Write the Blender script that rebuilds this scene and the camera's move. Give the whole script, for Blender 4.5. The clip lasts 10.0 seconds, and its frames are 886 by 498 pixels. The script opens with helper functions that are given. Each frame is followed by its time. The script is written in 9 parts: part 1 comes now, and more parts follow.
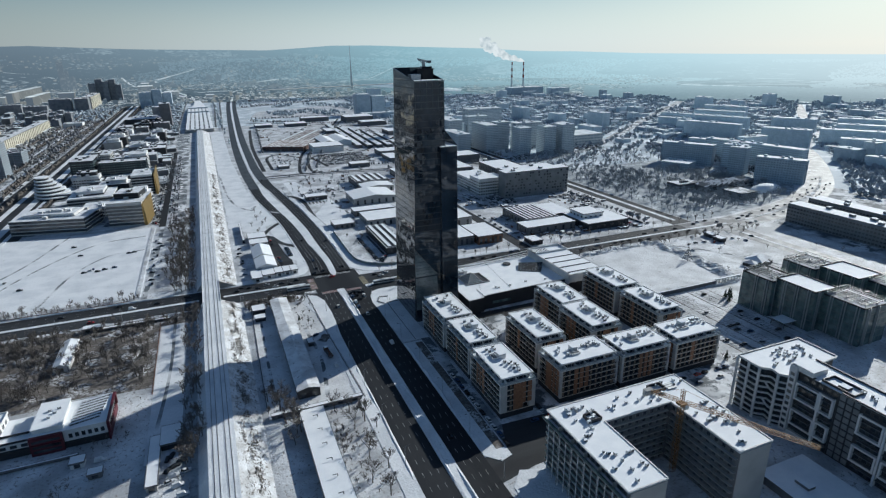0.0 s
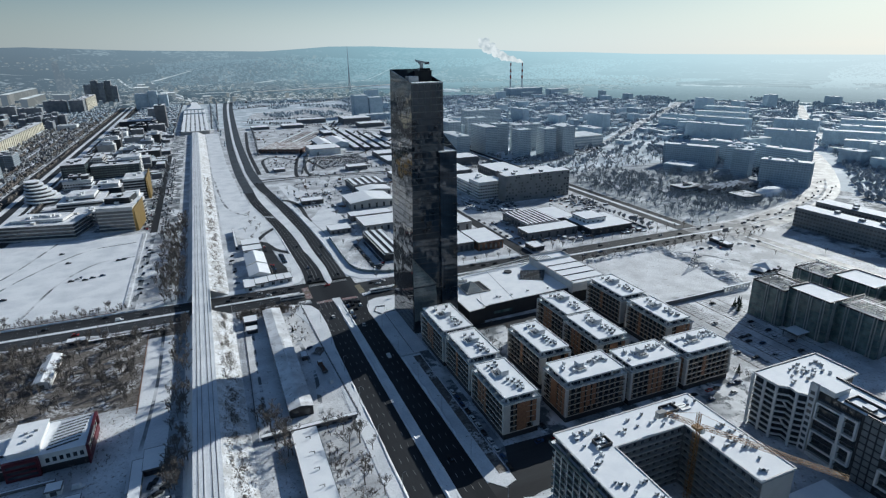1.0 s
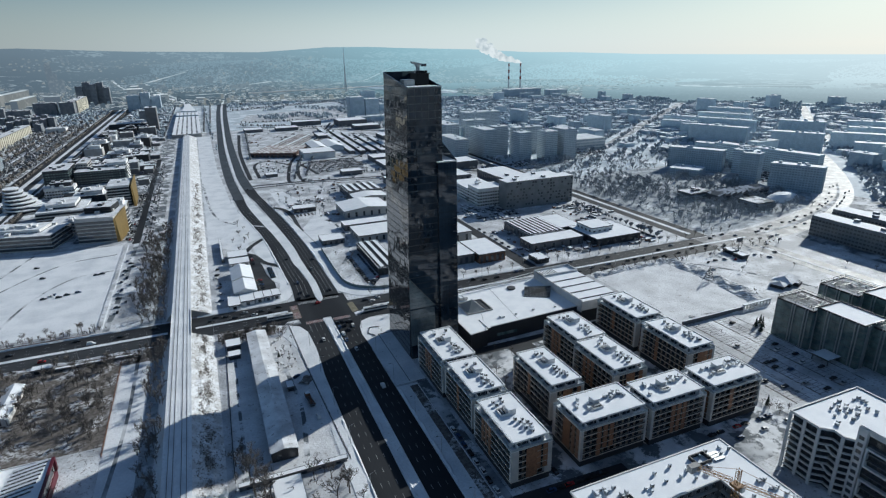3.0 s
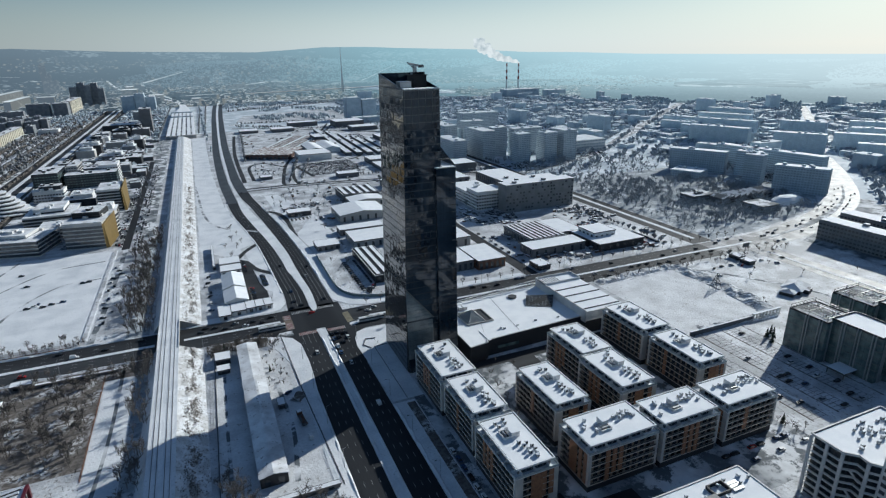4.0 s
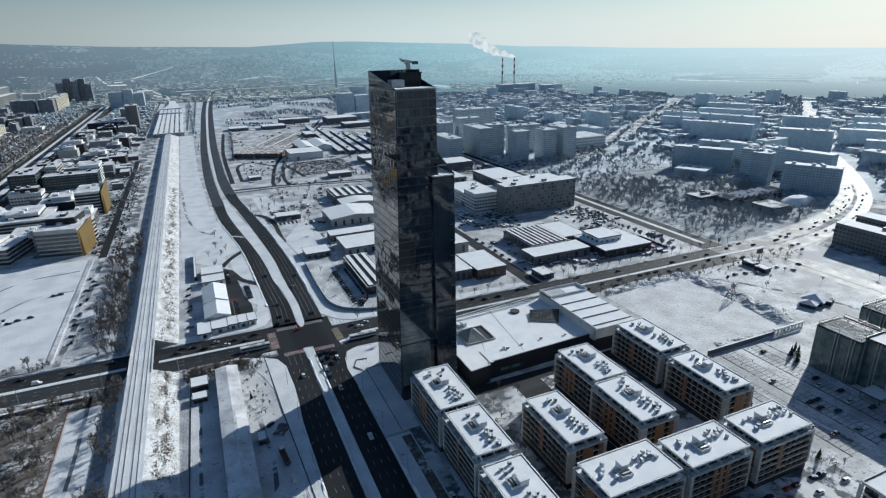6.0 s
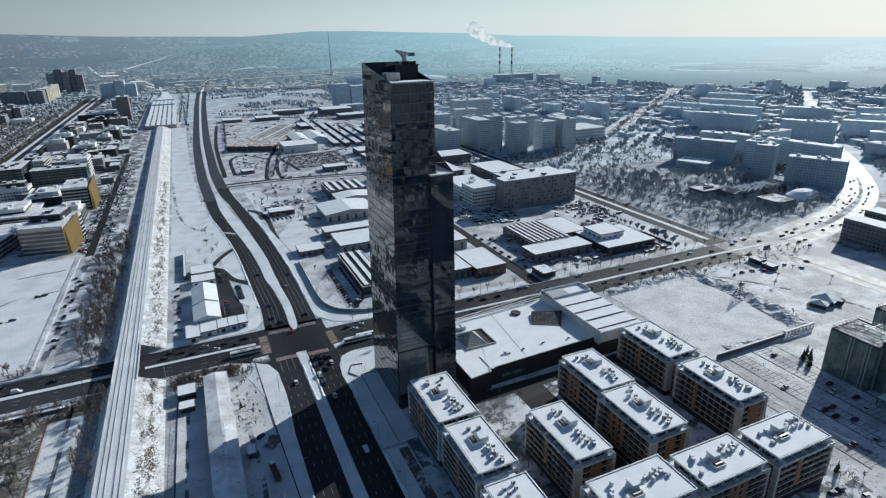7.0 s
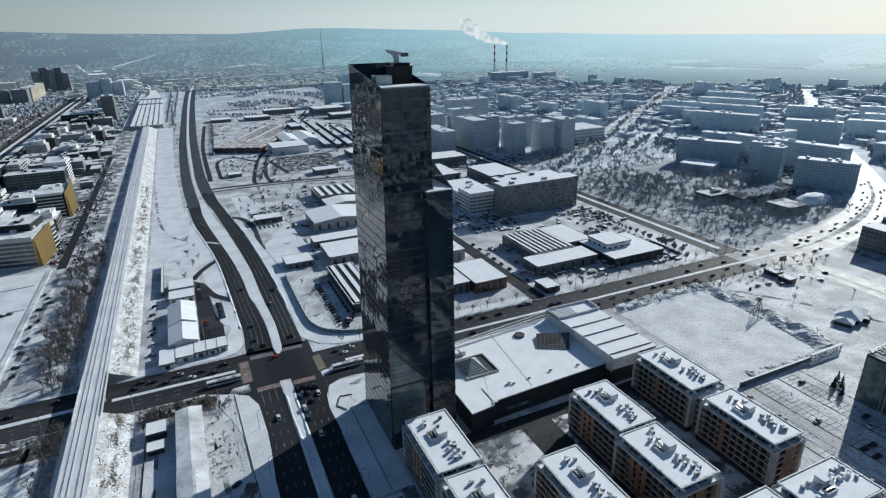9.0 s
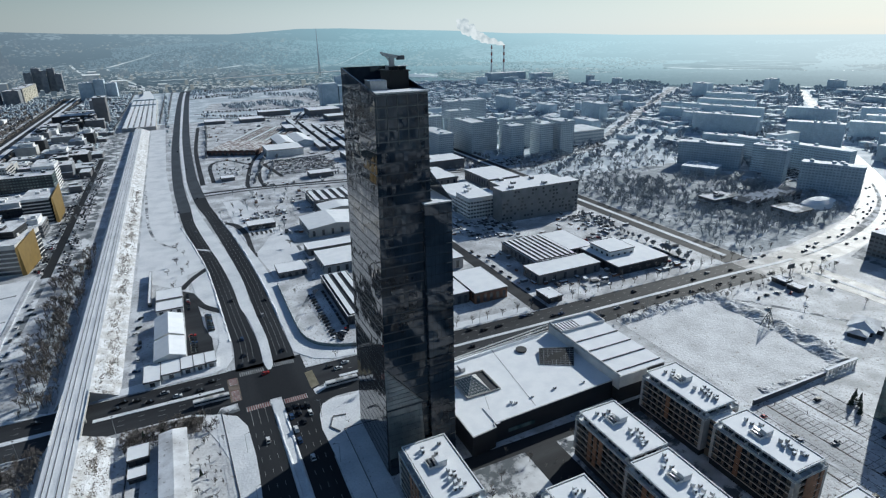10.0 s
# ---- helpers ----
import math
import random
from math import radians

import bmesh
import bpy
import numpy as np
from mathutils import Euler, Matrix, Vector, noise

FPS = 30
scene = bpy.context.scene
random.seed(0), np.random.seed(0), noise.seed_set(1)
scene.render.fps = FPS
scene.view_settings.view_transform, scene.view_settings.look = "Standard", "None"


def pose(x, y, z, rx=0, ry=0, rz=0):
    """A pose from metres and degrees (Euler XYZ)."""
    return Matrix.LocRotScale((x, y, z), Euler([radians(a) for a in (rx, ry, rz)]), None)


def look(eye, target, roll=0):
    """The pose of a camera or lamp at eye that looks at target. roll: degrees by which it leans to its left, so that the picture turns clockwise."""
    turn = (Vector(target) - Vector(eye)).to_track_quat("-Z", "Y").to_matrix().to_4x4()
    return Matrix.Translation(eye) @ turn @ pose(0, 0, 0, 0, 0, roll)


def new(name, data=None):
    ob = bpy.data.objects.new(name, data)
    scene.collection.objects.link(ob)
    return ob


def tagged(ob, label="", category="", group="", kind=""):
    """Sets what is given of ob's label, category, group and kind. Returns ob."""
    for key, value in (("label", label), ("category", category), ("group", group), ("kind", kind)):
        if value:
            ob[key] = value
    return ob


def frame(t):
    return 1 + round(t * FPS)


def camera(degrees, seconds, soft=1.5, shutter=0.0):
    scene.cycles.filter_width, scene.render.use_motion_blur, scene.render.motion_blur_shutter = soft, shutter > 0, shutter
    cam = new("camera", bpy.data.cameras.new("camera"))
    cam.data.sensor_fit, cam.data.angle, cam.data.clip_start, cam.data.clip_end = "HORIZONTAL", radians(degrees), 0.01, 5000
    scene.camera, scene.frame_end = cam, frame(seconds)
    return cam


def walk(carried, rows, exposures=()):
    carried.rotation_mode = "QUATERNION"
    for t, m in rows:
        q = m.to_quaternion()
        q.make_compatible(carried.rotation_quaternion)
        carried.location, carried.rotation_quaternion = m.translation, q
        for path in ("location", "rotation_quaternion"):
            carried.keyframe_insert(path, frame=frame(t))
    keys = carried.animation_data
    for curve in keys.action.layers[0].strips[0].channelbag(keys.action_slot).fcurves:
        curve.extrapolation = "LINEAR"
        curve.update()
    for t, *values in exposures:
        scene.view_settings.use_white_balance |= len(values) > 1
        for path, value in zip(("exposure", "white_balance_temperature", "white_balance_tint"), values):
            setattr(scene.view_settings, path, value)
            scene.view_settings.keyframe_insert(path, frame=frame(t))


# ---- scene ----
EXPOSURE, KELVIN, TINT = -0.1, 6010, 4
AIR = ((0.0, (0.27, 0.34, 0.4, 1)), (0.3, (0.31, 0.43, 0.5, 1)), (0.5, (0.37, 0.58, 0.65, 1)), (0.78, (0.58, 0.78, 0.84, 1)), (1.0, (0.78, 0.88, 0.91, 1)))      # haze colours mixed into the backdrop, from the west round to the sun
cam = camera(75.9, 10.0, 1.25)
METRES, EYE, TILT, LEAN, TURN = 153.0, 171.0, 0.0, 0.0, -22.2
ROWS = [
    (0.0, 0.0, 0.0, 0.0, -0.3, -19.35, 0.86),
    (0.5, -0.0007, 0.0502, 0.0002, -0.38, -19.31, 0.89),
    (1.0, -0.0014, 0.1007, 0.0002, -0.47, -19.28, 0.92),
    (1.5, -0.0026, 0.151, 0.0004, -0.45, -19.27, 0.93),
    (2.0, -0.0031, 0.2016, 0.0003, -0.54, -19.25, 0.94),
    (2.5, -0.0038, 0.2522, 0.0004, -0.64, -19.24, 0.98),
    (4.0, -0.0052, 0.4024, 0.0026, -1.0, -19.26, 1.07),
    (4.5, -0.0064, 0.4529, 0.0022, -1.11, -19.25, 1.09),
    (5.0, -0.0073, 0.5024, 0.0037, -1.25, -19.28, 1.11),
    (5.5, -0.0077, 0.5523, 0.0031, -1.38, -19.42, 1.13),
    (7.0, -0.0102, 0.7011, 0.0062, -1.87, -20.72, 1.2),
    (7.5, -0.0111, 0.7511, 0.0062, -2.02, -21.01, 1.2),
    (8.0, -0.0117, 0.8011, 0.0067, -2.17, -21.03, 1.21),
    (8.5, -0.0123, 0.851, 0.0068, -2.32, -21.0, 1.21),
    (9.0, -0.0132, 0.9005, 0.0074, -2.48, -20.98, 1.2),
    (9.5, -0.013, 0.9504, 0.008, -2.64, -20.96, 1.18),
    (10.0, -0.0134, 0.9998, 0.0096, -2.81, -20.96, 1.2),
]
walk(cam, [(t, pose(0, 0, EYE, TILT, LEAN, TURN) @ pose(METRES * x, METRES * y, METRES * z, 90 + pitch, roll, yaw)) for t, x, y, z, yaw, pitch, roll in ROWS],
     [(0.0, EXPOSURE, KELVIN, TINT), (10.0, EXPOSURE, KELVIN, TINT)])

# ---- sky and sun ----
SUN_EL, SUN_AZ = 25.0, 65.0      # azimuth from +y towards +x
world = bpy.data.worlds.new("winter_sky")
scene.world = world
world.use_nodes = True
wn = world.node_tree.nodes
sky = wn.new("ShaderNodeTexSky")
sky.sky_type, sky.sun_disc = "NISHITA", False
sky.sun_elevation, sky.sun_rotation = radians(SUN_EL), radians(SUN_AZ)
sky.altitude, sky.air_density, sky.dust_density, sky.ozone_density = 120, 1.0, 0.5, 3.0
wn["Background"].inputs["Strength"].default_value = 0.071
wl = world.node_tree.links
wl.new(sky.outputs["Color"], wn["Background"].inputs["Color"])
# winter haze: the sky pales evenly towards the horizon all round
haze, blend, tc, sep, rise = (wn.new("ShaderNode" + k) for k in ("Background", "MixShader", "TexCoord", "SeparateXYZ", "MapRange"))
haze.inputs["Color"].default_value = (0.88, 0.965, 1.0, 1)
glow, lit = wn.new("ShaderNodeVectorMath"), wn.new("ShaderNodeMapRange")      # the haze brightens towards the sun
glow.operation = "DOT_PRODUCT"
glow.inputs[1].default_value = (math.sin(radians(SUN_AZ)), math.cos(radians(SUN_AZ)), 0)
lit.interpolation_type = "SMOOTHSTEP"
for k, v in (("From Min", 0.0), ("From Max", 0.85), ("To Min", 0.43), ("To Max", 0.9)):
    lit.inputs[k].default_value = v
wl.new(tc.outputs["Generated"], glow.inputs[0])
wl.new(glow.outputs["Value"], lit.inputs["Value"])
wl.new(lit.outputs["Result"], haze.inputs["Strength"])
rise.interpolation_type = "SMOOTHSTEP"
for k, v in (("From Min", 0.0), ("From Max", 0.13), ("To Min", 0.75), ("To Max", 0.0)):
    rise.inputs[k].default_value = v
wl.new(tc.outputs["Generated"], sep.inputs[0])
wl.new(sep.outputs["Z"], rise.inputs["Value"])
wl.new(rise.outputs["Result"], blend.inputs["Fac"])
wl.new(wn["Background"].outputs[0], blend.inputs[1])
wl.new(haze.outputs[0], blend.inputs[2])
wl.new(blend.outputs[0], wn["World Output"].inputs["Surface"])
sun = new("sun", bpy.data.lights.new("sun", "SUN"))
sun.data.energy, sun.data.angle, sun.data.color = 4.75, radians(0.6), (1.0, 0.955, 0.89)
sx, sy = math.sin(radians(SUN_AZ)) * math.cos(radians(SUN_EL)), math.cos(radians(SUN_AZ)) * math.cos(radians(SUN_EL))
sun.matrix_world = look((sx * 900, sy * 900, math.sin(radians(SUN_EL)) * 900), (0, 0, 0))


# ---- materials ----
def mat(name, col, rough=0.6, metal=0.0, col2=None, s1=0.15, s2=2.5, lo=0.4, hi=0.65, bump=0.15, spec=0.5, ior=1.45, stretch=(1, 1, 1), rnd=0.0, fine=0.12, specks=None):
    """Two-scale procedural surface: col mixed with col2 by large patches, a fine grain over it and a bump of the grain; rnd varies pieces."""
    m = bpy.data.materials.new(name)
    m.use_nodes = True
    n, l = m.node_tree.nodes, m.node_tree.links
    p = n["Principled BSDF"]
    tc = n.new("ShaderNodeTexCoord")
    mp = n.new("ShaderNodeMapping")
    mp.inputs["Scale"].default_value = stretch
    l.new(tc.outputs["Object"], mp.inputs["Vector"])
    a, b = n.new("ShaderNodeTexNoise"), n.new("ShaderNodeTexNoise")
    for t, s, d in ((a, s1, 6), (b, s2, 4)):
        t.inputs["Scale"].default_value, t.inputs["Detail"].default_value = s, d
        l.new(mp.outputs["Vector"], t.inputs["Vector"])
    ramp = n.new("ShaderNodeValToRGB")
    ramp.color_ramp.elements[0].position, ramp.color_ramp.elements[1].position = lo, hi
    l.new(a.outputs["Fac"], ramp.inputs["Fac"])
    mix = n.new("ShaderNodeMix")
    mix.data_type = "RGBA"
    c2 = col2 or tuple(c * 0.82 for c in col)
    mix.inputs["A"].default_value, mix.inputs["B"].default_value = (*col, 1), (*c2, 1)
    l.new(ramp.outputs["Color"], mix.inputs["Factor"])
    hsv = n.new("ShaderNodeHueSaturation")
    val = n.new("ShaderNodeMath")
    val.operation = "MULTIPLY_ADD"
    val.inputs[1].default_value, val.inputs[2].default_value = 2 * fine, 1 - fine
    l.new(b.outputs["Fac"], val.inputs[0])
    last = val.outputs[0]
    if rnd:
        oi, mr = n.new("ShaderNodeObjectInfo"), n.new("ShaderNodeMath")
        mr.operation = "MULTIPLY_ADD"
        mr.inputs[1].default_value = rnd
        l.new(oi.outputs["Random"], mr.inputs[0])
        l.new(last, mr.inputs[2])
        last = mr.outputs[0]
    l.new(last, hsv.inputs["Value"])
    tone = mix.outputs["Result"]
    if specks:      # scale, threshold, colour: small blotches such as tufts, tracks and litter
        sc, th, scol = specks
        sn, sr, sm = n.new("ShaderNodeTexNoise"), n.new("ShaderNodeValToRGB"), n.new("ShaderNodeMix")
        sn.inputs["Scale"].default_value, sn.inputs["Detail"].default_value, sn.inputs["Roughness"].default_value = sc, 8, 0.7
        l.new(mp.outputs["Vector"], sn.inputs["Vector"])
        sr.color_ramp.elements[0].position, sr.color_ramp.elements[1].position = th, th + 0.05
        l.new(sn.outputs["Fac"], sr.inputs["Fac"])
        sm.data_type = "RGBA"
        sm.inputs["B"].default_value = (*scol, 1)
        l.new(tone, sm.inputs["A"])
        l.new(sr.outputs["Color"], sm.inputs["Factor"])
        tone = sm.outputs["Result"]
    l.new(tone, hsv.inputs["Color"])
    l.new(hsv.outputs["Color"], p.inputs["Base Color"])
    p.inputs["Roughness"].default_value, p.inputs["Metallic"].default_value = rough, metal
    p.inputs["Specular IOR Level"].default_value, p.inputs["IOR"].default_value = spec, ior
    if bump:
        bp = n.new("ShaderNodeBump")
        bp.inputs["Strength"].default_value, bp.inputs["Distance"].default_value = bump, 0.3
        l.new(b.outputs["Fac"], bp.inputs["Height"])
        l.new(bp.outputs["Normal"], p.inputs["Normal"])
    return m


SNOW = mat("snow", (0.78, 0.795, 0.82), 0.7, col2=(0.62, 0.645, 0.68), s1=0.06, s2=0.9, lo=0.42, hi=0.68, bump=0.7, spec=0.3, fine=0.16, specks=(0.7, 0.62, (0.42, 0.415, 0.41)))
ROOF_SNOW = mat("roof_snow", (0.87, 0.885, 0.905), 0.75, col2=(0.8, 0.82, 0.85), s1=0.15, s2=1.5, bump=0.15, spec=0.3, fine=0.05)
FIELD = mat("trampled_snow", (0.73, 0.745, 0.77), 0.7, col2=(0.4, 0.41, 0.43), s1=0.05, s2=0.8, lo=0.38, hi=0.6, bump=1.0, spec=0.3, fine=0.28, specks=(0.55, 0.56, (0.26, 0.245, 0.235)))
# far ground snow with haze in its colours: bluer, lower contrast
FAR_TOWN = mat("hazed_town_snow", (0.74, 0.78, 0.82), 0.8, col2=(0.5, 0.56, 0.61), s1=0.02, s2=0.12, lo=0.42, hi=0.52, bump=0.2, spec=0.3, fine=0.25, specks=(0.06, 0.53, (0.38, 0.44, 0.49)))
PLOT = mat("trodden_snow", (0.74, 0.75, 0.765), 0.75, col2=(0.56, 0.565, 0.58), s1=0.07, s2=0.7, lo=0.38, hi=0.66, bump=1.0, spec=0.25, fine=0.22, specks=(0.32, 0.6, (0.33, 0.31, 0.29)))
# park litter and twigs greyed and blued to carry distance haze
PARK = mat("hazed_park_litter", (0.66, 0.69, 0.72), 0.9, col2=(0.36, 0.39, 0.415), s1=0.05, s2=0.6, lo=0.36, hi=0.5, bump=0.4, spec=0.2, fine=0.3, specks=(0.25, 0.52, (0.24, 0.26, 0.28)))
PARK_TWIG = mat("hazed_park_twigs", (0.27, 0.3, 0.325), 0.9, col2=(0.34, 0.37, 0.4), s1=0.3, bump=0)
TOWN = mat("town_snow", (0.72, 0.735, 0.76), 0.85, col2=(0.27, 0.285, 0.305), s1=0.035, s2=0.2, lo=0.44, hi=0.58, bump=0.3, spec=0.3, fine=0.3, specks=(0.07, 0.49, (0.13, 0.145, 0.16)))
SCRUB = mat("scrub_ground", (0.62, 0.625, 0.64), 0.9, col2=(0.19, 0.172, 0.16), s1=0.09, s2=1.0, lo=0.38, hi=0.52, bump=0.6, spec=0.2, fine=0.35, specks=(0.5, 0.48, (0.115, 0.102, 0.092)))
VERGE = mat("grass_snow", (0.72, 0.73, 0.75), 0.9, col2=(0.46, 0.45, 0.44), s1=0.12, s2=1.6, lo=0.45, hi=0.62, bump=0.8, spec=0.2, fine=0.35, specks=(0.9, 0.53, (0.15, 0.135, 0.12)))
SLOPE = mat("slope_snow", (0.72, 0.73, 0.75), 0.85, col2=(0.52, 0.515, 0.51), s1=0.15, s2=1.6, lo=0.42, hi=0.62, bump=0.8, spec=0.25, fine=0.25, specks=(0.7, 0.57, (0.22, 0.2, 0.18)))
ASPHALT = mat("asphalt", (0.025, 0.027, 0.031), 0.7, col2=(0.04, 0.043, 0.048), s1=0.05, s2=3, bump=0.05, spec=0.1, stretch=(1, 0.12, 1), fine=0.2)
# paler than the near asphalt: distance haze put into the colour
ASPHALT_FAR = mat("asphalt_hazed", (0.05, 0.057, 0.066), 0.6, col2=(0.075, 0.083, 0.095), s1=0.05, s2=2, bump=0.05, spec=0.2, fine=0.2)
ASPHALT_X = mat("asphalt_cross", (0.03, 0.0315, 0.035), 0.65, col2=(0.055, 0.058, 0.063), s1=0.07, s2=3, bump=0.08, spec=0.13, stretch=(0.1, 1, 1), fine=0.2)
# wet slush, lightened so its colour carries part of the sun glare
SLUSH = mat("slush_glare_road", (0.42, 0.425, 0.435), 0.55, col2=(0.14, 0.14, 0.15), s1=0.07, s2=1, lo=0.36, hi=0.56, bump=0.5, spec=0.18, fine=0.3, specks=(0.15, 0.56, (0.09, 0.09, 0.095)))
PAINT = mat("road_paint", (0.42, 0.42, 0.42), 0.6, col2=(0.2, 0.2, 0.2), s1=0.3, bump=0)
RED_PAINT = mat("red_paint", (0.22, 0.055, 0.045), 0.6, bump=0)
CONCRETE = mat("concrete", (0.42, 0.41, 0.39), 0.85, s1=0.1, bump=0.1)
DARK_CONC = mat("dark_concrete", (0.16, 0.16, 0.165), 0.85, s1=0.1, bump=0.1)
WHITE = mat("white_render", (0.72, 0.71, 0.69), 0.7, col2=(0.62, 0.61, 0.6), s1=0.2, bump=0.05)
BEIGE = mat("brown_render", (0.27, 0.2, 0.145), 0.8, col2=(0.2, 0.155, 0.12), s1=0.2, bump=0.05)
SAND = mat("sand_render", (0.62, 0.56, 0.49), 0.8, s1=0.3, bump=0.03)
PALE_RENDER = mat("pale_render", (0.56, 0.54, 0.51), 0.75, col2=(0.47, 0.46, 0.44), s1=0.25, bump=0.05)
TERRACE = mat("terrace_glass", (0.36, 0.41, 0.43), 0.2, col2=(0.46, 0.5, 0.51), s1=0.3, bump=0, spec=0.5)
SMOKED = mat("smoked_glass", (0.1, 0.092, 0.085), 0.15, bump=0, spec=0.4)
ORANGE = mat("orange_cladding", (0.33, 0.165, 0.09), 0.6, col2=(0.2, 0.105, 0.065), s1=0.8, bump=0.05, rnd=0.25)
CHARCOAL = mat("charcoal_cladding", (0.035, 0.036, 0.04), 0.6, bump=0.05)
STEEL = mat("galvanised_steel", (0.45, 0.46, 0.47), 0.4, 0.7, s1=0.8, bump=0.02)
RUST = mat("rust_brown", (0.2, 0.1, 0.06), 0.8, col2=(0.12, 0.07, 0.05), s1=0.3)
RED = mat("red_cladding", (0.1, 0.012, 0.022), 0.5, s1=0.3, bump=0.03)
GOLD = mat("gold_panel", (0.19, 0.125, 0.035), 0.6, 0.1, s1=0.3, bump=0.03)
YELLOW = mat("crane_paint", (0.32, 0.165, 0.055), 0.6, s1=0.5)
BARK = mat("bark", (0.085, 0.07, 0.06), 0.9, col2=(0.16, 0.14, 0.12), s1=0.7, bump=0.2)
TWIG = mat("twigs", (0.12, 0.105, 0.095), 0.9, col2=(0.19, 0.172, 0.158), s1=0.3, bump=0)
DRY = mat("dry_grass", (0.22, 0.195, 0.17), 0.9, col2=(0.34, 0.31, 0.28), s1=0.4, bump=0)
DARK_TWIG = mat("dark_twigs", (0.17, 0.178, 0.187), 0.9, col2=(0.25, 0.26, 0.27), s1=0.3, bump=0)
CONIFER = mat("conifer", (0.03, 0.045, 0.03), 0.9, col2=(0.25, 0.27, 0.28), s1=0.6, lo=0.55, hi=0.75)
GLASS = mat("window_glass", (0.018, 0.022, 0.027), 0.08, col2=(0.05, 0.055, 0.06), s1=0.25, bump=0, spec=0.6, ior=1.6, rnd=0.6)
CURTAIN = mat("dark_curtain_glass", (0.008, 0.014, 0.022), 0.04, col2=(0.024, 0.036, 0.05), s1=0.06, s2=0.5, bump=0, spec=0.5, ior=1.62, rnd=0.5, fine=0.3)
MID_GREY = mat("mid_grey_cladding", (0.18, 0.187, 0.192), 0.8, col2=(0.235, 0.242, 0.247), s1=0.15, bump=0.03)
# curtain glass copy, sky reflection of the west face lifted in tint and IOR
CURTAIN_W = mat("west_curtain_glass", (0.014, 0.018, 0.022), 0.04, col2=(0.035, 0.041, 0.047), s1=0.06, s2=0.5, bump=0, spec=0.5, ior=2.0, rnd=0.5, fine=0.3)
# glass coloured pale to stand for snow mirrored at the tower's foot
PALE_PANES = mat("pale_reflection_glass", (0.15, 0.18, 0.19), 0.12, col2=(0.09, 0.11, 0.12), s1=0.12, s2=0.5, bump=0, spec=0.5, ior=1.6, rnd=0.3, fine=0.3)
GREEN_GLASS = mat("green_glass", (0.06, 0.095, 0.095), 0.06, col2=(0.15, 0.2, 0.195), s1=0.22, bump=0, spec=0.5, ior=1.5, rnd=0.4)
GREY_GREEN = mat("grey_green_panels", (0.2, 0.25, 0.25), 0.7, col2=(0.14, 0.18, 0.18), s1=0.4, bump=0.05)
SPANDREL = mat("spandrel_glass", (0.05, 0.06, 0.07), 0.2, bump=0, spec=0.4)
FRAME = mat("dark_frame", (0.018, 0.02, 0.022), 0.6, bump=0, spec=0.3)
# far walls to woods: distance haze put into base colours, paler and bluer
FAR_WALL = mat("hazed_panel_blocks", (0.56, 0.6, 0.62), 0.85, col2=(0.46, 0.5, 0.53), s1=0.12, s2=0.6, bump=0, fine=0.25, rnd=0.15)
FAR_DARK = mat("hazed_grey_panels", (0.36, 0.435, 0.495), 0.85, col2=(0.45, 0.52, 0.575), s1=0.12, s2=0.6, bump=0, fine=0.3, rnd=0.12)
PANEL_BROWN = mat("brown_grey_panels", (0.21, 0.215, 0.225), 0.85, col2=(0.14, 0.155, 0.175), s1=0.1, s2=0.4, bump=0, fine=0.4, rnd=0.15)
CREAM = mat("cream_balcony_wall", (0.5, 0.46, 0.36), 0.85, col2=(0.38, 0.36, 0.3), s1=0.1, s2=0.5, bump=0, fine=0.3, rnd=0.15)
DISTANT = mat("hazed_blocks", (0.45, 0.54, 0.6), 0.85, col2=(0.54, 0.62, 0.67), s1=0.1, s2=0.5, bump=0, fine=0.3, rnd=0.15)
FAR_ROOF = mat("hazed_roof_snow", (0.7, 0.735, 0.76), 0.8, col2=(0.5, 0.54, 0.57), s1=0.06, s2=0.6, lo=0.45, hi=0.7, bump=0, fine=0.15)
FAR_BAND = mat("hazed_window_rows", (0.24, 0.3, 0.345), 0.4, bump=0, rnd=0.3)
FAR_WOOD = mat("hazed_wood", (0.33, 0.39, 0.43), 0.9, col2=(0.45, 0.5, 0.54), s1=0.03, s2=0.3, bump=0.4, fine=0.3)
PATCHY = mat("patchy_roof", (0.82, 0.835, 0.86), 0.8, col2=(0.5, 0.5, 0.51), s1=0.12, s2=1.2, lo=0.4, hi=0.7, bump=0.2, spec=0.3, fine=0.1, specks=(0.4, 0.6, (0.2, 0.19, 0.19)))
SLAB_EDGE = mat("slab_edge", (0.11, 0.125, 0.125), 0.6, s1=0.3, bump=0)
DUCT = mat("grey_duct", (0.36, 0.38, 0.39), 0.5, 0.3, s1=0.8, bump=0.02)
GRILLE = mat("dark_steel_grille", (0.14, 0.15, 0.15), 0.5, 0.4, s1=0.8, bump=0.02)
RAILS = mat("rail_steel", (0.13, 0.12, 0.115), 0.5, 0.3, bump=0)
ICE = mat("river", (0.42, 0.48, 0.52), 0.25, col2=(0.6, 0.64, 0.68), s1=0.004, bump=0.02)


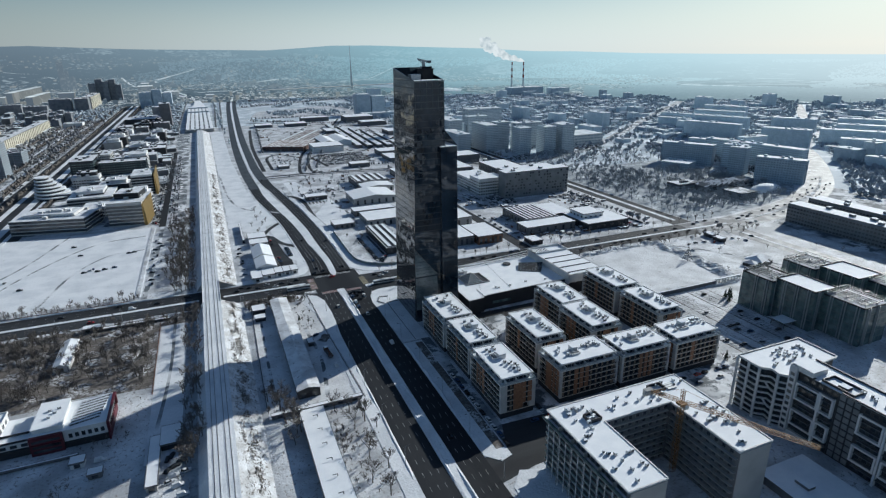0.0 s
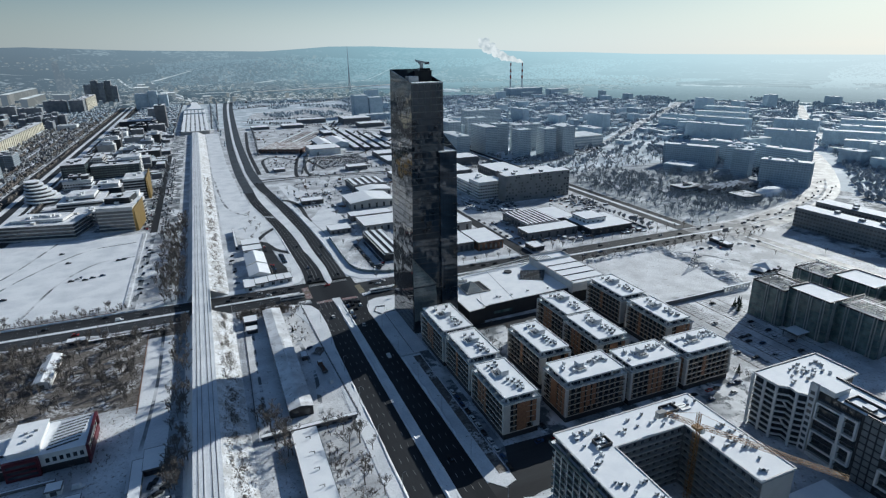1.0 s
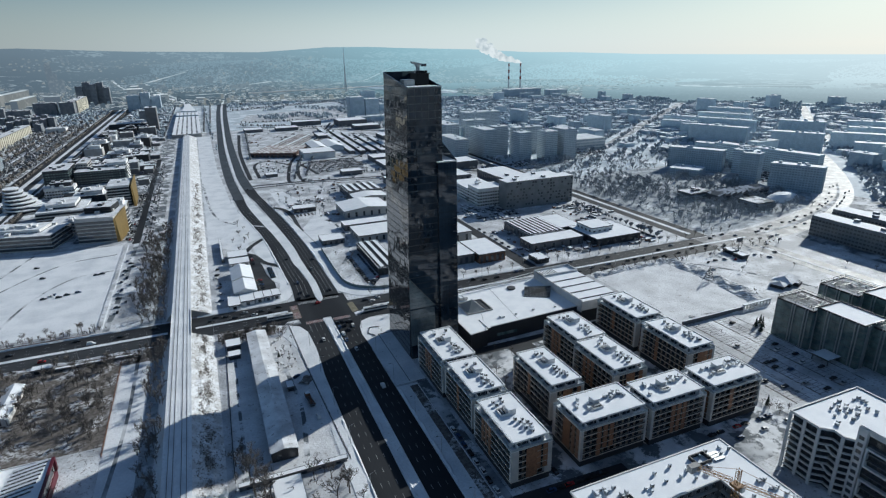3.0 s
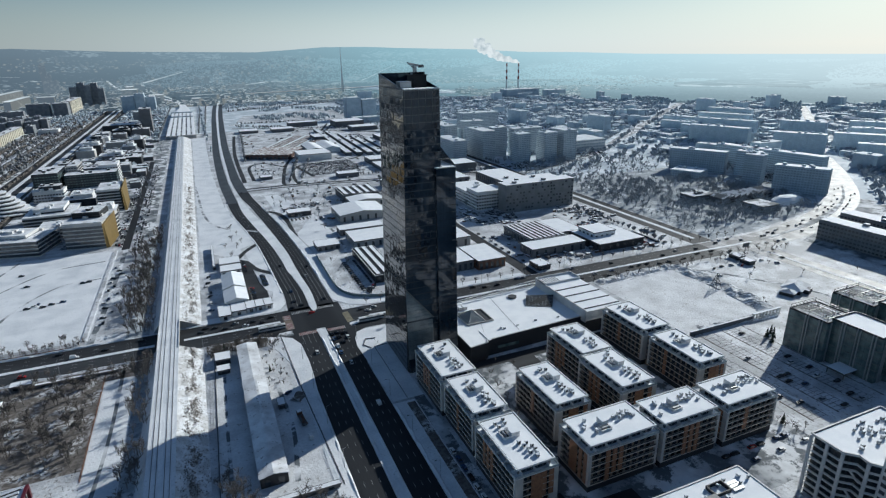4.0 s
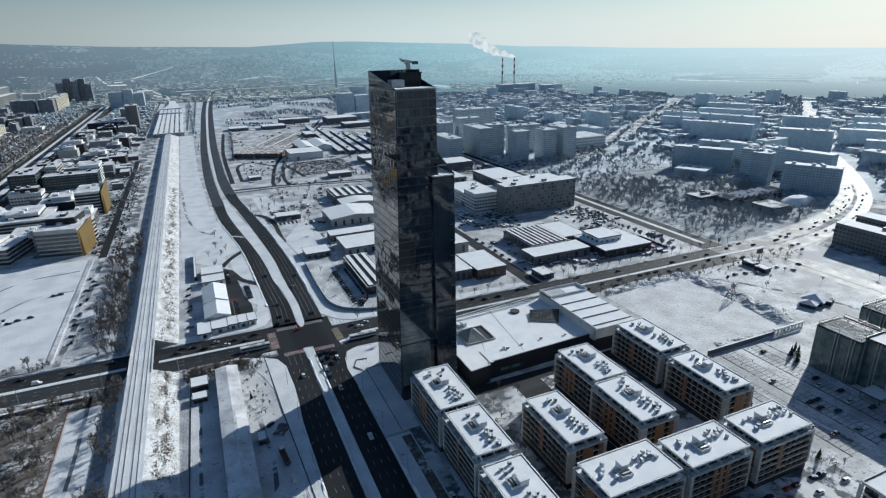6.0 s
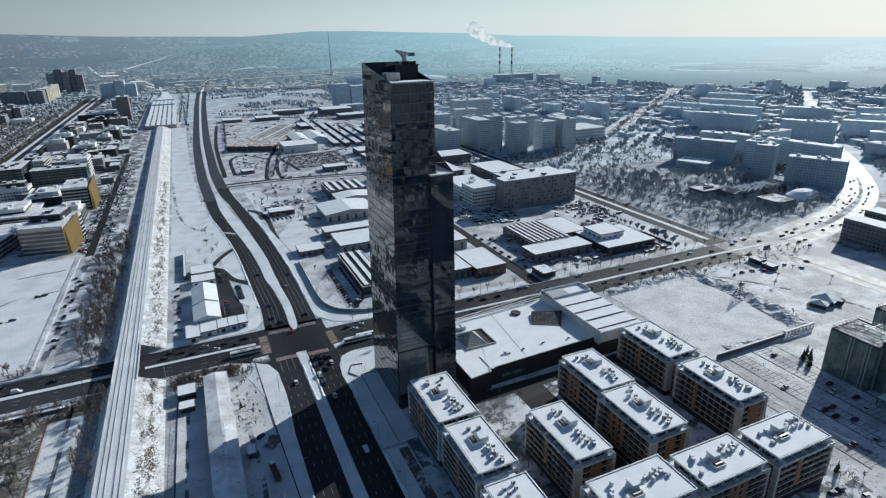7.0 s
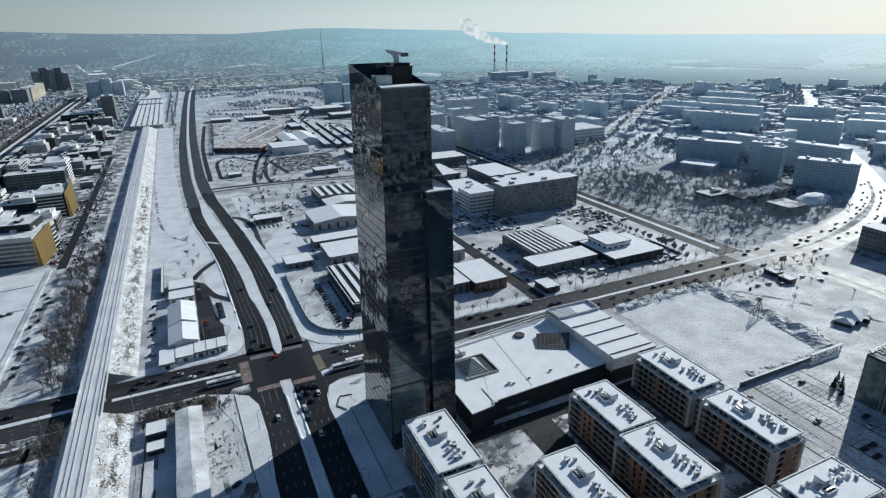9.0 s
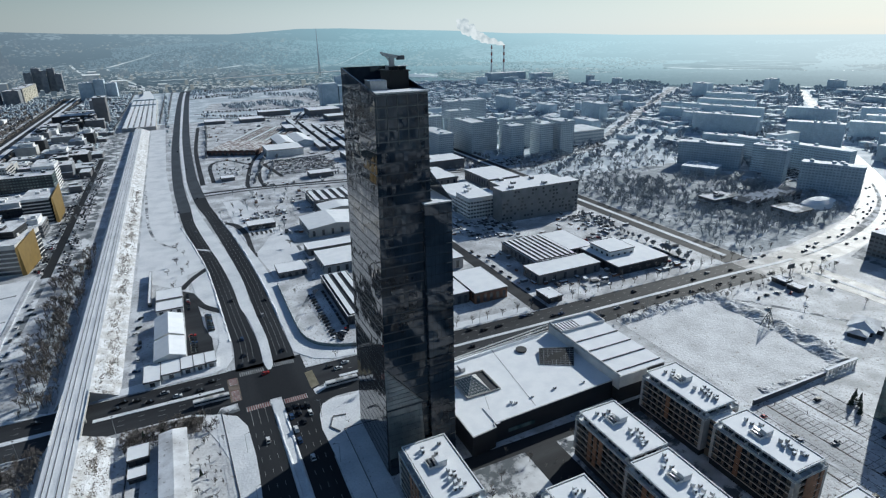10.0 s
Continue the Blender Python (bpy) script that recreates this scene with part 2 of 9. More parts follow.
# ---- mesh helpers ----
class MB:
    """Collects boxes, prisms and quads for one mesh."""

    def __init__(self):
        self.v, self.f, self.m = [], [], []

    def add(self, vs, fs, m=0):
        o = len(self.v)
        self.v += [tuple(p) for p in vs]
        self.f += [tuple(o + i for i in f) for f in fs]
        self.m += [m] * len(fs)
        return self

    def box(self, x0, x1, y0, y1, z0, z1, m=0, top=None):
        vs = [(x, y, z) for z in (z0, z1) for x, y in ((x0, y0), (x1, y0), (x1, y1), (x0, y1))]
        self.add(vs, [(3, 2, 1, 0), (0, 1, 5, 4), (1, 2, 6, 5), (2, 3, 7, 6), (3, 0, 4, 7)], m)
        return self.add(vs[4:], [(0, 1, 2, 3)], m if top is None else top)

    def prism(self, poly, z0, z1, m=0, top=None):
        k = len(poly)
        a = sum(poly[i][0] * poly[(i + 1) % k][1] - poly[(i + 1) % k][0] * poly[i][1] for i in range(k))
        poly = poly if a > 0 else poly[::-1]
        vs = [(x, y, z0) for x, y in poly] + [(x, y, z1) for x, y in poly]
        self.add(vs, [tuple(range(k))[::-1]] + [(i, (i + 1) % k, k + (i + 1) % k, k + i) for i in range(k)], m)
        return self.add(vs[k:], [tuple(range(k))], m if top is None else top)

    def beam(self, a, b, w, m=0, w2=None):
        """A tapered four-sided bar from a to b."""
        a, b = Vector(a), Vector(b)
        d = (b - a).normalized()
        u = d.cross(Vector((0, 0, 1)) if abs(d.z) < 0.95 else Vector((1, 0, 0))).normalized()
        v = d.cross(u)
        w2 = w if w2 is None else w2
        vs = [p + (u * i + v * j) * r for p, r in ((a, w / 2), (b, w2 / 2)) for i, j in ((-1, -1), (1, -1), (1, 1), (-1, 1))]
        return self.add(vs, [(0, 1, 5, 4), (1, 2, 6, 5), (2, 3, 7, 6), (3, 0, 4, 7), (3, 2, 1, 0), (4, 5, 6, 7)], m)

    def twig(self, a, b, w, w2):
        """A three-sided tapering stick with open ends."""
        a, b = Vector(a), Vector(b)
        d = (b - a).normalized()
        u = d.cross(Vector((0, 0, 1)) if abs(d.z) < 0.95 else Vector((1, 0, 0))).normalized()
        v = d.cross(u)
        dirs = (u, v * 0.87 - u * 0.5, v * -0.87 - u * 0.5)
        return self.add([p + q * r for p, r in ((a, w / 2), (b, w2 / 2)) for q in dirs], [(0, 1, 4, 3), (1, 2, 5, 4), (2, 0, 3, 5)])

    def ring(self, x0, x1, y0, y1, t, z0, z1, m=0, top=None):
        self.box(x0, x1, y0, y0 + t, z0, z1, m, top).box(x0, x1, y1 - t, y1, z0, z1, m, top)
        return self.box(x0, x0 + t, y0 + t, y1 - t, z0, z1, m, top).box(x1 - t, x1, y0 + t, y1 - t, z0, z1, m, top)

    def gable(self, x0, x1, y0, y1, z, rise, m=0, over=0.4, thick=0.3):
        """A pitched roof, its ridge along y, as a slab with thickness."""
        xm = (x0 + x1) / 2
        pr = [(x0 - over, z - over * rise / (xm - x0)), (xm, z + rise), (x1 + over, z - over * rise / (xm - x0))]
        vs = [(x, y, zz + dz) for y in (y0 - over, y1 + over) for dz in (0, thick) for x, zz in pr]
        return self.add(vs, [(3, 4, 10, 9), (4, 5, 11, 10), (1, 0, 6, 7), (2, 1, 7, 8), (0, 3, 9, 6), (5, 2, 8, 11), (0, 1, 4, 3), (1, 2, 5, 4), (7, 6, 9, 10), (8, 7, 10, 11)], m)

    def mesh(self, name, mats):
        me = bpy.data.meshes.new(name)
        me.from_pydata(self.v, [], self.f)
        for m in mats if isinstance(mats, (list, tuple)) else [mats]:
            me.materials.append(m)
        me.polygons.foreach_set("material_index", self.m)
        me.update()
        return me


def part(name, mb, mats, parent=None, label="", at=None):
    """Links a builder's mesh, or a mesh that is shared, as one object under its thing."""
    ob = new(name, mb.mesh(name, mats) if isinstance(mb, MB) else mb)
    if parent:
        ob.parent = parent
    if at is not None:
        ob.matrix_basis = at if isinstance(at, Matrix) else Matrix.Translation(at)
    return tagged(ob, label) if label else ob


def thing(name, label, category, at=(0, 0, 0), group="", kind="", turn=0):
    ob = new(name)
    ob.matrix_basis = pose(*at, 0, 0, turn)
    return tagged(ob, label, category, group, kind)


def smooth(pts, n=8):
    """A smooth line through a few points."""
    p = [np.array(q, float) for q in pts]
    p = [2 * p[0] - p[1]] + p + [2 * p[-1] - p[-2]]
    out = []
    for a, b, c, d in zip(p, p[1:], p[2:], p[3:]):
        for i in range(n):
            t = i / n
            out.append(0.5 * (2 * b + (c - a) * t + (2 * a - 5 * b + 4 * c - d) * t * t + (3 * b - a - 3 * c + d) * t ** 3))
    return out + [p[-2]]


def ribbon(mb, line, widths, z0, z1, m=0):
    """A flat strip with thickness along a line, its width varying evenly from end to end through widths."""
    k = len(line)
    ws = np.interp(np.linspace(0, 1, k), np.linspace(0, 1, len(widths)), widths)
    vs = []
    for i, p in enumerate(line):
        d = line[min(i + 1, k - 1)] - line[max(i - 1, 0)]
        nrm = np.array([-d[1], d[0]]) / np.hypot(*d[:2])
        for s in (-1, 1):
            q = p[:2] + nrm * ws[i] / 2 * s
            vs += [(*q, z0), (*q, z1)]
    fs = []
    for i in range(k - 1):
        a, b = 4 * i, 4 * i + 4
        fs += [(a + 1, b + 1, b + 3, a + 3)[::-1], (a, b, b + 1, a + 1)[::-1], (a + 2, a + 3, b + 3, b + 2)[::-1]]
    return mb.add(vs, fs, m)




# ---- ground ----
def ground_sheet():
    mb = MB()
    rings, seg = [0, 150, 400, 800, 1500, 2330], 72
    for i, r in enumerate(rings[1:]):
        for s in range(seg):
            a, b = 2 * math.pi * s / seg, 2 * math.pi * (s + 1) / seg
            q = [(rings[i] * math.cos(a), rings[i] * math.sin(a), 0), (r * math.cos(a), r * math.sin(a), 0), (r * math.cos(b), r * math.sin(b), 0), (rings[i] * math.cos(b), rings[i] * math.sin(b), 0)]
            mb.add(q[1:] if i == 0 else q, [(0, 1, 2)] if i == 0 else [(0, 1, 2, 3)])
    tagged(part("ground", mb, FIELD), "trampled snow over the flat city ground", "ground", kind="structure")


ground_sheet()


def patch(name, poly, material, label, category, z=0.05, height=0.05):
    tagged(part(name, MB().prism(poly, z - height, z), material), label, category, kind="structure")


def rect(x0, x1, y0, y1):
    return [(x0, y0), (x1, y0), (x1, y1), (x0, y1)]


SKYLINE = ((-180, 120), (-40, 200), (-12, 238), (-5, 210), (6, 189), (9, 201), (12, 217), (16, 214), (19, 201), (26, 180), (31, 152), (35, 146), (41, 125), (49, 113), (60, 101), (90, 100), (180, 120))


def ridge(az):
    """Height of the far hills along the skyline, by azimuth in degrees from +y towards +x."""
    return float(np.interp(az, [p[0] for p in SKYLINE], [p[1] for p in SKYLINE])) - 4


def terrain(x, y):
    """Height of the land behind the city: flat, then rising to the hills."""
    r, a = math.hypot(x, y), math.atan2(x, y)
    g = max(0.0, (r - 3650) / 1200)
    u = (r - 2310) / 2540
    fold = noise.noise(Vector((math.sin(a) * 6, math.cos(a) * 6, u * 3.2))) * 22 * min(1, g * 3) * max(0.0, min(1, (0.96 - g) * 3))
    knoll = 62 * math.exp(-((math.degrees(a) - 8) / 8) ** 2 - ((r - 4050) / 300) ** 2)
    return max(0.1, ridge(math.degrees(a)) * g ** 1.1 + fold + knoll + 0.1)


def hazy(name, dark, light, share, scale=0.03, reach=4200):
    """Glowing far backdrop land: dark and snowy patches, haze painted in by distance."""
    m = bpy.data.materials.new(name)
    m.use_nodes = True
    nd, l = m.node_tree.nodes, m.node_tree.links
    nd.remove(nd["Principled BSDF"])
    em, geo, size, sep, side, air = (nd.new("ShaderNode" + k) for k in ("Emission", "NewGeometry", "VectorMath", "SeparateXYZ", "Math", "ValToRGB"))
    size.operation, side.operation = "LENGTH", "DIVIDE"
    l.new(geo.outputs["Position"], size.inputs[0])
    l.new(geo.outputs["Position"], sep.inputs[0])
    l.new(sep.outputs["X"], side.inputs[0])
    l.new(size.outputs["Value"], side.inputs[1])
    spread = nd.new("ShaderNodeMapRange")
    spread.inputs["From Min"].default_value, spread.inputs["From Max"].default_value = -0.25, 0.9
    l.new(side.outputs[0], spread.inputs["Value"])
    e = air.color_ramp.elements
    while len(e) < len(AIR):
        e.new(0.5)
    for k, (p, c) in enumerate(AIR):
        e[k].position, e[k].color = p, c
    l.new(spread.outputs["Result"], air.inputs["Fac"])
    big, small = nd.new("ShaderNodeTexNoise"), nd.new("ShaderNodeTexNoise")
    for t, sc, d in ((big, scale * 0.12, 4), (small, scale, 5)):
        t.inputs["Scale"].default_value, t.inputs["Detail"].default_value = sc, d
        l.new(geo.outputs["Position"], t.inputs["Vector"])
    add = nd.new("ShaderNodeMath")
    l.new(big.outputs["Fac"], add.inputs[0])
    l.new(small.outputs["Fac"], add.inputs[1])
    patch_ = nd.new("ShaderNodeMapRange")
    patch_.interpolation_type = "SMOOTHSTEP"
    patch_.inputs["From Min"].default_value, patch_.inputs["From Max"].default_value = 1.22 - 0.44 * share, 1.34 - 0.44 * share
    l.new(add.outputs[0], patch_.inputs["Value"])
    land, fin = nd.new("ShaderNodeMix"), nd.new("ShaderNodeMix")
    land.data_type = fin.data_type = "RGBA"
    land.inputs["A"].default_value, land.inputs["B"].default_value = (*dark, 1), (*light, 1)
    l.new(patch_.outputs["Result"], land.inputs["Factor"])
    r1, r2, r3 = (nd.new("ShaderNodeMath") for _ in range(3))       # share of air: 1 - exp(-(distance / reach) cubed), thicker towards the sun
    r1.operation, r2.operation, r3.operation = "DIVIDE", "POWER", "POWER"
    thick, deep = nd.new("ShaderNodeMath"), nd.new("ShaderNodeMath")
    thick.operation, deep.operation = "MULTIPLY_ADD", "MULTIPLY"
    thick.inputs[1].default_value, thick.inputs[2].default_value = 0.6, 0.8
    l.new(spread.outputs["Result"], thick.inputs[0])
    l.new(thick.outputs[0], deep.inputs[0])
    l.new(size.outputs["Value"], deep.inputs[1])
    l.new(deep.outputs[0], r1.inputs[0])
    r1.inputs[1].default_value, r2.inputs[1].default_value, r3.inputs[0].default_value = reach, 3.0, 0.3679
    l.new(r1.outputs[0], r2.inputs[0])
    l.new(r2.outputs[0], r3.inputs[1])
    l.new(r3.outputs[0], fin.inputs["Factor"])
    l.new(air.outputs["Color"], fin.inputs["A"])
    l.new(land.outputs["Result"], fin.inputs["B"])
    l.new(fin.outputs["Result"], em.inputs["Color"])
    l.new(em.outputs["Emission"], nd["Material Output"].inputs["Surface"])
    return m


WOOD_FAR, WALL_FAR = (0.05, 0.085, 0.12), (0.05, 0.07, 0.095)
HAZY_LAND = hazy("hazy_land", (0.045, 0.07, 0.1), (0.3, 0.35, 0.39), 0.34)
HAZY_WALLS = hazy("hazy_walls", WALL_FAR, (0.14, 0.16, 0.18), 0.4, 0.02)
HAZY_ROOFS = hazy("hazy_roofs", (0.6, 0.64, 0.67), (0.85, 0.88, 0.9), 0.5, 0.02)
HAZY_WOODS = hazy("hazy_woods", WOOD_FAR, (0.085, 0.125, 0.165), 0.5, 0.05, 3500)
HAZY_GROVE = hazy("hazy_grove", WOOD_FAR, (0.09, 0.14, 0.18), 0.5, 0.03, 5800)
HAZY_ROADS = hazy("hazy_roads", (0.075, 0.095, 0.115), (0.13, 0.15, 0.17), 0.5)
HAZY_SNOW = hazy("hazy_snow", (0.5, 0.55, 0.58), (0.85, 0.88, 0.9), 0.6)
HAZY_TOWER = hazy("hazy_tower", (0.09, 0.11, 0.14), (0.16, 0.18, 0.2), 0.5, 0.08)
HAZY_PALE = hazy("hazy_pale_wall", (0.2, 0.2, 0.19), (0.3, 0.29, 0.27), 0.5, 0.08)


def hills():
    mb = MB()
    n, k = 300, 34
    for i in range(n + 1):
        a = radians(-180 + 360 * i / n)
        for j in range(k + 1):
            r = 2310 + 2540 * j / k
            x, y = r * math.sin(a), r * math.cos(a)
            mb.v.append((x, y, terrain(x, y)))
    for i in range(n):
        for j in range(k):
            o = i * (k + 1) + j
            mb.f.append((o, o + 1, o + k + 2, o + k + 1))
            mb.m.append(0)
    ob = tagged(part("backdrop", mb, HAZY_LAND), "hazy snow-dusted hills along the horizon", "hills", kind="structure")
    for p in ob.data.polygons:
        p.use_smooth = True
    # towns and woods on the far land
    rr = random.Random(61)
    town, woods = MB(), MB()
    while len(town.v) < 12 * 11000:
        az, r = rr.uniform(-19, 66), 2325 + 2250 * rr.random() ** 1.7
        x, y = r * math.sin(radians(az)), r * math.cos(radians(az))
        if noise.noise(Vector((x * 0.0016, y * 0.0016, 5))) < (0.16 if r > 3500 and az > 14 else -0.22 if az < 26 or r < 2700 else 0.08):
            continue
        z = terrain(x, y) - 2
        w, d, h = rr.uniform(5, 15), rr.uniform(6, 18), rr.uniform(4, 8) if rr.random() < 0.96 or az > 20 else rr.uniform(10, 24)
        town.box(x - w / 2, x + w / 2, y - d / 2, y + d / 2, z, z + 2 + h, rr.choice((0, 0, 0, 0, 2)), 1 if rr.random() < 0.6 else 0)
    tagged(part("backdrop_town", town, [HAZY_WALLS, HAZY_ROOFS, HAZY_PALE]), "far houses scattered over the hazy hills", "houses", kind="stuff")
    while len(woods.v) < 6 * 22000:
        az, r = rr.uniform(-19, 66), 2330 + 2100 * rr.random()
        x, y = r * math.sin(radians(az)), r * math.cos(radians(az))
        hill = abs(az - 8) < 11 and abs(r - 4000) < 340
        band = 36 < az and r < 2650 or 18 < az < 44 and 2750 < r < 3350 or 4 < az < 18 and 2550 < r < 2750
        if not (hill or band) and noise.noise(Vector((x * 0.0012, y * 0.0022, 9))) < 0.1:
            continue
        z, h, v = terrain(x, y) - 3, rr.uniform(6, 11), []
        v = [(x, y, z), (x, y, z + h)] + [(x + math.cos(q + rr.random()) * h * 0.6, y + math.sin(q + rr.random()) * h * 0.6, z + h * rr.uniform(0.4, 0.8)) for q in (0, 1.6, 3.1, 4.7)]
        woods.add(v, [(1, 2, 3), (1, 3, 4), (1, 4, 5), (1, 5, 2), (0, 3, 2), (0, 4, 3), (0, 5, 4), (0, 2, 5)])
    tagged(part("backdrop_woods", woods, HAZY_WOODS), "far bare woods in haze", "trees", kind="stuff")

    # streets and snowy clearings that go on over the far land
    dark, pale = MB(), MB()

    def strip(mb, pts, w, lift=0.7):
        line = smooth(pts, 16)
        for i, p in enumerate(line):
            e = line[min(i + 1, len(line) - 1)] - line[max(i - 1, 0)]
            q = np.array([-e[1], e[0]]) / np.hypot(*e) * w / 2
            z = terrain(*p) + lift
            mb.v += [(p[0] + q[0], p[1] + q[1], z), (p[0] - q[0], p[1] - q[1], z)]
            if i:
                o = len(mb.v) - 4
                mb.f.append((o, o + 1, o + 3, o + 2))
                mb.m.append(0)
    strip(dark, [(91, 2280), (118, 2660), (140, 2900), (230, 3010), (470, 3150), (824, 3405), (1300, 3900)], 15, 4)
    strip(dark, [(113, 2280), (140, 2620), (165, 2860), (250, 2980), (480, 3120), (830, 3370), (1310, 3860)], 15, 4)
    strip(pale, [(102, 2280), (129, 2640), (152, 2880), (240, 2995), (475, 3135), (827, 3388), (1305, 3880)], 8, 4.5)
    strip(dark, [(-215, 2300), (-215, 2800), (-240, 3300), (-420, 3900)], 40, 2)
    strip(pale, [(-214, 2300), (-214, 2800), (-238, 3300), (-410, 3900)], 12, 3)
    strip(pale, [(-20, 2400), (-46, 2640), (-100, 2950), (-167, 3350), (-225, 3760)], 14, 5)
    strip(pale, [(-225, 3760), (-130, 3860), (-13, 3960)], 26, 12)
    strip(pale, [(-760, 3300), (-500, 3250), (-300, 3280), (89, 3640)], 18, 4)
    strip(pale, [(300, 3560), (420, 3640), (560, 3620)], 50, 5)
    strip(pale, [(180, 2560), (320, 2640), (480, 2700)], 60, 2)
    strip(pale, [(240, 2900), (420, 2960), (640, 3080)], 40, 2)
    strip(pale, [(1480, 1830), (1640, 1700), (1760, 1560), (1900, 1420)], 50, 0.4)
    strip(pale, [(1240, 2010), (1330, 1960), (1430, 1880)], 34, 0.4)
    for k in range(80):
        az, r = rr.uniform(-15, 60), rr.uniform(2450, 4300)
        x, y, ln, t = r * math.sin(radians(az)), r * math.cos(radians(az)), rr.uniform(50, 260), radians(az + 90 + rr.uniform(-25, 25))
        strip(pale, [(x, y), (x + math.sin(t) * ln * 0.5, y + math.cos(t) * ln * 0.5 + rr.uniform(-20, 20)), (x + math.sin(t) * ln, y + math.cos(t) * ln)], rr.uniform(8, 40), 1.0)
    grove = MB()
    grove.prism([(1380, 1570), (1620, 1230), (1830, 1080), (2100, 1160), (2340, 1330), (2160, 1530), (1720, 1730), (1500, 1780)], 0.3, 0.6)
    grove.prism([(1300, 2226), (1436, 2026), (1552, 1750), (1668, 1447), (1786, 1252), (1887, 1126), (2236, 1322), (2112, 1574), (2067, 1918), (2005, 2248), (1939, 2723), (1788, 3050), (1500, 2700)], 0.65, 0.75)
    tagged(part("backdrop_grove", grove, HAZY_GROVE), "dark floor of the riverside woods in haze", "woods", kind="structure")
    strip(pale, [(1341, 1797), (1486, 1677), (1563, 1530), (1620, 1406), (1739, 1218)], 30, 1.0)
    strip(pale, [(2079, 2116), (2171, 1868), (2239, 1802), (2165, 1609), (2225, 1309)], 60, 1.2)
    strip(pale, [(1599, 1124), (1697, 1016)], 40, 1.0)
    strip(pale, [(2000, 2060), (2130, 1990), (2345, 1892), (2500, 1760)], 34, 1.0)
    strip(pale, [(2060, 1640), (2185, 1526), (2311, 1384), (2420, 1230)], 40, 1.0)
    strip(pale, [(1040, 2620), (1063, 2557), (1080, 2400), (1103, 2200)], 46, 1.0)
    tagged(part("backdrop_roads", dark, HAZY_ROADS), "far hazy roads leading to the hills", "road", kind="structure")
    tagged(part("backdrop_clearings", pale, HAZY_SNOW), "far snowy clearings and ramps in haze", "snow", kind="structure")
    for x, y, w, h in ((-650, 3593, 26, 142), (-628, 3600, 16, 92), (-606, 3610, 24, 60), (-720, 4420, 12, 34), (-690, 4420, 10, 30), (60, 3700, 30, 36), (110, 3710, 26, 34), (-230, 3500, 60, 26), (-140, 3440, 50, 22), (255, 3290, 120, 20), (330, 2900, 70, 24)):
        t = part("tower_block", MB().box(-w / 2, w / 2, -9, 9, -3, h, 0, 0), HAZY_TOWER, at=(x, y, terrain(x, y)))
        tagged(t, "distant tower block standing in haze", "tower block", "far tower blocks")
        part("roof_head", MB().box(-w / 4, w / 4, -4, 4, h, h + 7), HAZY_TOWER, t)
    for x0, x1, y0, y1, h in ((-676, -655, 2660, 3140, 40), (-560, -540, 2420, 2700, 36), (-242, -186, 2800, 2860, 42), (-232, -205, 2870, 2930, 50), (-820, -640, 2500, 2520, 34), (-470, -420, 2460, 2480, 44), (-130, -80, 2560, 2590, 30), (20, 50, 2480, 2520, 16)):
        t = part("housing_slab", MB().box(0, x1 - x0, 0, y1 - y0, -2, h), HAZY_TOWER, at=(x0, y0, terrain((x0 + x1) / 2, (y0 + y1) / 2)))
        # sunlit side painted paler than the rest of the slab
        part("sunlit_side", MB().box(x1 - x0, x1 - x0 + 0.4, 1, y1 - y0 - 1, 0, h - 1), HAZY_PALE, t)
        part("roof", MB().box(-0.5, x1 - x0 + 0.5, -0.5, y1 - y0 + 0.5, h, h + 1.5), HAZY_ROOFS, t)
        tagged(t, "distant long housing slab with a pale sunlit side", "apartment building", "far housing rows")


hills()

# ---- roads ----
LEFT_FAR = smooth([(69.8, 434), (71, 465), (69.6, 495), (67.6, 540), (64.4, 598), (58.2, 660), (52, 715), (48, 800), (45, 908), (46, 1100), (52, 1340), (76, 2000), (108, 2600)])
RIGHT_FAR = smooth([(88.7, 434), (89, 470), (88.2, 505), (87.3, 550), (85.2, 595), (80.5, 660), (73.2, 743), (67, 800), (63, 890), (62, 1000), (69, 1340), (95, 2000), (128, 2600)])
EAST = smooth([(93, 405), (250, 404), (400, 404), (500, 404), (600, 424), (700, 466), (800, 538), (900, 625), (1000, 715), (1250, 890), (1700, 1250)])


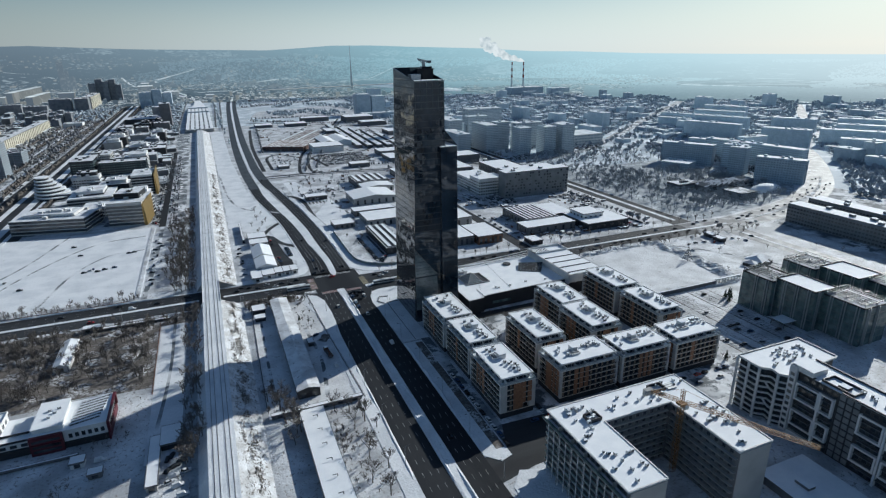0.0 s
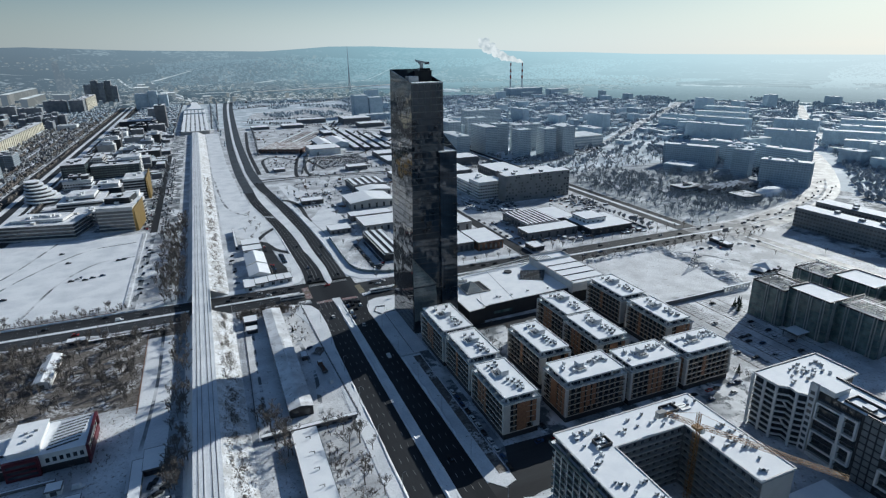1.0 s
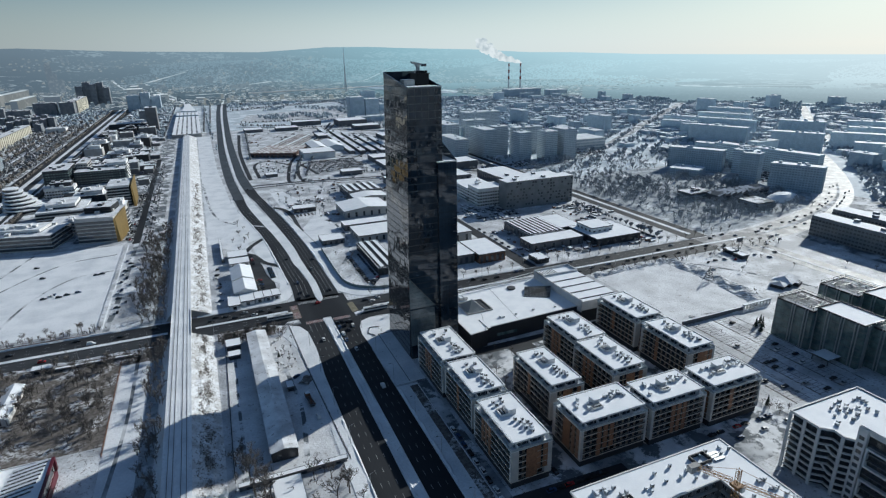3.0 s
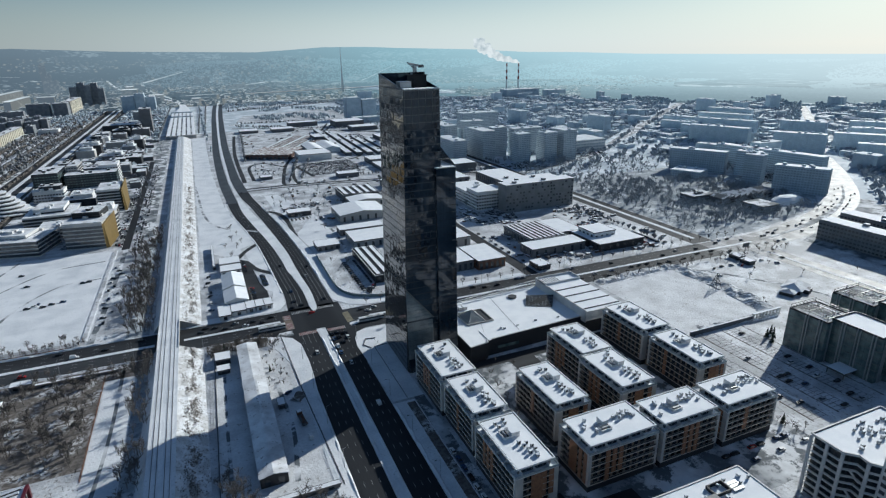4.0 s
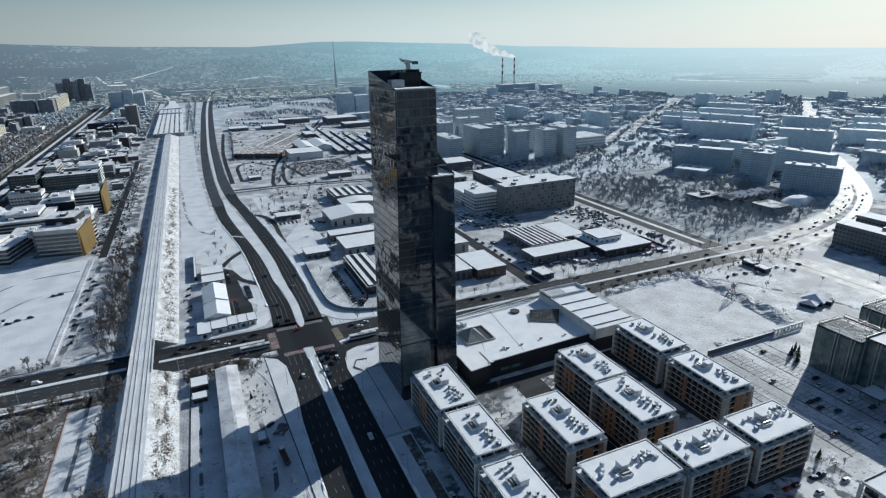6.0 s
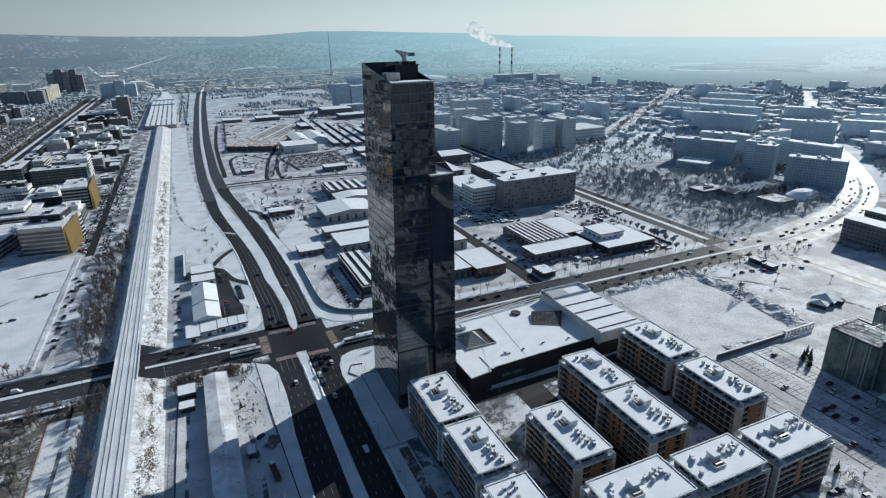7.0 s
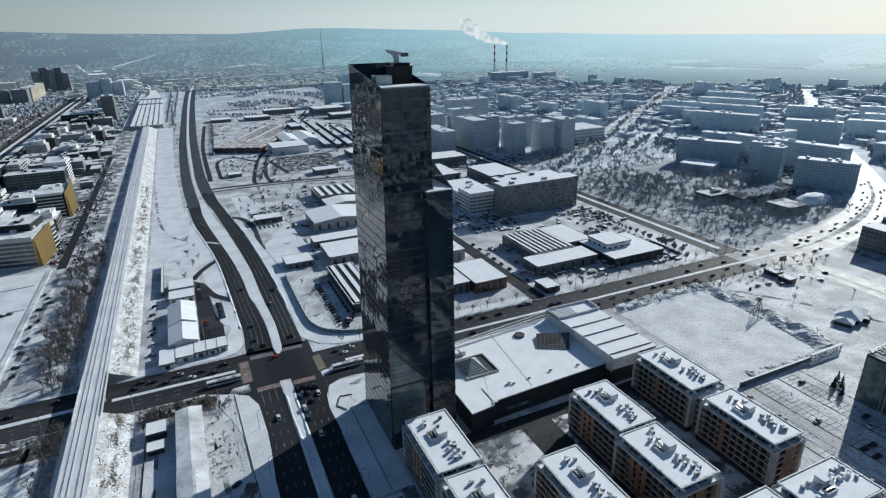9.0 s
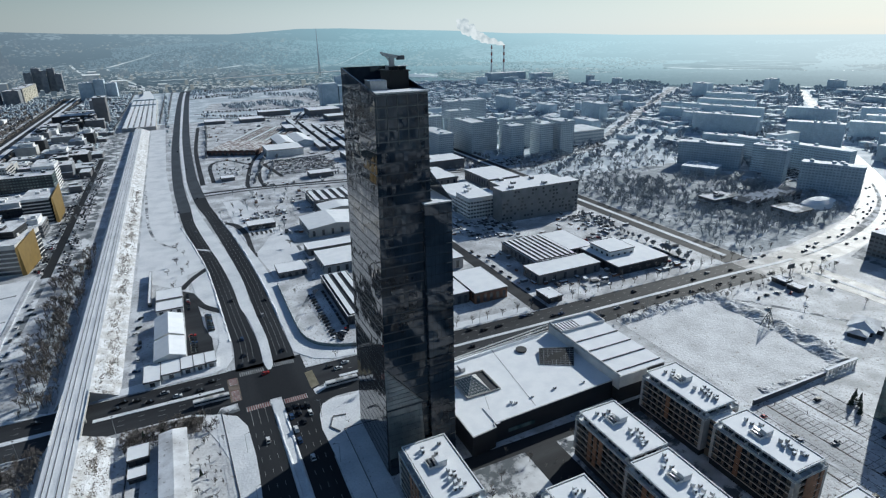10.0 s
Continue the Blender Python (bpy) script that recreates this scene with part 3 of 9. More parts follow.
def roads():
    mb = MB().box(61.5, 75.2, -400, 400, -0.05, 0.06).box(81, 94, -400, 400, -0.05, 0.06).box(58, 98, 400, 437, -0.05, 0.06)
    ribbon(mb, LEFT_FAR[:55], [15, 14, 13, 11.8, 11.2, 11.4, 12, 12.5], -0.05, 0.06)
    ribbon(mb, RIGHT_FAR[:60], [12.6, 10.8, 11.7, 11.6, 11.5, 12, 11.5, 13.5], -0.05, 0.06)
    tagged(part("road", mb, ASPHALT), "dark wet asphalt dual carriageway cleared of snow", "road", kind="structure")
    mb = ribbon(ribbon(MB(), LEFT_FAR[54:], [12.5, 12, 12], -0.05, 0.06), RIGHT_FAR[59:], [13.5, 13, 12], -0.05, 0.06)
    tagged(part("road_far", mb, ASPHALT_FAR), "grey asphalt carriageways, paled for haze, running towards the hills", "road", kind="structure")
    mb = MB().box(-600, 60, 405, 436.5, -0.05, 0.05)
    tagged(part("road_west", mb, ASPHALT_X), "dark asphalt cross street passing under the railway", "road", kind="structure")
    mb = ribbon(MB(), EAST[:19], [33, 32, 32], -0.05, 0.05)
    tagged(part("road_east", mb, ASPHALT_X), "asphalt boulevard running east with slush at its edges", "road", kind="structure")
    # pale slush is laid from where the sun glare sets in
    mb = ribbon(MB(), EAST[18:], [32, 34, 32, 30, 24, 20], -0.05, 0.055)
    tagged(part("road_curve", mb, SLUSH), "wide curving street shining with wet slush", "road", kind="structure")
    mb = MB().box(424, 448, 421, 1150, -0.05, 0.05)
    tagged(part("road_north", mb, ASPHALT_X), "straight side avenue between office blocks", "road", kind="structure")
    mb = MB().box(248, 259, 421, 640, -0.05, 0.05)
    tagged(part("side_street", mb, ASPHALT_X), "narrow side street beside the low halls", "road", kind="structure")
    mb = ribbon(MB(), smooth([(448, 770), (553, 809), (662, 866), (1000, 1127), (1331, 1382), (1600, 1590)]), [20, 19, 18], -0.05, 0.05)
    tagged(part("road_diagonal", mb, TOWN), "snow-streaked avenue leading to the river", "road", kind="structure")
    mb = MB().box(-245, -185, 500, 2900, -0.05, 0.05)
    tagged(part("avenue_west", mb, ASPHALT_X), "wide avenue with snowy strips beside the housing", "road", kind="structure")
    for x0, x1 in ((-228, -222), (-212, -204), (-199, -195)):
        patch("snow_strip", rect(x0, x1, 500, 2900), SNOW, "snow strip between the avenue's lanes", "median", 0.25, 0.3)
    mb = ribbon(MB(), smooth([(62, 850), (100, 850), (137, 849), (242, 832), (420, 800)]), [7, 7], -0.05, 0.05)
    ribbon(mb, smooth([(62, 836), (140, 838), (242, 821), (420, 790)]), [5, 5], -0.05, 0.05)
    tagged(part("road_link", mb, ASPHALT_X), "narrow street joining the main road", "road", kind="structure")

    for nm, pts, w in (("track_road", [(123, 850), (125, 884), (149, 1013), (192, 1138), (283, 1394), (330, 1540)], 5), ("track_road_two", [(141, 850), (143, 907), (164, 1021), (204, 1131), (292, 1388), (345, 1540)], 5),
                       ("service_lane", [(79, 722), (92, 704), (98, 664), (96, 608)], 6), ("street_far", [(100, 1558), (216, 1490), (388, 1326), (420, 1300)], 9), ("street_distant", [(100, 2020), (242, 2100), (445, 2190), (600, 2230)], 11)):
        tagged(part(nm, ribbon(MB(), smooth(pts), [w, w], -0.05, 0.07), ASPHALT_X), "narrow dark street cleared through snow", "road", kind="structure")
    for nm, pts, w in (("loop_road", [(94, 1410), (80, 1200), (75, 1071), (73, 893)], 6), ("lot_lane", [(170, 890), (165, 940), (168, 990), (260, 1012), (300, 1100), (330, 1310)], 6), ("street_mid", [(98, 1640), (210, 1660), (420, 1600)], 9),
                       ("yard_lane", [(86, 900), (90, 1010), (114, 1036), (142, 988)], 5), ("street_west", [(-185, 1010), (-120, 1016), (-40, 1012)], 9), ("street_west_two", [(-185, 860), (-110, 866), (-40, 862)], 8)):
        tagged(part(nm, ribbon(MB(), smooth(pts), [w, w], -0.05, 0.07), ASPHALT_X), "narrow dark street cleared through snow", "road", kind="structure")
    mb = ribbon(MB(), smooth([(474, 404), (466, 384), (465, 361), (465, 331), (466, 290), (470, 120)]), [26, 22, 22], -0.05, 0.06)
    tagged(part("road_southeast", mb, SLUSH), "slushy side street joining the boulevard", "road", kind="structure")
    # turning lanes at the crossing's corners
    mb = MB().prism([(38, 405), (64, 406), (64, 340), (62.6, 383), (58.8, 393.5), (52, 398.2)], -0.05, 0.052)
    ribbon(mb, smooth([(92, 345), (91.8, 368), (94.5, 384), (100.5, 390.6), (110, 392.5), (126, 390.6), (150, 389)]), [5, 6, 8, 8.5, 9, 8, 6], -0.05, 0.052)
    tagged(part("turning_lane", mb, ASPHALT), "wet asphalt turning lanes round the corners", "road", kind="structure")


roads()


def kerbs():
    """Snow-covered medians, pavements and corner islands, raised above the asphalt."""
    def slab(name, poly, label, z=0.22):
        patch(name, poly, SNOW, label, "median" if "median" in name else "pavement", z, 0.3)
    slab("median", [(75.4, -400), (80.8, -400), (80.8, 393), (80.2, 396.5), (78.6, 398.6), (77, 398), (75.8, 395.5), (75.4, 392)], "snow-covered median between the carriageways")
    mb = ribbon(MB(), smooth([(79.6, 428.5), (80.2, 437), (81, 468), (79.2, 500), (77.6, 517), (77.2, 556), (73.8, 605), (69, 650), (63.6, 700), (59.5, 745), (56.6, 806)]), [1.6, 5, 5.6, 5.8, 7.2, 8.6, 9.6, 10.2, 10.4, 9, 4], -0.05, 0.22)
    tagged(part("median_far", mb, SNOW), "curving snow-covered median", "median", kind="structure")
    mb = ribbon(MB(), smooth([(56, 822), (53.8, 950), (60.3, 1340), (85.5, 2000), (118, 2600)]), [1, 4, 4.5, 5], -0.05, 0.22)
    tagged(part("median_distant", mb, SNOW), "narrow snow-covered median", "median", kind="structure")
    slab("median_west", rect(-420, -22, 418.5, 421.5), "narrow snowy median of the cross street")
    slab("median_west_two", rect(-5, 55, 419, 421.5), "narrow snowy median of the cross street")
    mb = ribbon(MB(), EAST[1:23], [2, 2.4, 2.8, 3], -0.05, 0.22)
    tagged(part("median_east", mb, SNOW), "snowy tree-lined median of the boulevard", "median", kind="structure")
    mb = ribbon(MB(), EAST[23:46], [1, 3, 6, 7, 4, 3, 2], -0.05, 0.22)
    tagged(part("median_curve", mb, TOWN), "grey trodden median of the curving street", "median", kind="structure")
    slab("median_southeast", [(464, 378), (467, 378), (466, 331), (468, 250), (464, 250), (463, 331)], "snowy median of the side street")
    slab("median_avenue", rect(434, 438.5, 432, 1140), "snowy median of the straight avenue")
    slab("pavement_west", [(54, -400), (61.3, -400), (61.3, 325), (62.6, 345), (63.1, 360), (62.4, 383), (58.8, 393.2), (52, 398), (45, 400.4), (43, 394), (46, 385), (48.5, 378), (52.5, 362), (54, 335)], "snow-covered pavement beside the road")
    slab("pavement_tower", [(95.2, 300), (111.8, 300), (111.8, 366), (133, 376), (133.9, 383.5), (116, 385.5), (104.5, 386.5), (98.4, 384.4), (95, 376), (93.6, 365), (94, 356), (94.6, 343)], "snowy forecourt round the tower's foot")
    slab("pavement_east", [(94.2, 186), (100, 180), (106, 182), (106, 298), (94.2, 298)], "snow-covered pavement beside the road")
    slab("pavement_north", [(95.2, 442), (99, 436), (105, 428), (115, 423.5), (130, 422), (246, 421.7), (246, 428), (182, 429.5), (129, 430.8), (114, 438.6), (107, 447), (103.9, 457), (103, 487), (103.6, 540), (98.5, 600), (89, 700), (83.6, 700), (87, 662), (91.6, 597), (93.7, 550), (94.8, 505), (95.2, 473), (95, 455)], "snowy verge round the corner depot")
    slab("pavement_station", [(-4, 437.5), (50, 438), (58, 441), (62.2, 449), (63.3, 465), (62.8, 490), (61.4, 513), (58.2, 514), (58, 487), (56.5, 470), (53.6, 458), (50, 450), (-4, 443)], "snowy verge along the filling station")
    patch("island", [(97.3, 393.8), (104, 397.2), (113.8, 399.4), (104, 401.6), (97, 399)], TOWN, "slushy corner island at the crossing", "pavement", 0.16, 0.2)
    patch("island", [(50, 399.5), (57, 396.6), (60.5, 397.2), (60, 404), (52, 403.5)], TOWN, "slushy corner island at the crossing", "pavement", 0.16, 0.2)
    slab("forecourt", [(92, 60), (116, 60), (116, 168), (104, 172), (97, 164)], "snow-covered building plot")


kerbs()


def markings():
    mb = MB()
    for xs, y0, y1 in (((65, 68.4, 71.8), 40, 391), ((84.2, 87.5, 90.8), 40, 390)):
        for x in xs:
            y = y0
            while y < y1:
                step = 9 if y < 378 else 4.2
                mb.box(x - 0.07, x + 0.07, y, y + (3 if y < 378 else 4.2), 0.065, 0.075)
                y += step
    for line in (LEFT_FAR, RIGHT_FAR):
        for i in range(2, 52):
            a, b = line[i], line[i + 1]
            for k in (-1, 0, 1):
                d = (b - a) / np.hypot(*(b - a))
                nr = np.array([-d[1], d[0]]) * 2.9 * k
                L = np.hypot(*(b - a))
                for s in np.arange(0, L - 3, 9):
                    p = a + d * s + nr
                    q = p + d * 3
                    mb.beam((*p, 0.065), (*q, 0.065), 0.2)
    for x0, x1, y in ((63.5, 75, 396.6), (81.6, 93, 395), (64, 76.4, 430.4), (81.8, 93.6, 432)):
        x = x0
        while x < x1:
            mb.box(x, x + 0.5, y - 2, y + 2, 0.065, 0.075)
            x += 1.1
    for y0, y1, x in ((406.5, 416, 60), (421.8, 428, 60)):
        y = y0
        while y < y1:
            mb.box(x - 2, x + 2, y, y + 0.5, 0.065, 0.075)
            y += 1.1
    for y in (411, 415, 426, 431):
        x = -300
        while x < 55:
            if not -24 < x < -2:
                mb.box(x, x + 3, y - 0.08, y + 0.08, 0.062, 0.072)
            x += 9
    for y in (393, 397, 410, 415):
        x = 110
        while x < 500:
            mb.box(x, x + 3, y - 0.08, y + 0.08, 0.062, 0.072)
            x += 9
    red = MB()
    for x0, x1, y in ((63.5, 75, 396.6), (81.6, 93, 395)):
        x = x0 + 0.55
        while x < x1:
            red.box(x, x + 0.45, y - 1.9, y + 1.9, 0.064, 0.074)
            x += 1.1
    for y0, y1, x in ((406.5, 416, 60), (421.8, 428, 60)):
        y = y0 + 0.55
        while y < y1:
            red.box(x - 1.9, x + 1.9, y, y + 0.45, 0.064, 0.074)
            y += 1.1
    tagged(part("crossing_stripes", red, RED_PAINT), "faded red stripes of the pedestrian crossings", "road marking", kind="stuff")
    tagged(part("lane_markings", mb, PAINT), "worn white lane and crossing stripes", "road marking", kind="stuff")


markings()


# ---- railway ----
def railway():
    prof = [(-23.6, 0), (-19.0, 6), (-7.1, 6), (6, 0)]
    for nm, y0, y1 in (("embankment", -400, 402), ("embankment_north", 439, 1420)):
        mb = MB()
        vs = [(x, y, z) for y in (y0, y1) for x, z in prof]
        mb.add(vs, [(1, 2, 6, 5)], 0).add(vs, [(0, 3, 2, 1), (4, 5, 6, 7)], 2)
        ny = int((y1 - y0) / 4)
        for a, b in ((prof[0], prof[1]), (prof[2], prof[3])):
            vs, fs = [], []
            for j in range(ny + 1):
                y = y0 + (y1 - y0) * j / ny
                for i in range(9):
                    u = i / 8
                    x, z = a[0] + (b[0] - a[0]) * u, a[1] + (b[1] - a[1]) * u
                    q = noise.noise(Vector((x * 0.22, y * 0.12, 4))) * 0.9 + noise.noise(Vector((x * 0.7, y * 0.5, 8))) * 0.45
                    vs.append((x, y, z + q * math.sin(math.pi * u)))
            for j in range(ny):
                fs += [(j * 9 + i, j * 9 + i + 1, j * 9 + i + 10, j * 9 + i + 9) for i in range(8)]
            mb.add(vs, fs, 1 if a[0] > -10 else 0)
        tagged(part(nm, mb, [SNOW, SLOPE, CONCRETE]), "snowy railway embankment with scrubby grass slopes", "embankment", kind="structure")
    br = thing("railway_bridge", "concrete railway bridge deck over the cross street", "bridge", (-13, 420.5, 0))
    part("deck", MB().box(-5.7, 5.7, -20, 20, 4.9, 6.02, 0, 1), [CONCRETE, SNOW], br)
    for sx_ in (-6.1, 5.7):
        part("parapet", MB().box(sx_, sx_ + 0.4, -21, 21, 4.7, 6.5, 0, 1), [CONCRETE, SNOW], br)
    for y in (-19.5, 0, 18.5):
        part("pier", MB().box(-5.4, 5.4, y, y + 1, 0, 4.9), CONCRETE, br)
    for cx in (-15.7, -10.3):
        tr = thing("railway_track", "pair of dark steel rails lying in snow", "railway track", (cx, 0, 6.02), "railway tracks")
        for dx in (-1.05, 1.05):
            part("rail", MB().box(dx - 0.1, dx + 0.1, -400, 1430, 0, 0.2), RAILS, tr)
        part("ballast", MB().box(-1.7, 1.7, -400, 1430, -0.05, 0.05), SNOW, tr)


railway()


# ---- the tower ----
def bilerp(c, u, v):
    a, b, d, e = [Vector(p) for p in c]       # bottom start, bottom end, top end, top start
    return (a * (1 - u) + b * u) * (1 - v) + (e * (1 - u) + d * u) * v


def curtain(parent, name, corners, cols, rows, material, single=False, tilt=0.004, inset=0.06, start=0, stop=None):
    """A curtain wall of separate panes, each a shallow slab set a hair out of true, with dark gaps between."""
    rr = random.Random(len(name) * 31 + cols)
    joined = MB()
    nrm = (Vector(corners[1]) - Vector(corners[0])).cross(Vector(corners[3]) - Vector(corners[0])).normalized()
    for j in range(start, stop or rows):
        for i in range(cols):
            g0, g1 = 0.02, 0.98
            q = [bilerp(corners, (i + a) / cols, (j + b) / rows) for a, b in ((g0, g0), (g1, g0), (g1, g1), (g0, g1))]
            w = (q[1] - q[0]).length
            mid = (q[0] + q[2]) / 2
            tx = (rr.gauss(0, tilt) * 0.55 + noise.noise(mid * 0.07) * tilt * 3.5 + noise.noise(mid * 0.25) * tilt) * w
            ty = (rr.gauss(0, tilt) * 0.55 + noise.noise(mid * 0.07 + Vector((40, 9, 3))) * tilt * 3.5) * w
            out = [p + nrm * (0.1 + sx_ * tx + sy_ * ty) for p, (sx_, sy_) in zip(q, ((-1, -1), (1, -1), (1, 1), (-1, 1)))]
            vs = [p - nrm * inset for p in q] + out
            fs = [(4, 5, 6, 7), (0, 1, 5, 4), (1, 2, 6, 5), (2, 3, 7, 6), (3, 0, 4, 7)]
            if single:
                part("pane", MB().add(vs, fs), material, parent)
            else:
                joined.add(vs, fs)
    if not single:
        tagged(part(name, joined, material, parent), kind="stuff")


def tower():
    t = thing("glass_tower", "tall black glass skyscraper with a stepped crown", "skyscraper", (112, 325, 0))
    X0, X1, T0, D, H, N = 0.0, 22.8, 4.0, 39.0, 153.6, 40
    back = 160.5
    core = MB()
    b = [(0.3, 0.3), (22.7, 0.3), (22.7, D - 0.3), (0.3, D - 0.3)]
    tp = [(4.3, 0.3, H - 0.4), (22.7, 0.3, H - 0.4), (22.7, D - 0.3, H - 0.4), (4.3, D - 0.3, H - 0.4)]
    core.add([(*p, 0) for p in b] + tp, [(0, 1, 5, 4), (1, 2, 6, 5), (2, 3, 7, 6), (3, 0, 4, 7), (4, 5, 6, 7)])
    part("core", core, FRAME, t)
    part("shoulder_core", MB().box(19.5, 29.7, -2.2, 20, 0, 114.2), FRAME, t)
    south = [(X0, 0, 0), (X1, 0, 0), (X1, 0, H), (T0, 0, H)]
    curtain(t, "south_glazing", south, 12, N, CURTAIN, True, 0.008, start=16)
    curtain(t, "south_glazing_low", south, 12, N, CURTAIN, False, 0.008, stop=16)
    # framed loggias of the top storeys
    for k in range(5):
        z = H - 0.4 - k * H / N
        e = T0 * z / H
        part("loggia_beam", MB().box(e, X1, -0.3, -0.12, z - 0.18, z + 0.18), GRILLE, t)
    for k in range(6):
        x = 4.2 + k * 3.68
        part("loggia_post", MB().box(x, x + 0.24, -0.28, -0.12, H - 4.4 * H / N, H - 0.4), GRILLE, t)
    # folded glass at the foot: a leaning pane field and a triangle over it
    foot = [(0.9, -0.25, 30), (16, -0.25, 30), (16, -2.6, 8.5), (0.2, -2.6, 8.5)]
    part("foot_core", MB().add([(0.2, -2.5, 0), (16, -2.5, 0), (16, 0, 0), (0.2, 0, 0), (0.2, -2.5, 8.5), (16, -2.5, 8.5), (16, 0, 30), (0.9, 0, 30), (16, 0, 8.5), (0.2, 0, 8.5)], [(0, 1, 5, 4), (4, 5, 6, 7), (1, 8, 5), (1, 2, 8), (5, 8, 6), (0, 4, 9), (4, 7, 9), (0, 9, 3)]), FRAME, t)
    # the panes' snow reflection is painted into their colour
    curtain(t, "foot_glazing", [foot[3], foot[2], foot[1], foot[0]], 11, 8, PALE_PANES, False, 0.004, 0.02)
    curtain(t, "foot_base_glazing", [(0.2, -2.6, 0.2), (16, -2.6, 0.2), (16, -2.6, 8.4), (0.2, -2.6, 8.4)], 8, 2, CURTAIN, False, 0.003, 0.02)
    for k in range(9):          # the triangle, pane row by pane row
        z0, z1 = 31 + k * 2.0, 32.9 + k * 2.0
        curtain(t, "fold_glazing", [(0.9, -0.35, z0), (16 - k * 1.65, -0.35, z0), (16 - k * 1.65 - 1.5, -0.3, z1), (0.95, -0.3, z1)], max(2, 11 - k), 1, PALE_PANES, False, 0.004, 0.02)
    part("fold_edge", MB().beam((0.9, -0.5, 50), (16.4, -0.5, 31), 0.5), GRILLE, t, "pale folded edge of the glass")
    curtain(t, "west_glazing", [(X0, D, 0), (X0, 0, 0), (T0, 0, H), (T0, D, H)], 24, N, CURTAIN_W, False, 0.006)
    curtain(t, "east_glazing", [(X1, 0, 0), (X1, D, 0), (X1, D, H), (X1, 0, H)], 14, N, CURTAIN)
    curtain(t, "north_glazing", [(X1, D, 0), (X0, D, 0), (T0, D, H), (X1, D, H)], 7, N, CURTAIN)
    curtain(t, "shoulder_south", [(19.3, -2.5, 0), (30, -2.5, 0), (30, -2.5, 114.5), (19.3, -2.5, 114.5)], 6, 29, CURTAIN, False, 0.003)
    curtain(t, "shoulder_west", [(19.3, -0.2, 0), (19.3, -2.5, 0), (19.3, -2.5, 114.5), (19.3, -0.2, 114.5)], 2, 29, CURTAIN)
    curtain(t, "shoulder_east", [(30, -2.5, 0), (30, 20.3, 0), (30, 20.3, 114.5), (30, -2.5, 114.5)], 8, 29, CURTAIN)
    curtain(t, "shoulder_north", [(30, 20.3, 0), (X1, 20.3, 0), (X1, 20.3, 114.5), (30, 20.3, 114.5)], 4, 29, CURTAIN)
    for k in range(1, N):
        z = H * k / N
        e = T0 * z / H
        part("spandrel", MB().box(e - 0.16, X1 + 0.16, -0.16, D + 0.16, z - 0.28, z + 0.28), SPANDREL, t)
    # floor edges along the shoulder and the east side of the main shaft
    for k in range(30, N):
        part("floor_edge", MB().box(X1 - 1.6, X1 + 0.5, -0.45, 16, k * H / N - 0.12, k * H / N + 0.12), GRILLE, t)
    for k in range(1, 29):
        part("floor_edge", MB().box(27.6, 30.35, -2.8, 20.6, k * 3.95 - 0.1, k * 3.95 + 0.1), GRILLE if k % 2 else FRAME, t)
    part("shoulder_roof", MB().box(19.2, 30.3, -2.8, 20.4, 114.5, 115.0, 0, 1), [STEEL, ROOF_SNOW], t, "snowy ledge of the lower shaft")
    part("shoulder_screen", MB().add([(30, -2.4, 115), (30, 20, 115), (30, 20, 123), (30.4, -2.4, 115), (30.4, 20, 115), (30.4, 20, 123)], [(0, 1, 2), (5, 4, 3), (0, 2, 5, 3), (1, 4, 5, 2)]), CURTAIN, t, "sloping glass parapet")
    # crown: a screen round the back, higher than the front terrace
    cr = MB().add([(4, 0, H), (4, D, H), (4, D, back), (4, 0.3, H + 0.4), (4.4, 0, H), (4.4, D, H), (4.4, D, back), (4.4, 0.3, H + 0.4)],
                  [(0, 3, 2, 1), (4, 5, 6, 7), (0, 4, 7, 3), (3, 7, 6, 2), (1, 2, 6, 5)])
    cr.box(4.4, 23, D - 0.4, D, H, back)
    cr.add([(22.6, 0, H), (22.6, D - 0.4, H), (22.6, D - 0.4, back), (22.6, 0.3, H + 0.4), (23, 0, H), (23, D - 0.4, H), (23, D - 0.4, back), (23, 0.3, H + 0.4)],
           [(0, 1, 2, 3), (4, 7, 6, 5), (0, 3, 7, 4), (3, 2, 6, 7), (1, 5, 6, 2)])
    part("crown_screen", cr, CURTAIN, t, "black glazed parapet screen")
    part("front_terrace", MB().box(4.2, 23.2, -0.3, 9, H, H + 0.5, 0, 1), [STEEL, ROOF_SNOW], t, "snowy front terrace edge")
    part("roof_deck", MB().box(4.4, 22.6, 9, D - 0.4, H - 0.1, H + 0.3, 0, 1), [CHARCOAL, FIELD], t)
    part("plant_room", MB().box(14, 21, 12, 22, H + 0.3, H + 6.2).box(13.2, 21.4, 11.6, 22.4, H + 6.2, H + 6.6), FRAME, t)
    for k in range(5):
        part("vent_box", MB().box(14.4 + k * 1.3, 15.3 + k * 1.3, 13, 14.2, H + 6.6, H + 7.8), FRAME, t)
    part("roof_snow", MB().box(6.2, 13.4, 18, 30, H + 0.3, H + 0.5), ROOF_SNOW, t, "snow lying on the roof deck")
    part("plant_cabin", MB().box(6, 12, 10, 16, H + 0.3, H + 3.6, 0, 1), [STEEL, ROOF_SNOW], t)
    # window-cleaning crane on the roof
    c = thing("roof_crane", "grey window-cleaning crane on the tower roof", "crane", (129, 343, H + 6.6))
    part("base", MB().box(-2, 2, -1.2, 1.2, 0, 1.2), STEEL, c)
    part("mast", MB().box(-0.8, 0.8, -0.8, 0.8, 1.2, 4.2), STEEL, c)
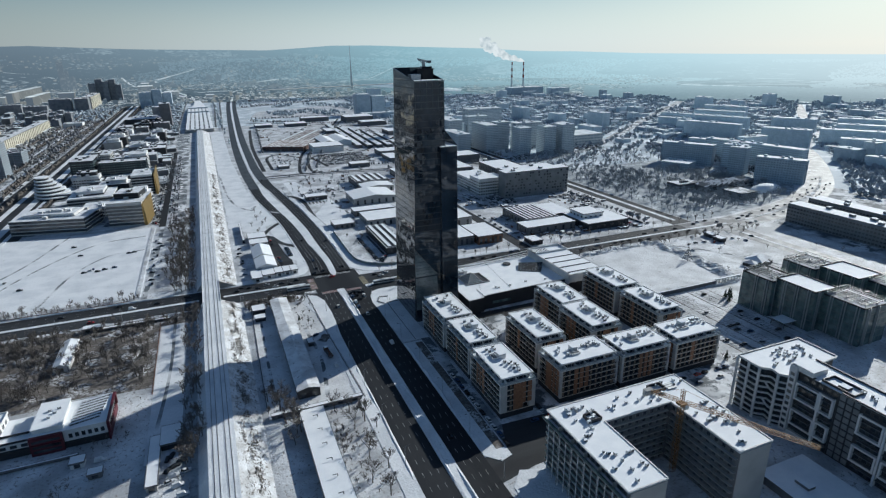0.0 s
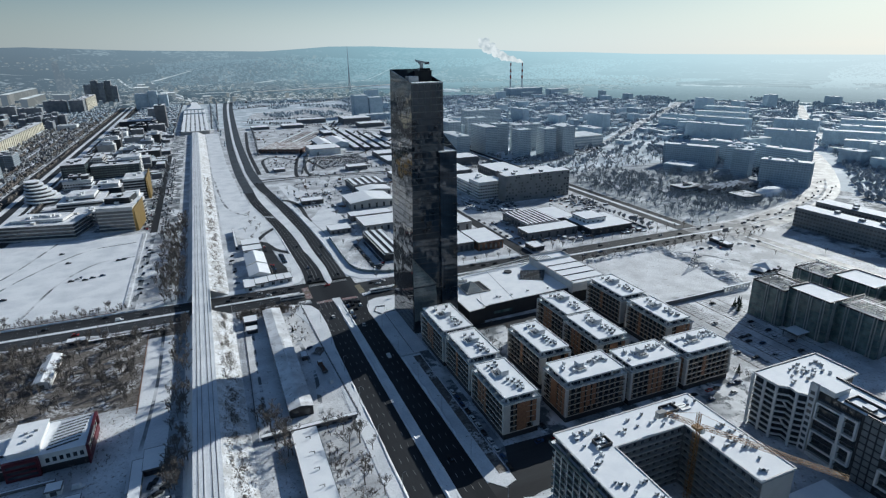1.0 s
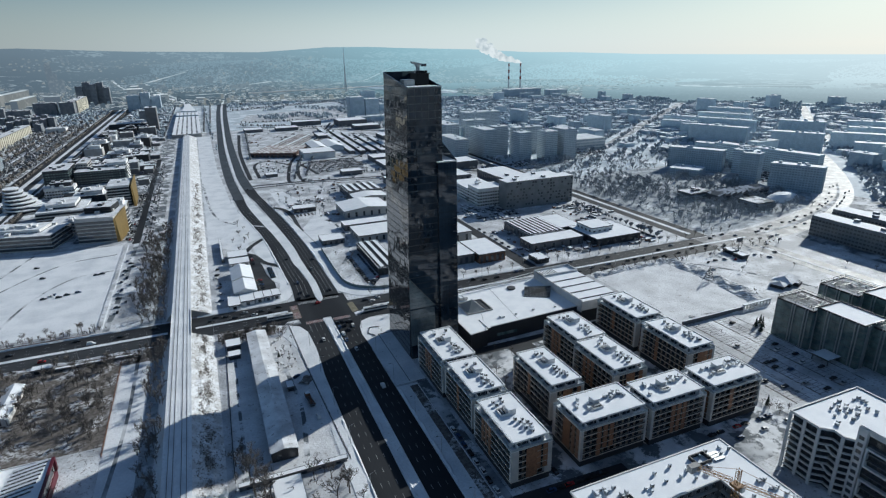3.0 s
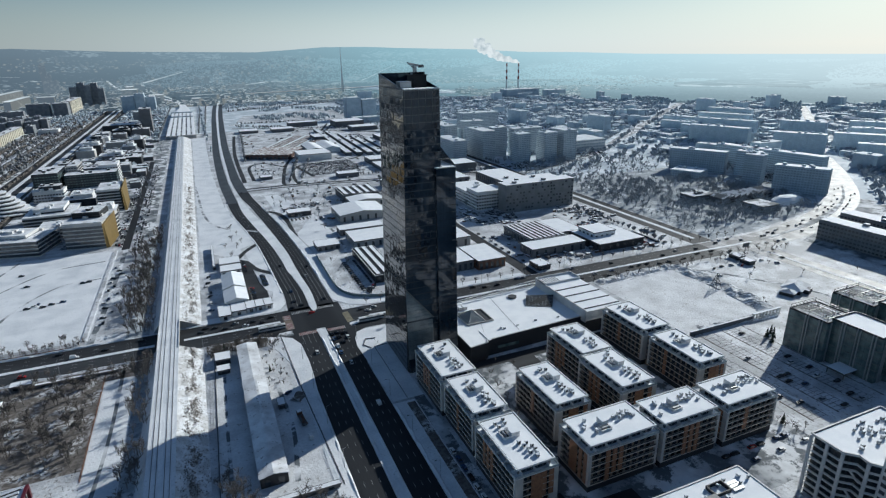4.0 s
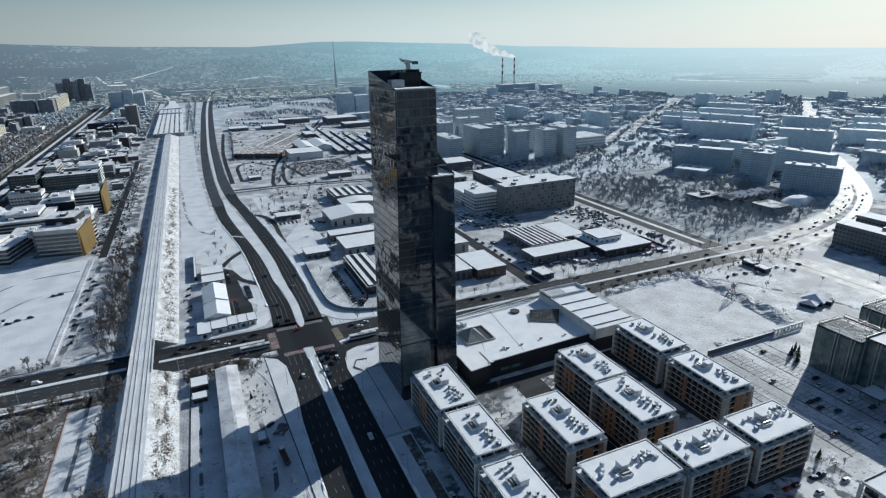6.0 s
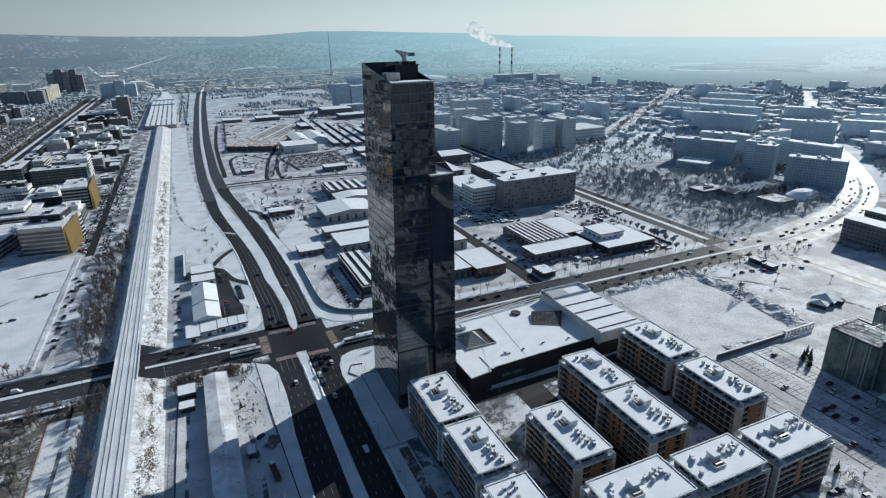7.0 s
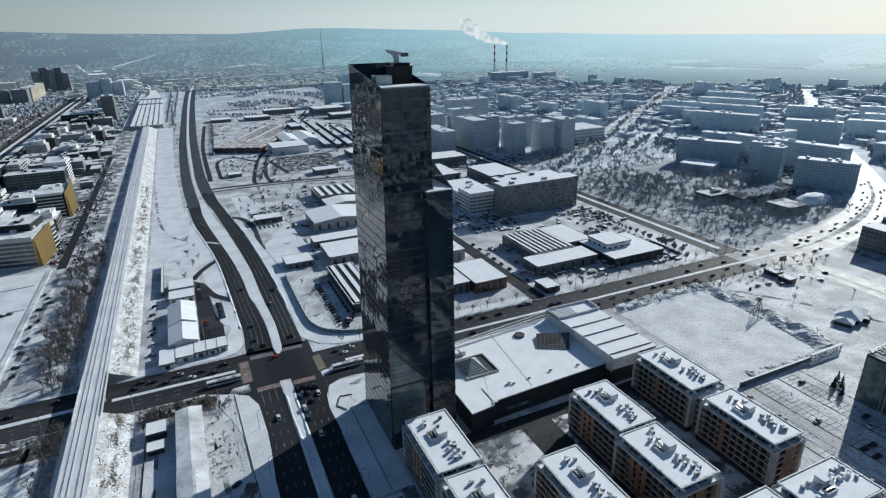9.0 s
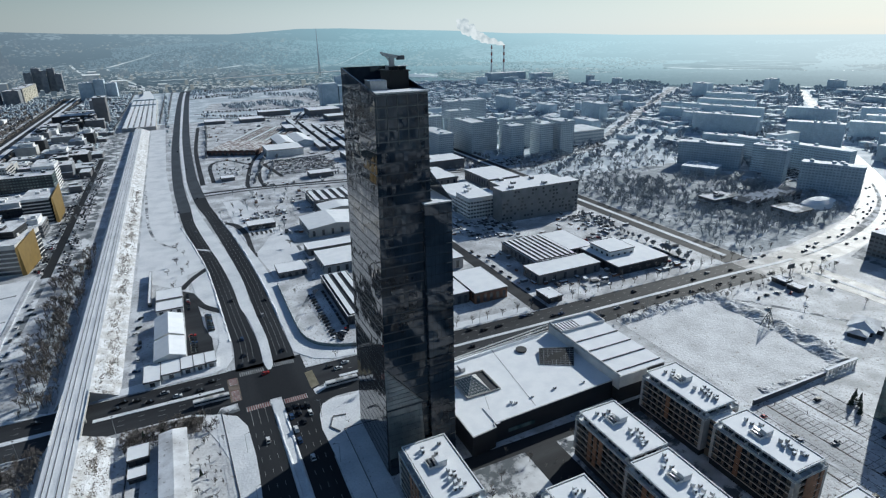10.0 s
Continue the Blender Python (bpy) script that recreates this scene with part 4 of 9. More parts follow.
    part("jib", MB().beam((-3.2, 0, 5.2), (3.2, 0, 4.0), 1.2, 0, 1.0).beam((-3.2, 0, 5.2), (-3.9, 0, 5.9), 0.6), STEEL, c)
    part("counterweight", MB().box(2.2, 4.6, -1.1, 1.1, 3.2, 4.6), DARK_CONC, c)
    part("strut", MB().beam((0, 0, 2), (-2.4, 0, 4.9), 0.4), STEEL, c)


tower()


# ---- apartment blocks ----
def roof_unit(x, y, z, w, d, h, turn, material):
    u = part("air_conditioner", MB().box(-w * 0.49, w * 0.49, -d * 0.48, d * 0.48, h, h + 0.16, 2).box(-w / 2, w / 2, -d / 2, d / 2, 0.15, h).box(-w * 0.32, w * 0.32, -d / 2 - 0.04, -d / 2, h * 0.25, h * 0.85, 1).box(-w * 0.45, -w * 0.3, -d * 0.4, d * 0.4, 0, 0.15, 1).box(w * 0.3, w * 0.45, -d * 0.4, d * 0.4, 0, 0.15, 1), [material, CHARCOAL, ROOF_SNOW])
    u.matrix_basis = pose(x, y, z, 0, 0, turn)
    tagged(u, "grey rooftop air-conditioning unit capped with snow", "air conditioner", "rooftop units")


def roof_plant(rects, z, n, seed, size=1.0):
    rr = random.Random(seed)
    for k in range(n):
        x0, x1, y0, y1 = rects[k % len(rects)]
        x, y, s = rr.uniform(x0 + 1, x1 - 1), rr.uniform(y0 + 1, y1 - 1), rr.uniform(0.9, 1.7) * size
        roof_unit(x, y, z, s, s * 0.7, rr.uniform(0.8, 1.5), rr.choice((0, 0, 90, 12)), rr.choice((STEEL, WHITE, CONCRETE)))


def apartment_roof(X, Y, long_y, z, seed):
    """The lift head with its open pit, rows of units beside it and a few single ones."""
    rr = random.Random(seed)
    turn = 0 if long_y else 90
    c = pose(X, Y, z, 0, 0, turn)
    a = thing("lift_head", "white lift head round an open pit on the snowy roof", "roof structure", c @ Vector((rr.uniform(-1, 1), rr.uniform(1, 5), 0)), "lift heads", turn=turn)
    hs = part("housing", MB().box(-0.4, 3.4, -2.6, 0.4, 0, 2.3).box(-0.55, 3.55, -2.75, 0.55, 2.3, 2.45), WHITE, a)
    part("snow_cap", MB().box(-0.45, 3.45, -2.65, 0.45, 2.45, 2.62), ROOF_SNOW, hs)
    pw = part("pit_wall", MB().ring(-3.6, -0.4, -2.4, 2.8, 0.3, 0, 1.0), WHITE, a)
    part("pit", MB().box(-3.3, -0.7, -2.1, 2.5, 0.02, 0.12), CHARCOAL, pw, "dark open pit")
    part("duct", MB().box(-0.3, 0.9, 0.6, 3.4, 0, 1.1).box(-2.6, -2.0, -1.5, 2, 0.5, 1.4), STEEL, a)
    for k in range(8):
        p = c @ Vector((rr.uniform(-0.5, 2.0) + (k % 2) * 2.4, -3.2 - k * 1.15, 0))
        roof_unit(*p, 1.3, 1.0, rr.uniform(1.2, 1.7), turn + rr.choice((0, 90)), rr.choice((STEEL, CONCRETE, WHITE)))
    for k in range(4):
        p = c @ Vector((rr.uniform(-4.2, 4.8), rr.uniform(6, 13), 0))
        roof_unit(*p, 1.3, 1.0, rr.uniform(1.0, 1.7), turn, rr.choice((STEEL, CONCRETE, WHITE)))
    for k in range(3):
        p = c @ Vector((rr.uniform(-1.5, 3.5), -11 - rr.uniform(0, 2.5), 0))
        roof_unit(*p, 1.1, 0.9, rr.uniform(0.9, 1.4), turn, STEEL)


WIN = MB().box(-1.0, 1.0, -0.06, 0.06, 0, 2.25, 0).box(-0.92, -0.03, -0.09, -0.06, 0.08, 2.17, 1).box(0.03, 0.92, -0.09, -0.06, 0.08, 2.17, 1).mesh("window", [FRAME, GLASS])
PANEL = MB().box(-1.1, 1.1, -0.12, 0.12, 0, 2.8).mesh("cladding_panel", ORANGE)


def apartment(x0, x1, y0, y1, seed):
    """Seven storeys: shop floor, five with slab edges, windows and cladding, and a set-back top floor with a terrace."""
    rr = random.Random(seed)
    w, d = x1 - x0 + 2.4, y1 - y0 + 2.4
    t = thing("apartment_building", "brown and orange apartment block with a snow-covered flat roof", "apartment building", ((x0 + x1) / 2, (y0 + y1) / 2, 0), "apartment blocks")
    hx, hy, F0, FH, NF = w / 2, d / 2, 3.6, 3.0, 5
    zb = F0 + FH * NF
    part("body", MB().box(-hx + 1.1, hx - 1.1, -hy + 1.1, hy - 1.1, 0, zb - 0.1), BEIGE, t)
    part("shop_floor", MB().box(-hx + 0.5, hx - 0.5, -hy + 0.5, hy - 0.5, 0.1, F0 - 0.4), CHARCOAL, t)
    slab = MB().ring(-hx, hx, -hy, hy, 1.25, -0.25, 0.22).mesh("floor_slab", SAND)
    rail = MB().ring(-hx + 0.04, hx - 0.04, -hy + 0.04, hy - 0.04, 0.05, 0.22, 0.95).mesh("railing", SMOKED)
    for k in range(NF):
        part("floor_slab", slab, None, t, at=(0, 0, F0 + FH * k))
        part("railing", rail, None, t, at=(0, 0, F0 + FH * k))
    part("cornice", MB().box(-hx - 0.05, hx + 0.05, -hy - 0.05, hy + 0.05, zb - 0.15, zb + 0.15, 0, 1), [WHITE, ROOF_SNOW], t)
    part("terrace_railing", MB().ring(-hx, hx, -hy, hy, 0.1, zb + 0.15, zb + 1.15), TERRACE, t, "pale glass terrace balustrade")
    for i in range(int(w / 6)):
        part("terrace_screen", MB().box(-hx + 3 + i * 6, -hx + 3.2 + i * 6, -hy + 0.1, -hy + 2.3, zb + 0.15, zb + 2.2), WHITE, t)
    for i in range(int(d / 6)):
        part("terrace_screen", MB().box(-hx + 0.1, -hx + 2.3, -hy + 3 + i * 6, -hy + 3.2 + i * 6, zb + 0.15, zb + 2.2), WHITE, t)
    gab = 3.6 if d > w else 2.2
    for cx in (-1, 1):
        for cy in (-1, 1):
            gx, gy = (gab, 1.3) if d > w else (1.3, gab)
            part("corner_pier", MB().box(min(cx * (hx - 0.02), cx * (hx - gx)), max(cx * (hx - 0.02), cx * (hx - gx)), min(cy * (hy + 0.03), cy * (hy - gy)), max(cy * (hy + 0.03), cy * (hy - gy)), F0, zb - 0.15), PALE_RENDER, t, "pale rendered corner")
    sides = ((w, 0, -hy + 1.1, 0), (d, hx - 1.1, 0, 90), (w, 0, hy - 1.1, 180), (d, -hx + 1.1, 0, -90))
    for s, (ln, ox, oy, turn) in enumerate(sides):
        if s in (1, 2):
            band = MB().box(-ln / 2 + 2.5, ln / 2 - 2.5, -0.08, 0, 0.4, 2.5).mesh("window_band", GLASS)
            for k in range(NF):
                part("window_band", band, None, t, at=pose(ox, oy, F0 + FH * k, 0, 0, turn))
            continue
        if ln < 22:      # the narrow end carries one tall orange field
            part("orange_field", MB().box(-2.6, 2.6, -1.14, -1.02, 0.3, FH * NF - 0.4), ORANGE, t, "tall orange cladding field", at=pose(ox, oy, F0, 0, 0, turn))
        n = int((ln - 4.5) / 3.3)
        cols = set()
        for g in range(max(1, n // 6)):
            c = min(n - 1, g * 6 + 1 + rr.randrange(3))
            cols |= {c, min(n - 1, c + 1), min(n - 1, c + 2)} if rr.random() < 0.75 else {c}
        for i in range(n):
            u = (i - (n - 1) / 2) * 3.3
            for k in range(NF):
                m = pose(ox, oy, F0 + FH * k + 0.1, 0, 0, turn) @ pose(u, 0, 0)
                if i in cols and (k > 0 or rr.random() < 0.5):
                    part("cladding_panel", PANEL, None, t, at=m @ pose(1.6, -1.02, -0.02))
                part("window", WIN, None, t, at=m @ pose(-0.1, -0.06, 0.1))
    px, py = hx - 2.3, hy - 2.3
    part("top_floor", MB().box(-px, px, -py, py, zb + 0.15, zb + 2.9), MID_GREY, t)
    top = MB().box(-0.95, 0.95, -0.05, 0.05, 0, 2.2).mesh("top_window", GLASS)
    for s, (ln, ox, oy, turn) in enumerate(((2 * px, 0, -py, 0), (2 * py, px, 0, 90), (2 * px, 0, py, 180), (2 * py, -px, 0, -90))):
        n = int(ln / 2.5) if s in (0, 3) else 3
        for i in range(n):
            part("top_window", top, None, t, at=pose(ox, oy, zb + 0.45, 0, 0, turn) @ pose((i - (n - 1) / 2) * 2.5, -0.04, 0))
    z = zb + 2.9
    part("roof", MB().box(-hx + 1, hx - 1, -hy + 1, hy - 1, z, z + 0.3).ring(-hx + 1, hx - 1, -hy + 1, hy - 1, 0.4, z + 0.3, z + 0.85, 0, 1), [WHITE, ROOF_SNOW], t)
    part("gutter", MB().ring(-hx + 1.42, hx - 1.42, -hy + 1.42, hy - 1.42, 0.5, z + 0.3, z + 0.36), CHARCOAL, t, "dark gutter inside the parapet")
    part("roof_snow", MB().box(-hx + 1.8, hx - 1.8, -hy + 1.8, hy - 1.8, z + 0.3, z + 0.55), ROOF_SNOW, t, "thick snow on the flat roof")
    apartment_roof((x0 + x1) / 2, (y0 + y1) / 2, d > w, z + 0.55, seed)


for i, (x0, x1, y0, y1) in enumerate([(114, 132, 279, 312), (115, 131.5, 246, 275.5), (114, 131, 207.5, 239.5), (151.5, 168, 236.5, 269.5), (189, 207, 268.5, 299),
                                      (187, 205.5, 235.5, 266.5), (235.5, 253.5, 276, 309.5), (236, 252, 236.5, 269.5), (147.5, 180.5, 207, 226), (184.5, 214, 206, 223.5), (219.5, 248.5, 205, 223)]):
    apartment(x0, x1, y0, y1, 100 + i)


for x0, x1, y0, y1 in [(116, 129, 276.5, 278), (116, 129, 240.6, 245), (180.4, 184.6, 209, 222), (214, 219.6, 208.5, 221), (190, 203, 266.5, 268.6), (238, 250, 269.5, 276)]:
    k = thing("stair_link", "recessed brown stair link between apartment blocks", "building", (x0, y0, 0), "stair links")
    part("wall", MB().box(0, x1 - x0, 0, y1 - y0, 0, 18.4), BEIGE, k)
    part("roof", MB().box(-0.2, x1 - x0 + 0.2, -0.2, y1 - y0 + 0.2, 18.4, 18.8, 0, 1), [SAND, ROOF_SNOW], k)
    for f in range(5):
        part("landing_window", MB().box(-0.05, x1 - x0 + 0.05, -0.05, y1 - y0 + 0.05, 1.2, 2.4), GLASS, k, at=(0, 0, 3.0 + f * 3.0))


# ---- U-shaped apartment building under construction ----
def u_building():
    t = thing("apartment_building", "unfinished U-shaped apartment block with stacked balconies and a snowy roof", "apartment building", (115, 119, 0))
    W, D, A, B = 68.0, 51.0, 17.0, 16.0          # outer size, wing widths
    H, FH = 28.5, 3.1
    poly = [(0, 0), (A, 0), (A, D - B), (W - A, D - B), (W - A, 0), (W, 0), (W, D), (0, D)]
    ins = [(0.8, 0), (A - 0.4, 0), (A - 0.4, D - B + 0.4), (W - A + 0.4, D - B + 0.4), (W - A + 0.4, 0), (W - 0.8, 0), (W - 0.8, D - 0.8), (0.8, D - 0.8)]
    part("body", MB().prism(ins, 0, H - 0.5), DARK_CONC, t)
    part("roof", MB().prism(poly, H - 0.5, H), WHITE, t)
    for a, b in zip(poly, poly[1:] + poly[:1]):
        part("parapet", MB().beam((*a, H + 0.25), (*b, H + 0.25), 0.5), WHITE, t)
    part("roof_snow", MB().prism([(0.4, 0.4), (A - 0.4, 0.4), (A - 0.4, D - B + 0.4), (W - A + 0.4, D - B + 0.4), (W - A + 0.4, 0.4), (W - 0.4, 0.4), (W - 0.4, D - 0.4), (0.4, D - 0.4)], H, H + 0.2), ROOF_SNOW, t, "fresh snow on the flat roof")
    part("gable_west", MB().box(1, A - 0.5, -0.35, 0.0, 0, H - 0.5), CONCRETE, t, "plain grey gable wall")
    part("gable_east", MB().box(W - A + 0.5, W - 1, -0.35, 0.0, 0, H - 0.5), CONCRETE, t, "plain grey gable wall")
    part("top_terrace", MB().box(-1.6, 0.8, 0.6, D + 0.6, H - 3.7, H - 3.4, 0, 1), [CONCRETE, ROOF_SNOW], t)
    part("terrace_rail", MB().box(-1.6, -1.5, 0.6, D + 0.6, H - 3.4, H - 2.4), GREEN_GLASS, t, "green glass terrace railing")
    top_win = MB().box(0.7, 0.78, -0.9, 0.9, 0, 2.2).mesh("window", GLASS)
    for i in range(16):
        part("window", top_win, None, t, at=(0, 2.5 + i * 3.0, H - 3.2))
    post = MB().box(-1.5, -1.2, -0.15, 0.15, 0, H - 4).mesh("balcony_post", WHITE)
    for i in range(12):
        part("balcony_post", post, None, t, at=(0, 2 + i * 4.1, 0.1))
    nf = 9
    win = MB().box(-0.9, 0.9, -0.1, 0.06, 0, 1.9, 0).box(-0.8, -0.04, -0.13, -0.1, 0.1, 1.8, 1).box(0.04, 0.8, -0.13, -0.1, 0.1, 1.8, 1).mesh("window", [STEEL, GLASS])
    for k in range(1, nf):
        z = H - 0.5 - FH * k
        part("balcony", MB().box(-1.0, 0.9, 1.0, D - 1.5, z - 0.12, z + 0.12), CONCRETE, t)
        part("balcony_rail", MB().box(-1.0, -0.9, 1.0, D - 1.5, z + 0.12, z + 1.0), GREEN_GLASS, t)
        part("balcony", MB().box(W - 0.9, W + 1.0, 1.0, D - 1.5, z - 0.12, z + 0.12), CONCRETE, t)
        part("balcony", MB().box(1.0, W - 1, D - 0.9, D + 0.8, z - 0.12, z + 0.12), CONCRETE, t)
        part("floor_band", MB().box(W - A - 0.9, W - A + 0.4, 0.6, D - B - 1, z - 0.15, z + 0.15), CONCRETE, t)
        part("floor_band", MB().box(A + 1, W - A - 1, D - B - 0.6, D - B + 0.4, z - 0.15, z + 0.15), CONCRETE, t)
    for k in range(1, nf + 1):
        z = H - 0.1 - FH * k + 0.4
        for i in range(11):
            part("window", win, None, t, at=pose(0.8, 4 + i * 4.2, z, 0, 0, -90))
        for i in range(9):
            part("window", win, None, t, at=pose(W - A + 0.4, 3.5 + i * 3.7, z, 0, 0, -90))
        for i in range(9):
            part("window", win, None, t, at=pose(A + 2.2 + i * 3.7, D - B + 0.4, z))
    for y in (7, 15.4, 23.8, 32.2, 40.6):
        part("balcony_fin", MB().box(-1.05, 0.9, y - 0.1, y + 0.1, 0, H - 1), CONCRETE, t)
    h = thing("roof_structure", "open-topped dark lift shaft on the snowy roof", "roof structure", (128.5, 157.5, H + 0.2))
    part("shaft", MB().ring(-3, 3, -2.4, 2.4, 0.35, 0, 1.6), CHARCOAL, h)
    part("hatch_cover", MB().box(-2.5, 2.5, -1.9, 1.9, 0, 0.5, 0, 1), [STEEL, FIELD], h)
    h = thing("roof_structure", "low roof shaft beside stacked panels", "roof structure", (167, 164, H + 0.2))
    part("shaft", MB().ring(-3.4, 3.4, -2.4, 2.4, 0.35, 0, 1.4), CHARCOAL, h)
    part("panel_stack", MB().box(4.5, 9, -3, -1.8, 0, 0.6).box(4.5, 9, -1.5, -0.3, 0, 0.6).box(4.5, 9, 0, 1.2, 0, 0.6), STEEL, h)
    roof_plant([(116.5, 131, 121, 168), (120, 182, 156, 168), (168, 182, 121, 150)], H + 0.2, 78, 5, 0.95)


u_building()


def lattice(mb, a, b, w, n, bar=0.14, m=0):
    """A square lattice girder from a to b."""
    a, b = Vector(a), Vector(b)
    d = (b - a)
    u = d.normalized().cross(Vector((0, 0, 1)) if abs(d.normalized().z) < 0.9 else Vector((1, 0, 0))).normalized()
    v = d.normalized().cross(u)
    cs = [(u * i + v * j) * w / 2 for i, j in ((-1, -1), (1, -1), (1, 1), (-1, 1))]
    for c in cs:
        mb.beam(a + c, b + c, bar * 1.5, m)
    for k in range(n):
        p, q = a + d * (k / n), a + d * ((k + 1) / n)
        for i in range(4):
            mb.beam(p + cs[i], q + cs[(i + 1) % 4], bar, m)
            mb.beam(p + cs[i], p + cs[(i + 1) % 4], bar, m)
    return mb


def tower_crane():
    c = thing("tower_crane", "yellow lattice tower crane beside the unfinished block", "crane", (163.5, 146, 0))
    part("mast", lattice(MB(), (0, 0, 0), (0, 0, 33), 1.7, 16, 0.11), YELLOW, c)
    part("cab", MB().box(0.9, 2.5, -1.6, 0.2, 31, 33.3), WHITE, c)
    part("slewing_ring", MB().box(-1.5, 1.5, -1.5, 1.5, 33, 34), YELLOW, c)
    d = Vector((0.49, -0.87, 0))
    part("jib", lattice(MB(), d * 1.5 + Vector((0, 0, 34.6)), d * 48 + Vector((0, 0, 34.6)), 1.3, 24, 0.09), YELLOW, c)
    part("counter_jib", lattice(MB(), d * -1.5 + Vector((0, 0, 34.6)), d * -14 + Vector((0, 0, 34.6)), 1.3, 7, 0.09), YELLOW, c)
    part("counterweight", MB().box(-9.2, -5.2, 10.3, 12.5, 33, 35.4), CONCRETE, c)
    part("tower_head", lattice(MB(), (0, 0, 34), (0, 0, 40), 1.2, 4, 0.09).beam((0, 0, 40), d * 30 + Vector((0, 0, 35.3)), 0.08).beam((0, 0, 40), d * -12 + Vector((0, 0, 35.3)), 0.08), YELLOW, c)


tower_crane()


# ---- apartment building with white frames on dark walls ----
def framed_building():
    t = thing("apartment_building", "dark apartment block with white picture-frame facade and snowy roof", "apartment building", (0, 0, 0))
    HN, H = 27.5, 32.0
    north = [(226, 172.5), (225.8, 160), (229.6, 156.5), (228.6, 152.5), (231.5, 148.8), (268, 152), (268, 172.5)]
    ins = [(227, 171.5), (227, 161), (230.8, 157.5), (230, 153), (232.5, 149.8), (267, 153), (267, 171.5)]
    part("north_wing", MB().prism(ins, 0, HN - 0.9), CHARCOAL, t)
    part("north_roof", MB().prism(north, HN - 0.9, HN - 0.3, 0, 1), [WHITE, ROOF_SNOW], t)
    for a, b in zip(north, north[1:] + north[:1]):
        part("parapet", MB().beam((*a, HN), (*b, HN), 0.55), WHITE, t)
        part("roof_gutter", MB().beam((a[0] * 0.985 + 246 * 0.015, a[1] * 0.96 + 163 * 0.04, HN - 0.28), (b[0] * 0.985 + 246 * 0.015, b[1] * 0.96 + 163 * 0.04, HN - 0.28), 0.3), CHARCOAL, t)
    for k in range(8):
        z = 2.2 + k * 3.0
        m, rail = MB(), MB()
        for a, b in zip(north[:4], north[1:5]):
            m.beam((*a, z), (*b, z), 0.5)
            rail.beam((*a, z + 0.55), (*b, z + 0.55), 0.16)
        m.beam((*north[0], z), (*north[-1], z), 0.5)
        part("balcony_band", m, WHITE, t)
        part("balcony_parapet", rail, WHITE, t)
        for a, b, n in ((ins[0], ins[1], 4), (ins[1], ins[2], 2), (ins[2], ins[3], 2), (ins[3], ins[4], 2)):
            for i in range(n):
                p = [a[q] + (b[q] - a[q]) * (i + 0.5) / n for q in (0, 1)]
                turn = math.degrees(math.atan2(b[1] - a[1], b[0] - a[0]))
                part("window", WIN, None, t, at=pose(p[0], p[1], z + 0.3, 0, 0, turn) @ pose(0, -0.05, 0))
    for x, y in ((225.7, 166), (225.7, 172.3), (225.5, 160), (228.4, 152.5), (231.2, 149)):
        part("balcony_pier", MB().box(x, x + 0.6, y - 0.6, y + 0.6, 0, HN - 0.9), WHITE, t)
    # link posts that fold from one balcony to the next
    for z in (8, 17):
        part("folded_link", MB().beam((229.0, 155, z), (228.2, 157.8, z + 3), 0.6).beam((229.2, 152.6, z), (229.0, 155, z), 0.6), WHITE, t)
    part("main_body", MB().box(232.4, 247, 60, 148.5, 0, H - 0.3), CHARCOAL, t)
    part("main_roof", MB().box(231.6, 247.4, 59.6, 138, H - 0.3, H, 0, 1).box(233.5, 247.4, 138, 148.5, H - 0.3, H, 0, 1), [WHITE, ROOF_SNOW], t)
    part("main_parapet", MB().box(247, 247.5, 59.6, 149, H, H + 0.8).box(231.4, 231.9, 59.6, 126, H, H + 0.6), CHARCOAL, t)
    part("stair_head", MB().box(231.4, 241, 139, 149, H, H + 2.4).box(231.2, 241.3, 138.8, 149.2, H + 2.4, H + 2.7, 0, 1), [WHITE, ROOF_SNOW], t)
    part("stair_strip", MB().box(230.6, 232.4, 145.8, 149.2, 0, H + 2.2), WHITE, t)
    slot = MB().box(230.52, 230.6, -1.0, 0.9, 0, 1.6).mesh("window", GLASS)
    for k in range(10):
        part("window", slot, None, t, at=(0, 147.5, 1.2 + k * 3.1))
    part("roof_terrace", MB().ring(233, 241, 122, 136, 0.35, H, H + 1.1).box(234.5, 238, 126, 130, H, H + 1.4, 0, 1), [CHARCOAL, ROOF_SNOW], t)
    # white frames round groups of balconies on the western wall
    for y0, y1, z0, z1 in [(134.3, 145.3, 18.4, 27.0), (128, 134, 18.4, 27.6), (134.3, 145.3, 5.2, 13.0), (128, 134, 5.6, 13.4), (134.3, 145.3, 0, 1.8), (107.6, 117.6, 18.4, 27.8), (107.6, 117.6, 5.2, 13.0), (99, 106, 18.4, 27.8), (99, 106, 5.2, 13.0), (82, 96, 18.4, 27.8), (82, 96, 5.2, 13.0)]:
        part("white_frame", MB().box(230.6, 232.2, y0, y1, z0, z0 + 0.8).box(230.6, 232.2, y0, y1, z1 - 0.8, z1).box(230.6, 232.2, y0, y0 + 0.8, z0 + 0.8, z1 - 0.8).box(230.6, 232.2, y1 - 0.8, y1, z0 + 0.8, z1 - 0.8), WHITE, t)
    for y in (133.6, 106.4):
        part("frame_pier", MB().box(230.5, 232.3, y, y + 0.9, 0, 28), WHITE, t)
    floor = MB().box(231.0, 232.4, 0, 16.5, -0.12, 0.12).mesh("floor_line", DARK_CONC)
    for k in range(1, 10):
        for y in (128.2, 100):
            part("floor_line", floor, None, t, at=(0, y, k * 3.1))
